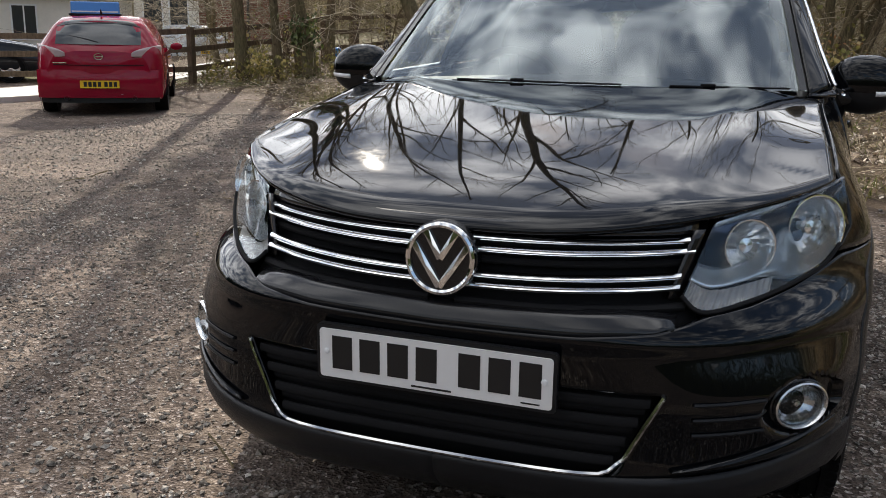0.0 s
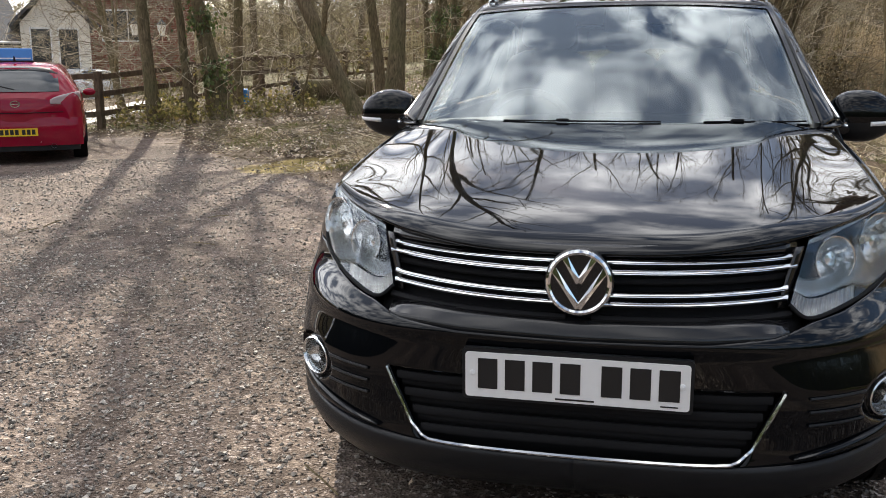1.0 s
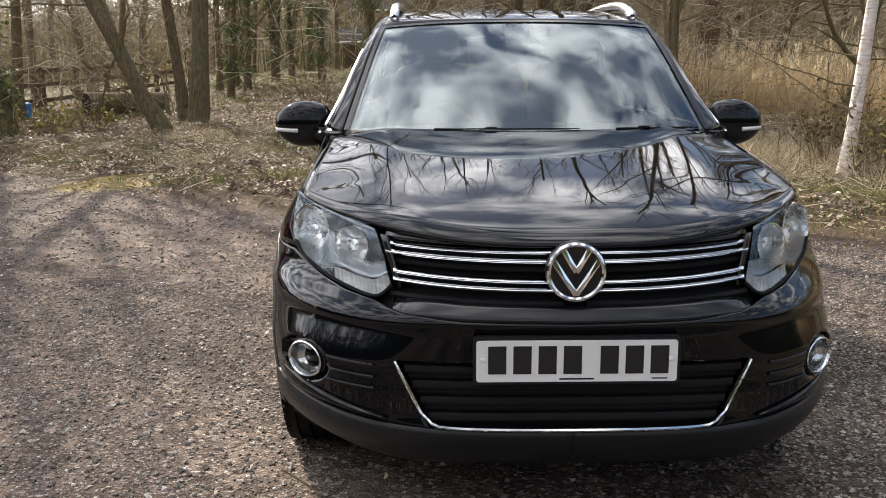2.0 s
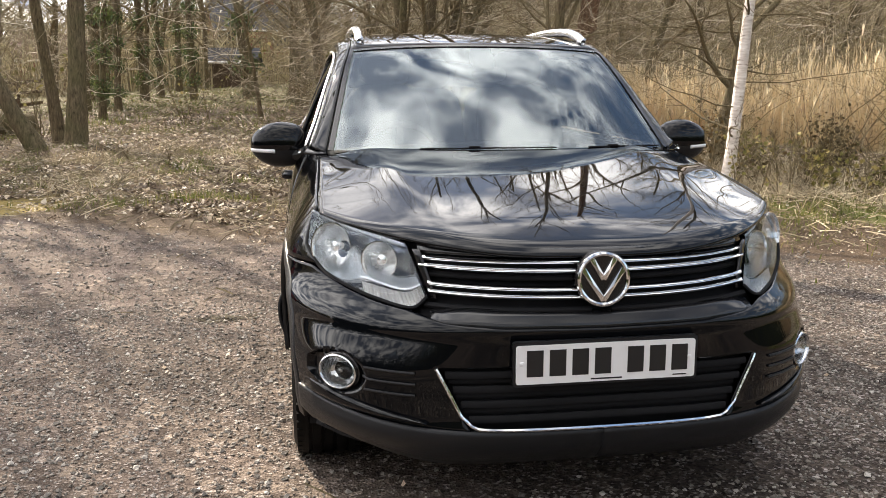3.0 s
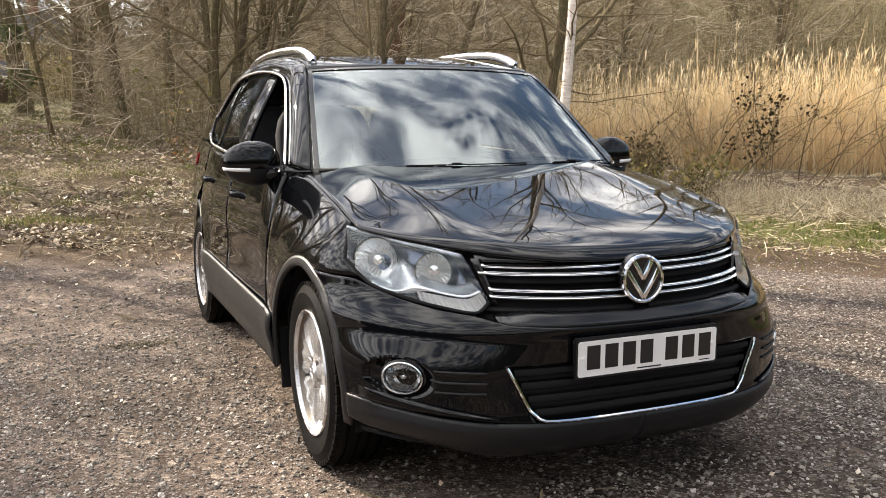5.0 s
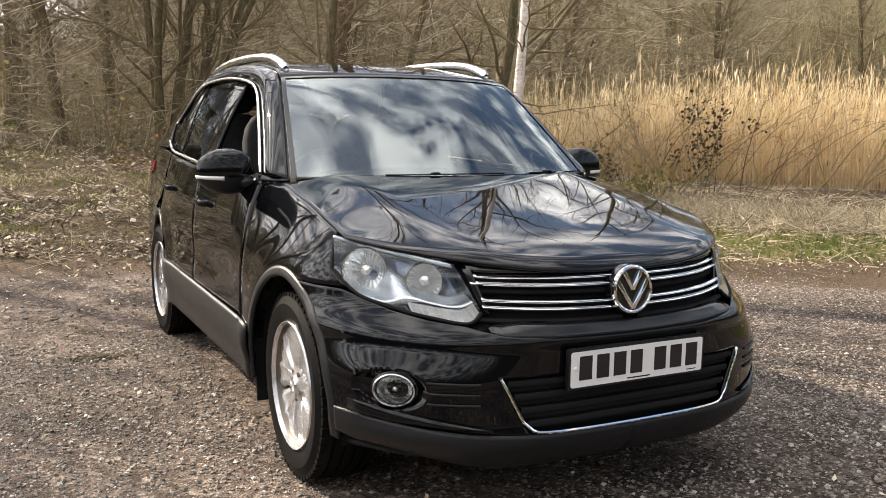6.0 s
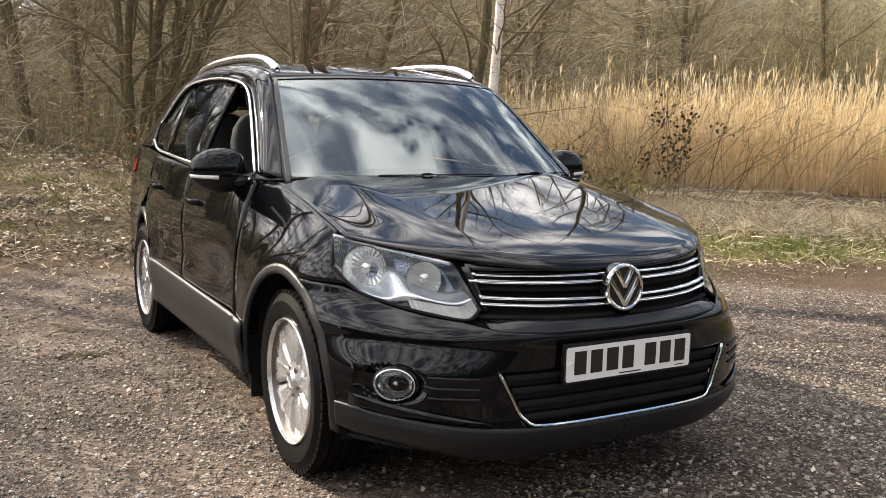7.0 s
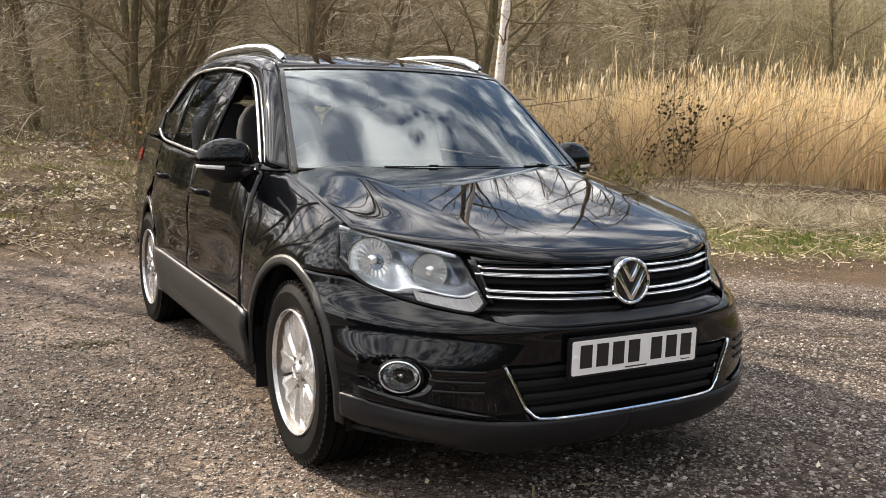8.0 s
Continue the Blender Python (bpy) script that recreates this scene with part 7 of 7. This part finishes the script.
def house(name, m, width, depth, eaves, ridge, wall, roof_mat, windows, label, gable_front=False, chimney=False):
    ob = thing(name, m, label, "building")
    solid("wall", box(-width / 2, width / 2, 0, depth, -0.4, eaves), wall, ob, smooth=False)
    o = 0.3
    if gable_front:
        V = [(-width / 2, 0, eaves), (width / 2, 0, eaves), (0, 0, ridge), (-width / 2, depth, eaves), (width / 2, depth, eaves), (0, depth, ridge)]
        solid("gable", (V[:3], [(0, 1, 2)]), wall, ob, smooth=False)
        solid("gable", (V[3:], [(2, 1, 0)]), wall, ob, smooth=False)
        r = [(-width / 2 - o, -o, eaves - 0.15), (0, -o, ridge + 0.05), (width / 2 + o, -o, eaves - 0.15), (-width / 2 - o, depth + o, eaves - 0.15), (0, depth + o, ridge + 0.05), (width / 2 + o, depth + o, eaves - 0.15)]
        solid("roof", (r, [(0, 3, 4, 1), (1, 4, 5, 2)]), roof_mat, ob, smooth=False, thick=0.12)
    else:
        r = [(-width / 2 - o, -o, eaves - 0.1), (width / 2 + o, -o, eaves - 0.1), (-width / 2 - o, depth / 2, ridge), (width / 2 + o, depth / 2, ridge), (-width / 2 - o, depth + o, eaves - 0.1), (width / 2 + o, depth + o, eaves - 0.1)]
        solid("roof", (r, [(0, 1, 3, 2), (2, 3, 5, 4)]), roof_mat, ob, smooth=False, thick=0.12)
        for s in (-1, 1):
            solid("gable", ([(s * width / 2, 0, eaves), (s * width / 2, depth, eaves), (s * width / 2, depth / 2, ridge - 0.1)], [(0, 1, 2)]), wall, ob, smooth=False)
        solid("gutter", tube([(-width / 2 - o, -o - 0.03, eaves - 0.12), (width / 2 + o, -o - 0.03, eaves - 0.12)], 0.055, 8), M_WHITE, ob)
    if chimney:
        solid("chimney", box(width * 0.2, width * 0.2 + 0.6, depth * 0.4, depth * 0.4 + 0.6, ridge - 0.8, ridge + 0.9), M_BRICK, ob, smooth=False)
    for x, z, w, h, bars in windows:
        window_unit(ob, x, z, w, h, 0.0, bars)
    return ob


def facing(p, turn=0.0):
    """A pose at p whose -y side looks back at the car park."""
    a = math.degrees(math.atan2(p.x - EYE0.x, p.y - EYE0.y))
    return pose(p.x, p.y, p.z, 0, 0, -a + turn)


# bearings of the building's parts seen over the fence
house("cream_building", facing(site(-43.8, 38), 4), 7.6, 7, 2.5, 4.6, M_CREAM, M_SLATE, [(-0.1, 0.8, 0.8, 1.2, 1), (-2.4, 0.8, 0.8, 1.2, 1), (2.2, 0.7, 1.1, 1.5, 1)], "cream rendered building with dark slate roof and large windows")
house("cream_gable", facing(site(-36.2, 36), 0), 2.3, 6, 3.0, 4.3, M_CREAM, M_SLATE, [(-0.5, 0.7, 0.62, 2.1, 0), (0.42, 0.7, 0.62, 2.1, 0)], "cream gabled wing with tall dark windows", True)
house("brick_building", facing(site(-32.2, 41), -2), 5.4, 7, 4.6, 6.6, M_BRICK, M_SLATE, [(-1.3, 0.45, 1.7, 0.85, 3), (-0.2, 2.6, 1.5, 1.2, 2)], "red brick building with white-framed windows", False, True)
hp = Vector((-2.6, 58.0, ground_z(-2.6, 58.0)))
house("brick_house", pose(hp.x, hp.y, hp.z - 0.6, 0, 0, 10), 5.0, 7, 3.9, 6.2, M_BRICK, M_SLATE, [(-1.9, 0.9, 1.1, 1.1, 1), (1.6, 0.9, 1.1, 1.1, 1), (-1.9, 2.8, 1.1, 1.0, 1), (1.6, 2.8, 1.1, 1.0, 1)], "red brick house with a slate roof behind the trees", False, True)
house("brick_house", pose(-13.0, 54, 1.6, 0, 0, 16), 6, 6, 2.3, 4.0, M_BRICK, M_ROOFTILE, [(-1.5, 0.8, 1.1, 1.0, 1), (1.4, 0.8, 1.1, 1.0, 1)], "low red brick house with a brown tiled roof", False, True)
house("garden_shed", pose(-3.6, 46.5, ground_z(-3.6, 46.5) - 0.1, 0, 0, -6), 2.1, 1.7, 1.5, 2.2, M_FENCE, M_SLATE, [], "dark timber garden shed behind the trees")


def street_lamp(x, y):
    ob = thing("street_lamp", pose(x, y, surface_z(x, y), 0, 0, 35), "black iron lamp post with two white lanterns", "lamp post")
    solid("post", lathe([(0.0, 0.09), (0.3, 0.08), (0.32, 0.045), (1.7, 0.035), (2.2, 0.03)], 12, "z"), M_IRON, ob)
    solid("crossbar", tube(spline([(-0.34, 0, 1.85), (-0.2, 0, 1.72), (0, 0, 1.8), (0.2, 0, 1.72), (0.34, 0, 1.85)], 17), 0.018, 6), M_IRON, ob)
    for s in (-1, 1):
        ln = solid("lantern", moved(lathe([(0.0, 0.06), (0.02, 0.07), (0.28, 0.12), (0.29, 0.0)], 6, "z"), pose(s * 0.34, 0, 1.85)), M_LANTERN, ob, "white lantern glass", smooth=False)
        solid("lantern_cap", moved(lathe([(0.285, 0.14), (0.33, 0.09), (0.40, 0.03), (0.46, 0.0)], 6, "z"), pose(s * 0.34, 0, 1.85)), M_IRON, ln, smooth=False)


lp = site(-31.5, 25.5)
street_lamp(lp.x, lp.y)


def blue_bin(x, y):
    ob = thing("bin", pose(x, y, surface_z(x, y)) @ Matrix.Diagonal((0.5, 0.5, 0.6, 1)), "small blue plastic bin among the trees", "bin")
    solid("body", lathe([(0, 0.0), (0.0, 0.15), (0.02, 0.16), (0.52, 0.19), (0.54, 0.20), (0.50, 0.17), (0.05, 0.14)], 18, "z"), M_BLUEBIN, ob)
    solid("lid", lathe([(0.54, 0.205), (0.57, 0.20), (0.62, 0.10), (0.63, 0.0)], 18, "z"), M_BLUEBIN, ob)


blue_bin(-9.55, 19.0)


# ---- parked cars in the distance ----
def hatchback(m, paint, label, group=""):
    """A hatchback whose tail looks towards -y; its tail stands at y = 0."""
    ob = thing("car", m @ Matrix.Diagonal((1, 1, 0.95, 1)), label, "car", group)
    # stations: y, half width at sill, at belt, belt height, half width at roof, roof height, underside
    ST = [(0.02, 0.66, 0.60, 0.86, 0.46, 0.93, 0.45), (0.10, 0.76, 0.73, 0.94, 0.56, 1.03, 0.32), (0.26, 0.83, 0.80, 0.98, 0.565, 1.22, 0.25), (0.50, 0.865, 0.84, 0.985, 0.555, 1.385, 0.22), (1.0, 0.875, 0.855, 0.97, 0.555, 1.45, 0.2), (1.8, 0.875, 0.86, 0.95, 0.58, 1.465, 0.2), (2.5, 0.875, 0.86, 0.93, 0.56, 1.40, 0.2), (3.0, 0.875, 0.85, 0.91, 0.58, 1.16, 0.2), (3.35, 0.87, 0.84, 0.89, 0.62, 0.98, 0.2), (3.9, 0.85, 0.80, 0.82, 0.55, 0.87, 0.22), (4.25, 0.78, 0.72, 0.70, 0.45, 0.76, 0.26), (4.42, 0.62, 0.58, 0.55, 0.35, 0.60, 0.30)]
    fine = spline(ST, 56)

    def sec(i, j):
        y, wl, wb, zb, wr, zr, zu = fine[i]
        prof = [(wl * 0.93, zu), (wl, zu + 0.16), (wl * 1.012, (zu + zb) / 2 + 0.05), (wb, zb), (wb - (wb - wr) * 0.5 + 0.02, (zb + zr) / 2 + 0.01), (wr + 0.03, zr - 0.03), (wr * 0.8, zr + 0.012), (wr * 0.4, zr + 0.026), (0, zr + 0.03)]
        p = prof[j]
        return (p[0], y, p[1])
    curves = [spline([sec(i, j) for j in range(9)], 25) for i in range(len(fine))]
    half = outward(grid(lambda i, j: curves[i][j], range(len(fine)), range(25)), (0, 2.2, 0.6))
    solid("body", both(half), paint, ob, sharp=35)
    cap = [tuple(q) for q in curves[0]]
    ring = cap + [(-x, y, z) for x, y, z in reversed(cap[:-1])]
    solid("tail_panel", (ring + [(0, -0.05, 0.66)], [(k, (k + 1) % len(ring), len(ring)) for k in range(len(ring))]), paint, ob)
    bump = outward(grid(lambda u, v: (0.84 * math.sin(u), 0.14 - 0.17 * math.cos(u) ** 0.8 - 0.02 * math.sin(math.pi * v), 0.275 + 0.405 * v), np.linspace(-1.45, 1.45, 22), np.linspace(0, 1, 7)), (0, 2, 0.5))
    b_ob = solid("rear_bumper", bump, paint, ob)
    solid("bumper_foot", outward(grid(lambda u, v: (0.80 * math.sin(u), 0.16 - 0.15 * math.cos(u) ** 0.8, 0.20 + 0.09 * v), np.linspace(-1.4, 1.4, 20), (0, 1)), (0, 2, 0.4)), M_PLASTIC, b_ob, "black lower bumper")
    # rear glass and side glass, set 6 mm proud
    def on(i, j, k=1.0):
        x, y, z = sec(i, j)
        return Vector((x, y, z))
    rg = []
    ys = [f[0] for f in fine]
    def surf(y, w):
        """The skin over the tail at y; w from -1 to 1 across it."""
        i = int(np.clip(np.interp(y, ys, range(len(ys))), 0, len(ys) - 2))
        t = np.interp(y, ys, range(len(ys))) - i
        zr = fine[i][5] * (1 - t) + fine[i + 1][5] * t
        wr = fine[i][4] * (1 - t) + fine[i + 1][4] * t
        return (wr * w, y - 0.012, zr + 0.034 - 0.06 * abs(w) ** 3)
    solid("rear_window", outward(grid(lambda y, w: surf(y + 0.05 * (abs(w) ** 3) * (1 if y < 0.25 else 0), w), np.linspace(0.085, 0.45, 12), np.linspace(-1.0, 1.0, 21)), (0, 2, 0.6)), M_PANE, ob, "dark rear window")
    solid("window_top", outward(grid(lambda y, w: (lambda p: (p[0], p[1] - 0.004, p[2] + 0.004))(surf(y, w)), np.linspace(0.37, 0.47, 4), np.linspace(-1.0, 1.0, 21)), (0, 2, 0.6)), M_GLOSSBLACK, ob, "black band over the rear window")
    solid("spoiler", outward(grid(lambda u, v: (0.545 * u, 0.37 + 0.07 * u * u + 0.32 * v, 1.365 + 0.085 * v - 0.035 * u * u + 0.015), np.linspace(-1, 1, 15), np.linspace(0, 1, 5)), (0, 2, 0.6)), paint, ob, thick=0.03)
    for a, b in ((0.75, 1.72), (1.80, 2.72)):
        def sg(y, v):
            i = np.interp(y, ys, range(len(ys)))
            k = int(i)
            f = i - k
            lo = (Vector(sec(k, 3)) * (1 - f) + Vector(sec(min(k + 1, 55), 3)) * f)
            hi = (Vector(sec(k, 5)) * (1 - f) + Vector(sec(min(k + 1, 55), 5)) * f)
            p = lo.lerp(hi, 0.06 + 0.86 * v)
            return (p.x + 0.012, p.y, p.z)
        q = outward(grid(sg, np.linspace(a, b, 10), np.linspace(0, 1, 5)), (0, 2.2, 0.6))
        for VF in (q, mirrored(q)):
            solid("side_window", VF, M_PANE, ob, "dark side window")
    ws2 = outward(grid(lambda y, w: (lambda p: (p[0], p[1] + 0.02, p[2] + 0.004))(surf(y, w)), np.linspace(2.5, 3.3, 10), np.linspace(-0.95, 0.95, 12)), (0, 2, 0.6))
    solid("windscreen", ws2, M_PANE, ob, "dark windscreen")
    for s in (-1, 1):
        side = (lambda VF: VF) if s > 0 else mirrored
        lamp = outward(grid(lambda u, v: (0.44 + 0.395 * u, 0.005 + 0.34 * u ** 2.2 - 0.018, 0.825 + 0.02 * u + 0.05 * (1 - u) + (0.055 + 0.15 * u ** 0.7) * v), np.linspace(0, 1, 10), np.linspace(0, 1, 5)), (0, 2, 0.6))
        l_ob = solid("tail_lamp", side(lamp), M_TAILLENS, ob, "pale tail lamp", thick=0.02)
        inner = outward(grid(lambda u, v: (0.655 + 0.155 * u, 0.01 + 0.34 * (0.52 + 0.44 * u) ** 2.2 - 0.036, 0.875 + 0.01 * u + 0.085 * v), np.linspace(0, 1, 8), np.linspace(0, 1, 4)), (0, 2, 0.6))
        solid("red_lens", side(inner), M_REDLENS, l_ob, "red lens")
        solid("mirror", side(moved(grid(lambda a, b: (0.10 * math.cos(a) * math.cos(b), 0.06 * math.sin(a) * math.cos(b), 0.065 * math.sin(b)), np.linspace(0, 6.283, 17), np.linspace(-1.57, 1.57, 9)), pose(0.97, 2.72, 0.99))), paint, ob, "door mirror")
        solid("exhaust", side(tube([(0.45, 0.10, 0.27), (0.45, -0.035, 0.27)], 0.035, 12, False)), M_STEEL, ob, "steel tailpipe")
        for y in (0.86, 3.50):
            wv = thing("wheel", pose(s * 0.78, y, 0.315), "")
            wv.parent = ob
            t = lathe([(-0.09, 0.20), (-0.10, 0.25), (-0.095, 0.30), (-0.06, 0.315), (0.06, 0.315), (0.095, 0.30), (0.10, 0.25), (0.09, 0.20)], 36)
            solid("tyre", side(outward(t, (0, 0, 0))), M_RUBBER, wv, "black tyre")
            solid("rim", side(lathe([(0.09, 0.205), (0.075, 0.19), (0.06, 0.10), (0.075, 0.04), (0.08, 0.0)], 30)), M_ALLOY, wv, "silver rim")
            solid("arch", side(grid(lambda a, v: (0.112 - 0.05 * v, -0.345 * math.cos(a) * (1 + 0.02 * v), 0.345 * math.sin(a)), np.linspace(-0.1, 3.24, 20), (0, 1))), M_MATBLACK, wv)
            solid("well", side(grid(lambda a, v: (0.106, 0.342 * v * math.cos(a), 0.342 * v * math.sin(a)), np.linspace(0, 6.283, 25), (0.90, 1.0))), M_MATBLACK, wv)
    pl = thing("number_plate", pose(0, -0.068, 0.475, 3))
    pl.parent = ob
    solid("plate_face", rounded_plate(0.26, 0.0555, 0.008, 0.004), M_PLATEYELLOW, pl, "yellow rear plate")
    for cx in (-0.19, -0.128, -0.066, -0.004, 0.082, 0.144, 0.206):
        solid("bar", box(cx - 0.022, cx + 0.022, -0.002, 0.001, -0.035, 0.038), M_INK, pl, "black plate marking")
    em = lathe([(0.004, 0.066), (-0.006, 0.062), (-0.006, 0.05), (0.004, 0.048)], 24, "y")
    solid("emblem", moved(em, pose(0, -0.01, 0.875) @ Matrix.Diagonal((1, 1, 0.78, 1))), M_CHROME, ob, "oval chrome badge")
    solid("emblem_blade", moved(box(-0.045, 0.045, -0.006, 0.0, -0.006, 0.006), pose(0, -0.01, 0.875)), M_CHROME, ob)
    solid("boot_seam", tube([(-0.60, 0.012, 0.755), (0, -0.052, 0.745), (0.60, 0.012, 0.755)], 0.006, 5), M_MATBLACK, ob)
    solid("badge", box(-0.60, -0.42, -0.03, -0.012, 0.775, 0.79), M_CHROME, ob, "small chrome badge")
    solid("reflector_strip", box(-0.25, 0.30, -0.03, -0.012, 0.325, 0.345), M_STEEL, ob, "bright strip under the bumper")
    solid("wiper", tube([(0.0, 0.10, 1.075), (-0.16, 0.135, 1.12), (-0.38, 0.19, 1.165)], 0.010, 6), M_MATBLACK, ob, "rear wiper")
    solid("aerial_fin", tube([(0, 0.75, 1.49), (0, 0.70, 1.56)], [0.02, 0.006], 6), M_MATBLACK, ob)
    return ob


hatchback(pose(-8.24, 8.81, -0.012, 0, 0, 34), M_RED, "red hatchback parked on the gravel with its tail turned", "cars parked beyond")
p2 = site(-46.3, 23.5) - Vector((0.72, 0.695, 0)) * 2.9
hatchback(pose(p2.x, p2.y, 0.0, 0, 0, -46), M_DARKCAR, "dark grey hatchback parked by the fence", "cars parked beyond")
p3 = site(-34.0, 34)
hatchback(pose(p3.x, p3.y, 0.0, 0, 0, 58), M_SILVERCAR, "silver hatchback parked before the building", "cars parked beyond")


def roof_sign():
    m = pose(-8.24, 8.81, -0.012, 0, 0, 34) @ pose(-0.13, 1.25, 1.425) @ Matrix.Diagonal((0.88, 0.88, 0.88, 1))
    ob = thing("roof_sign", m, "blue roof sign with a white band on the red car", "sign")
    prof = [(-0.09, 0.0), (-0.085, 0.02), (-0.05, 0.19), (-0.03, 0.205), (0.03, 0.205), (0.05, 0.19), (0.085, 0.02), (0.09, 0.0)]
    V = [(x, y, z) for x in (-0.39, -0.375, 0.375, 0.39) for y, z in ((p[0] * (0.9 if abs(x) > 0.38 else 1), p[1] * (0.96 if abs(x) > 0.38 else 1)) for p in prof)]
    F = [(i * 8 + k, i * 8 + k + 1, i * 8 + k + 9, i * 8 + k + 8) for i in range(3) for k in range(7)]
    F += [tuple(range(8)), tuple(reversed(range(24, 32)))]
    solid("shell", outward((V, F), (0, 0, 0.1)), M_BLUE, ob, "blue plastic shell", sharp=30)
    solid("band", box(-0.37, 0.37, -0.088, -0.080, 0.028, 0.05), M_WHITE, ob, "white band", smooth=False)
    solid("base_plate", box(-0.42, 0.42, -0.12, 0.12, -0.03, 0.006), M_MATBLACK, ob, "black magnetic base", smooth=False, bevel=0.006)


roof_sign()
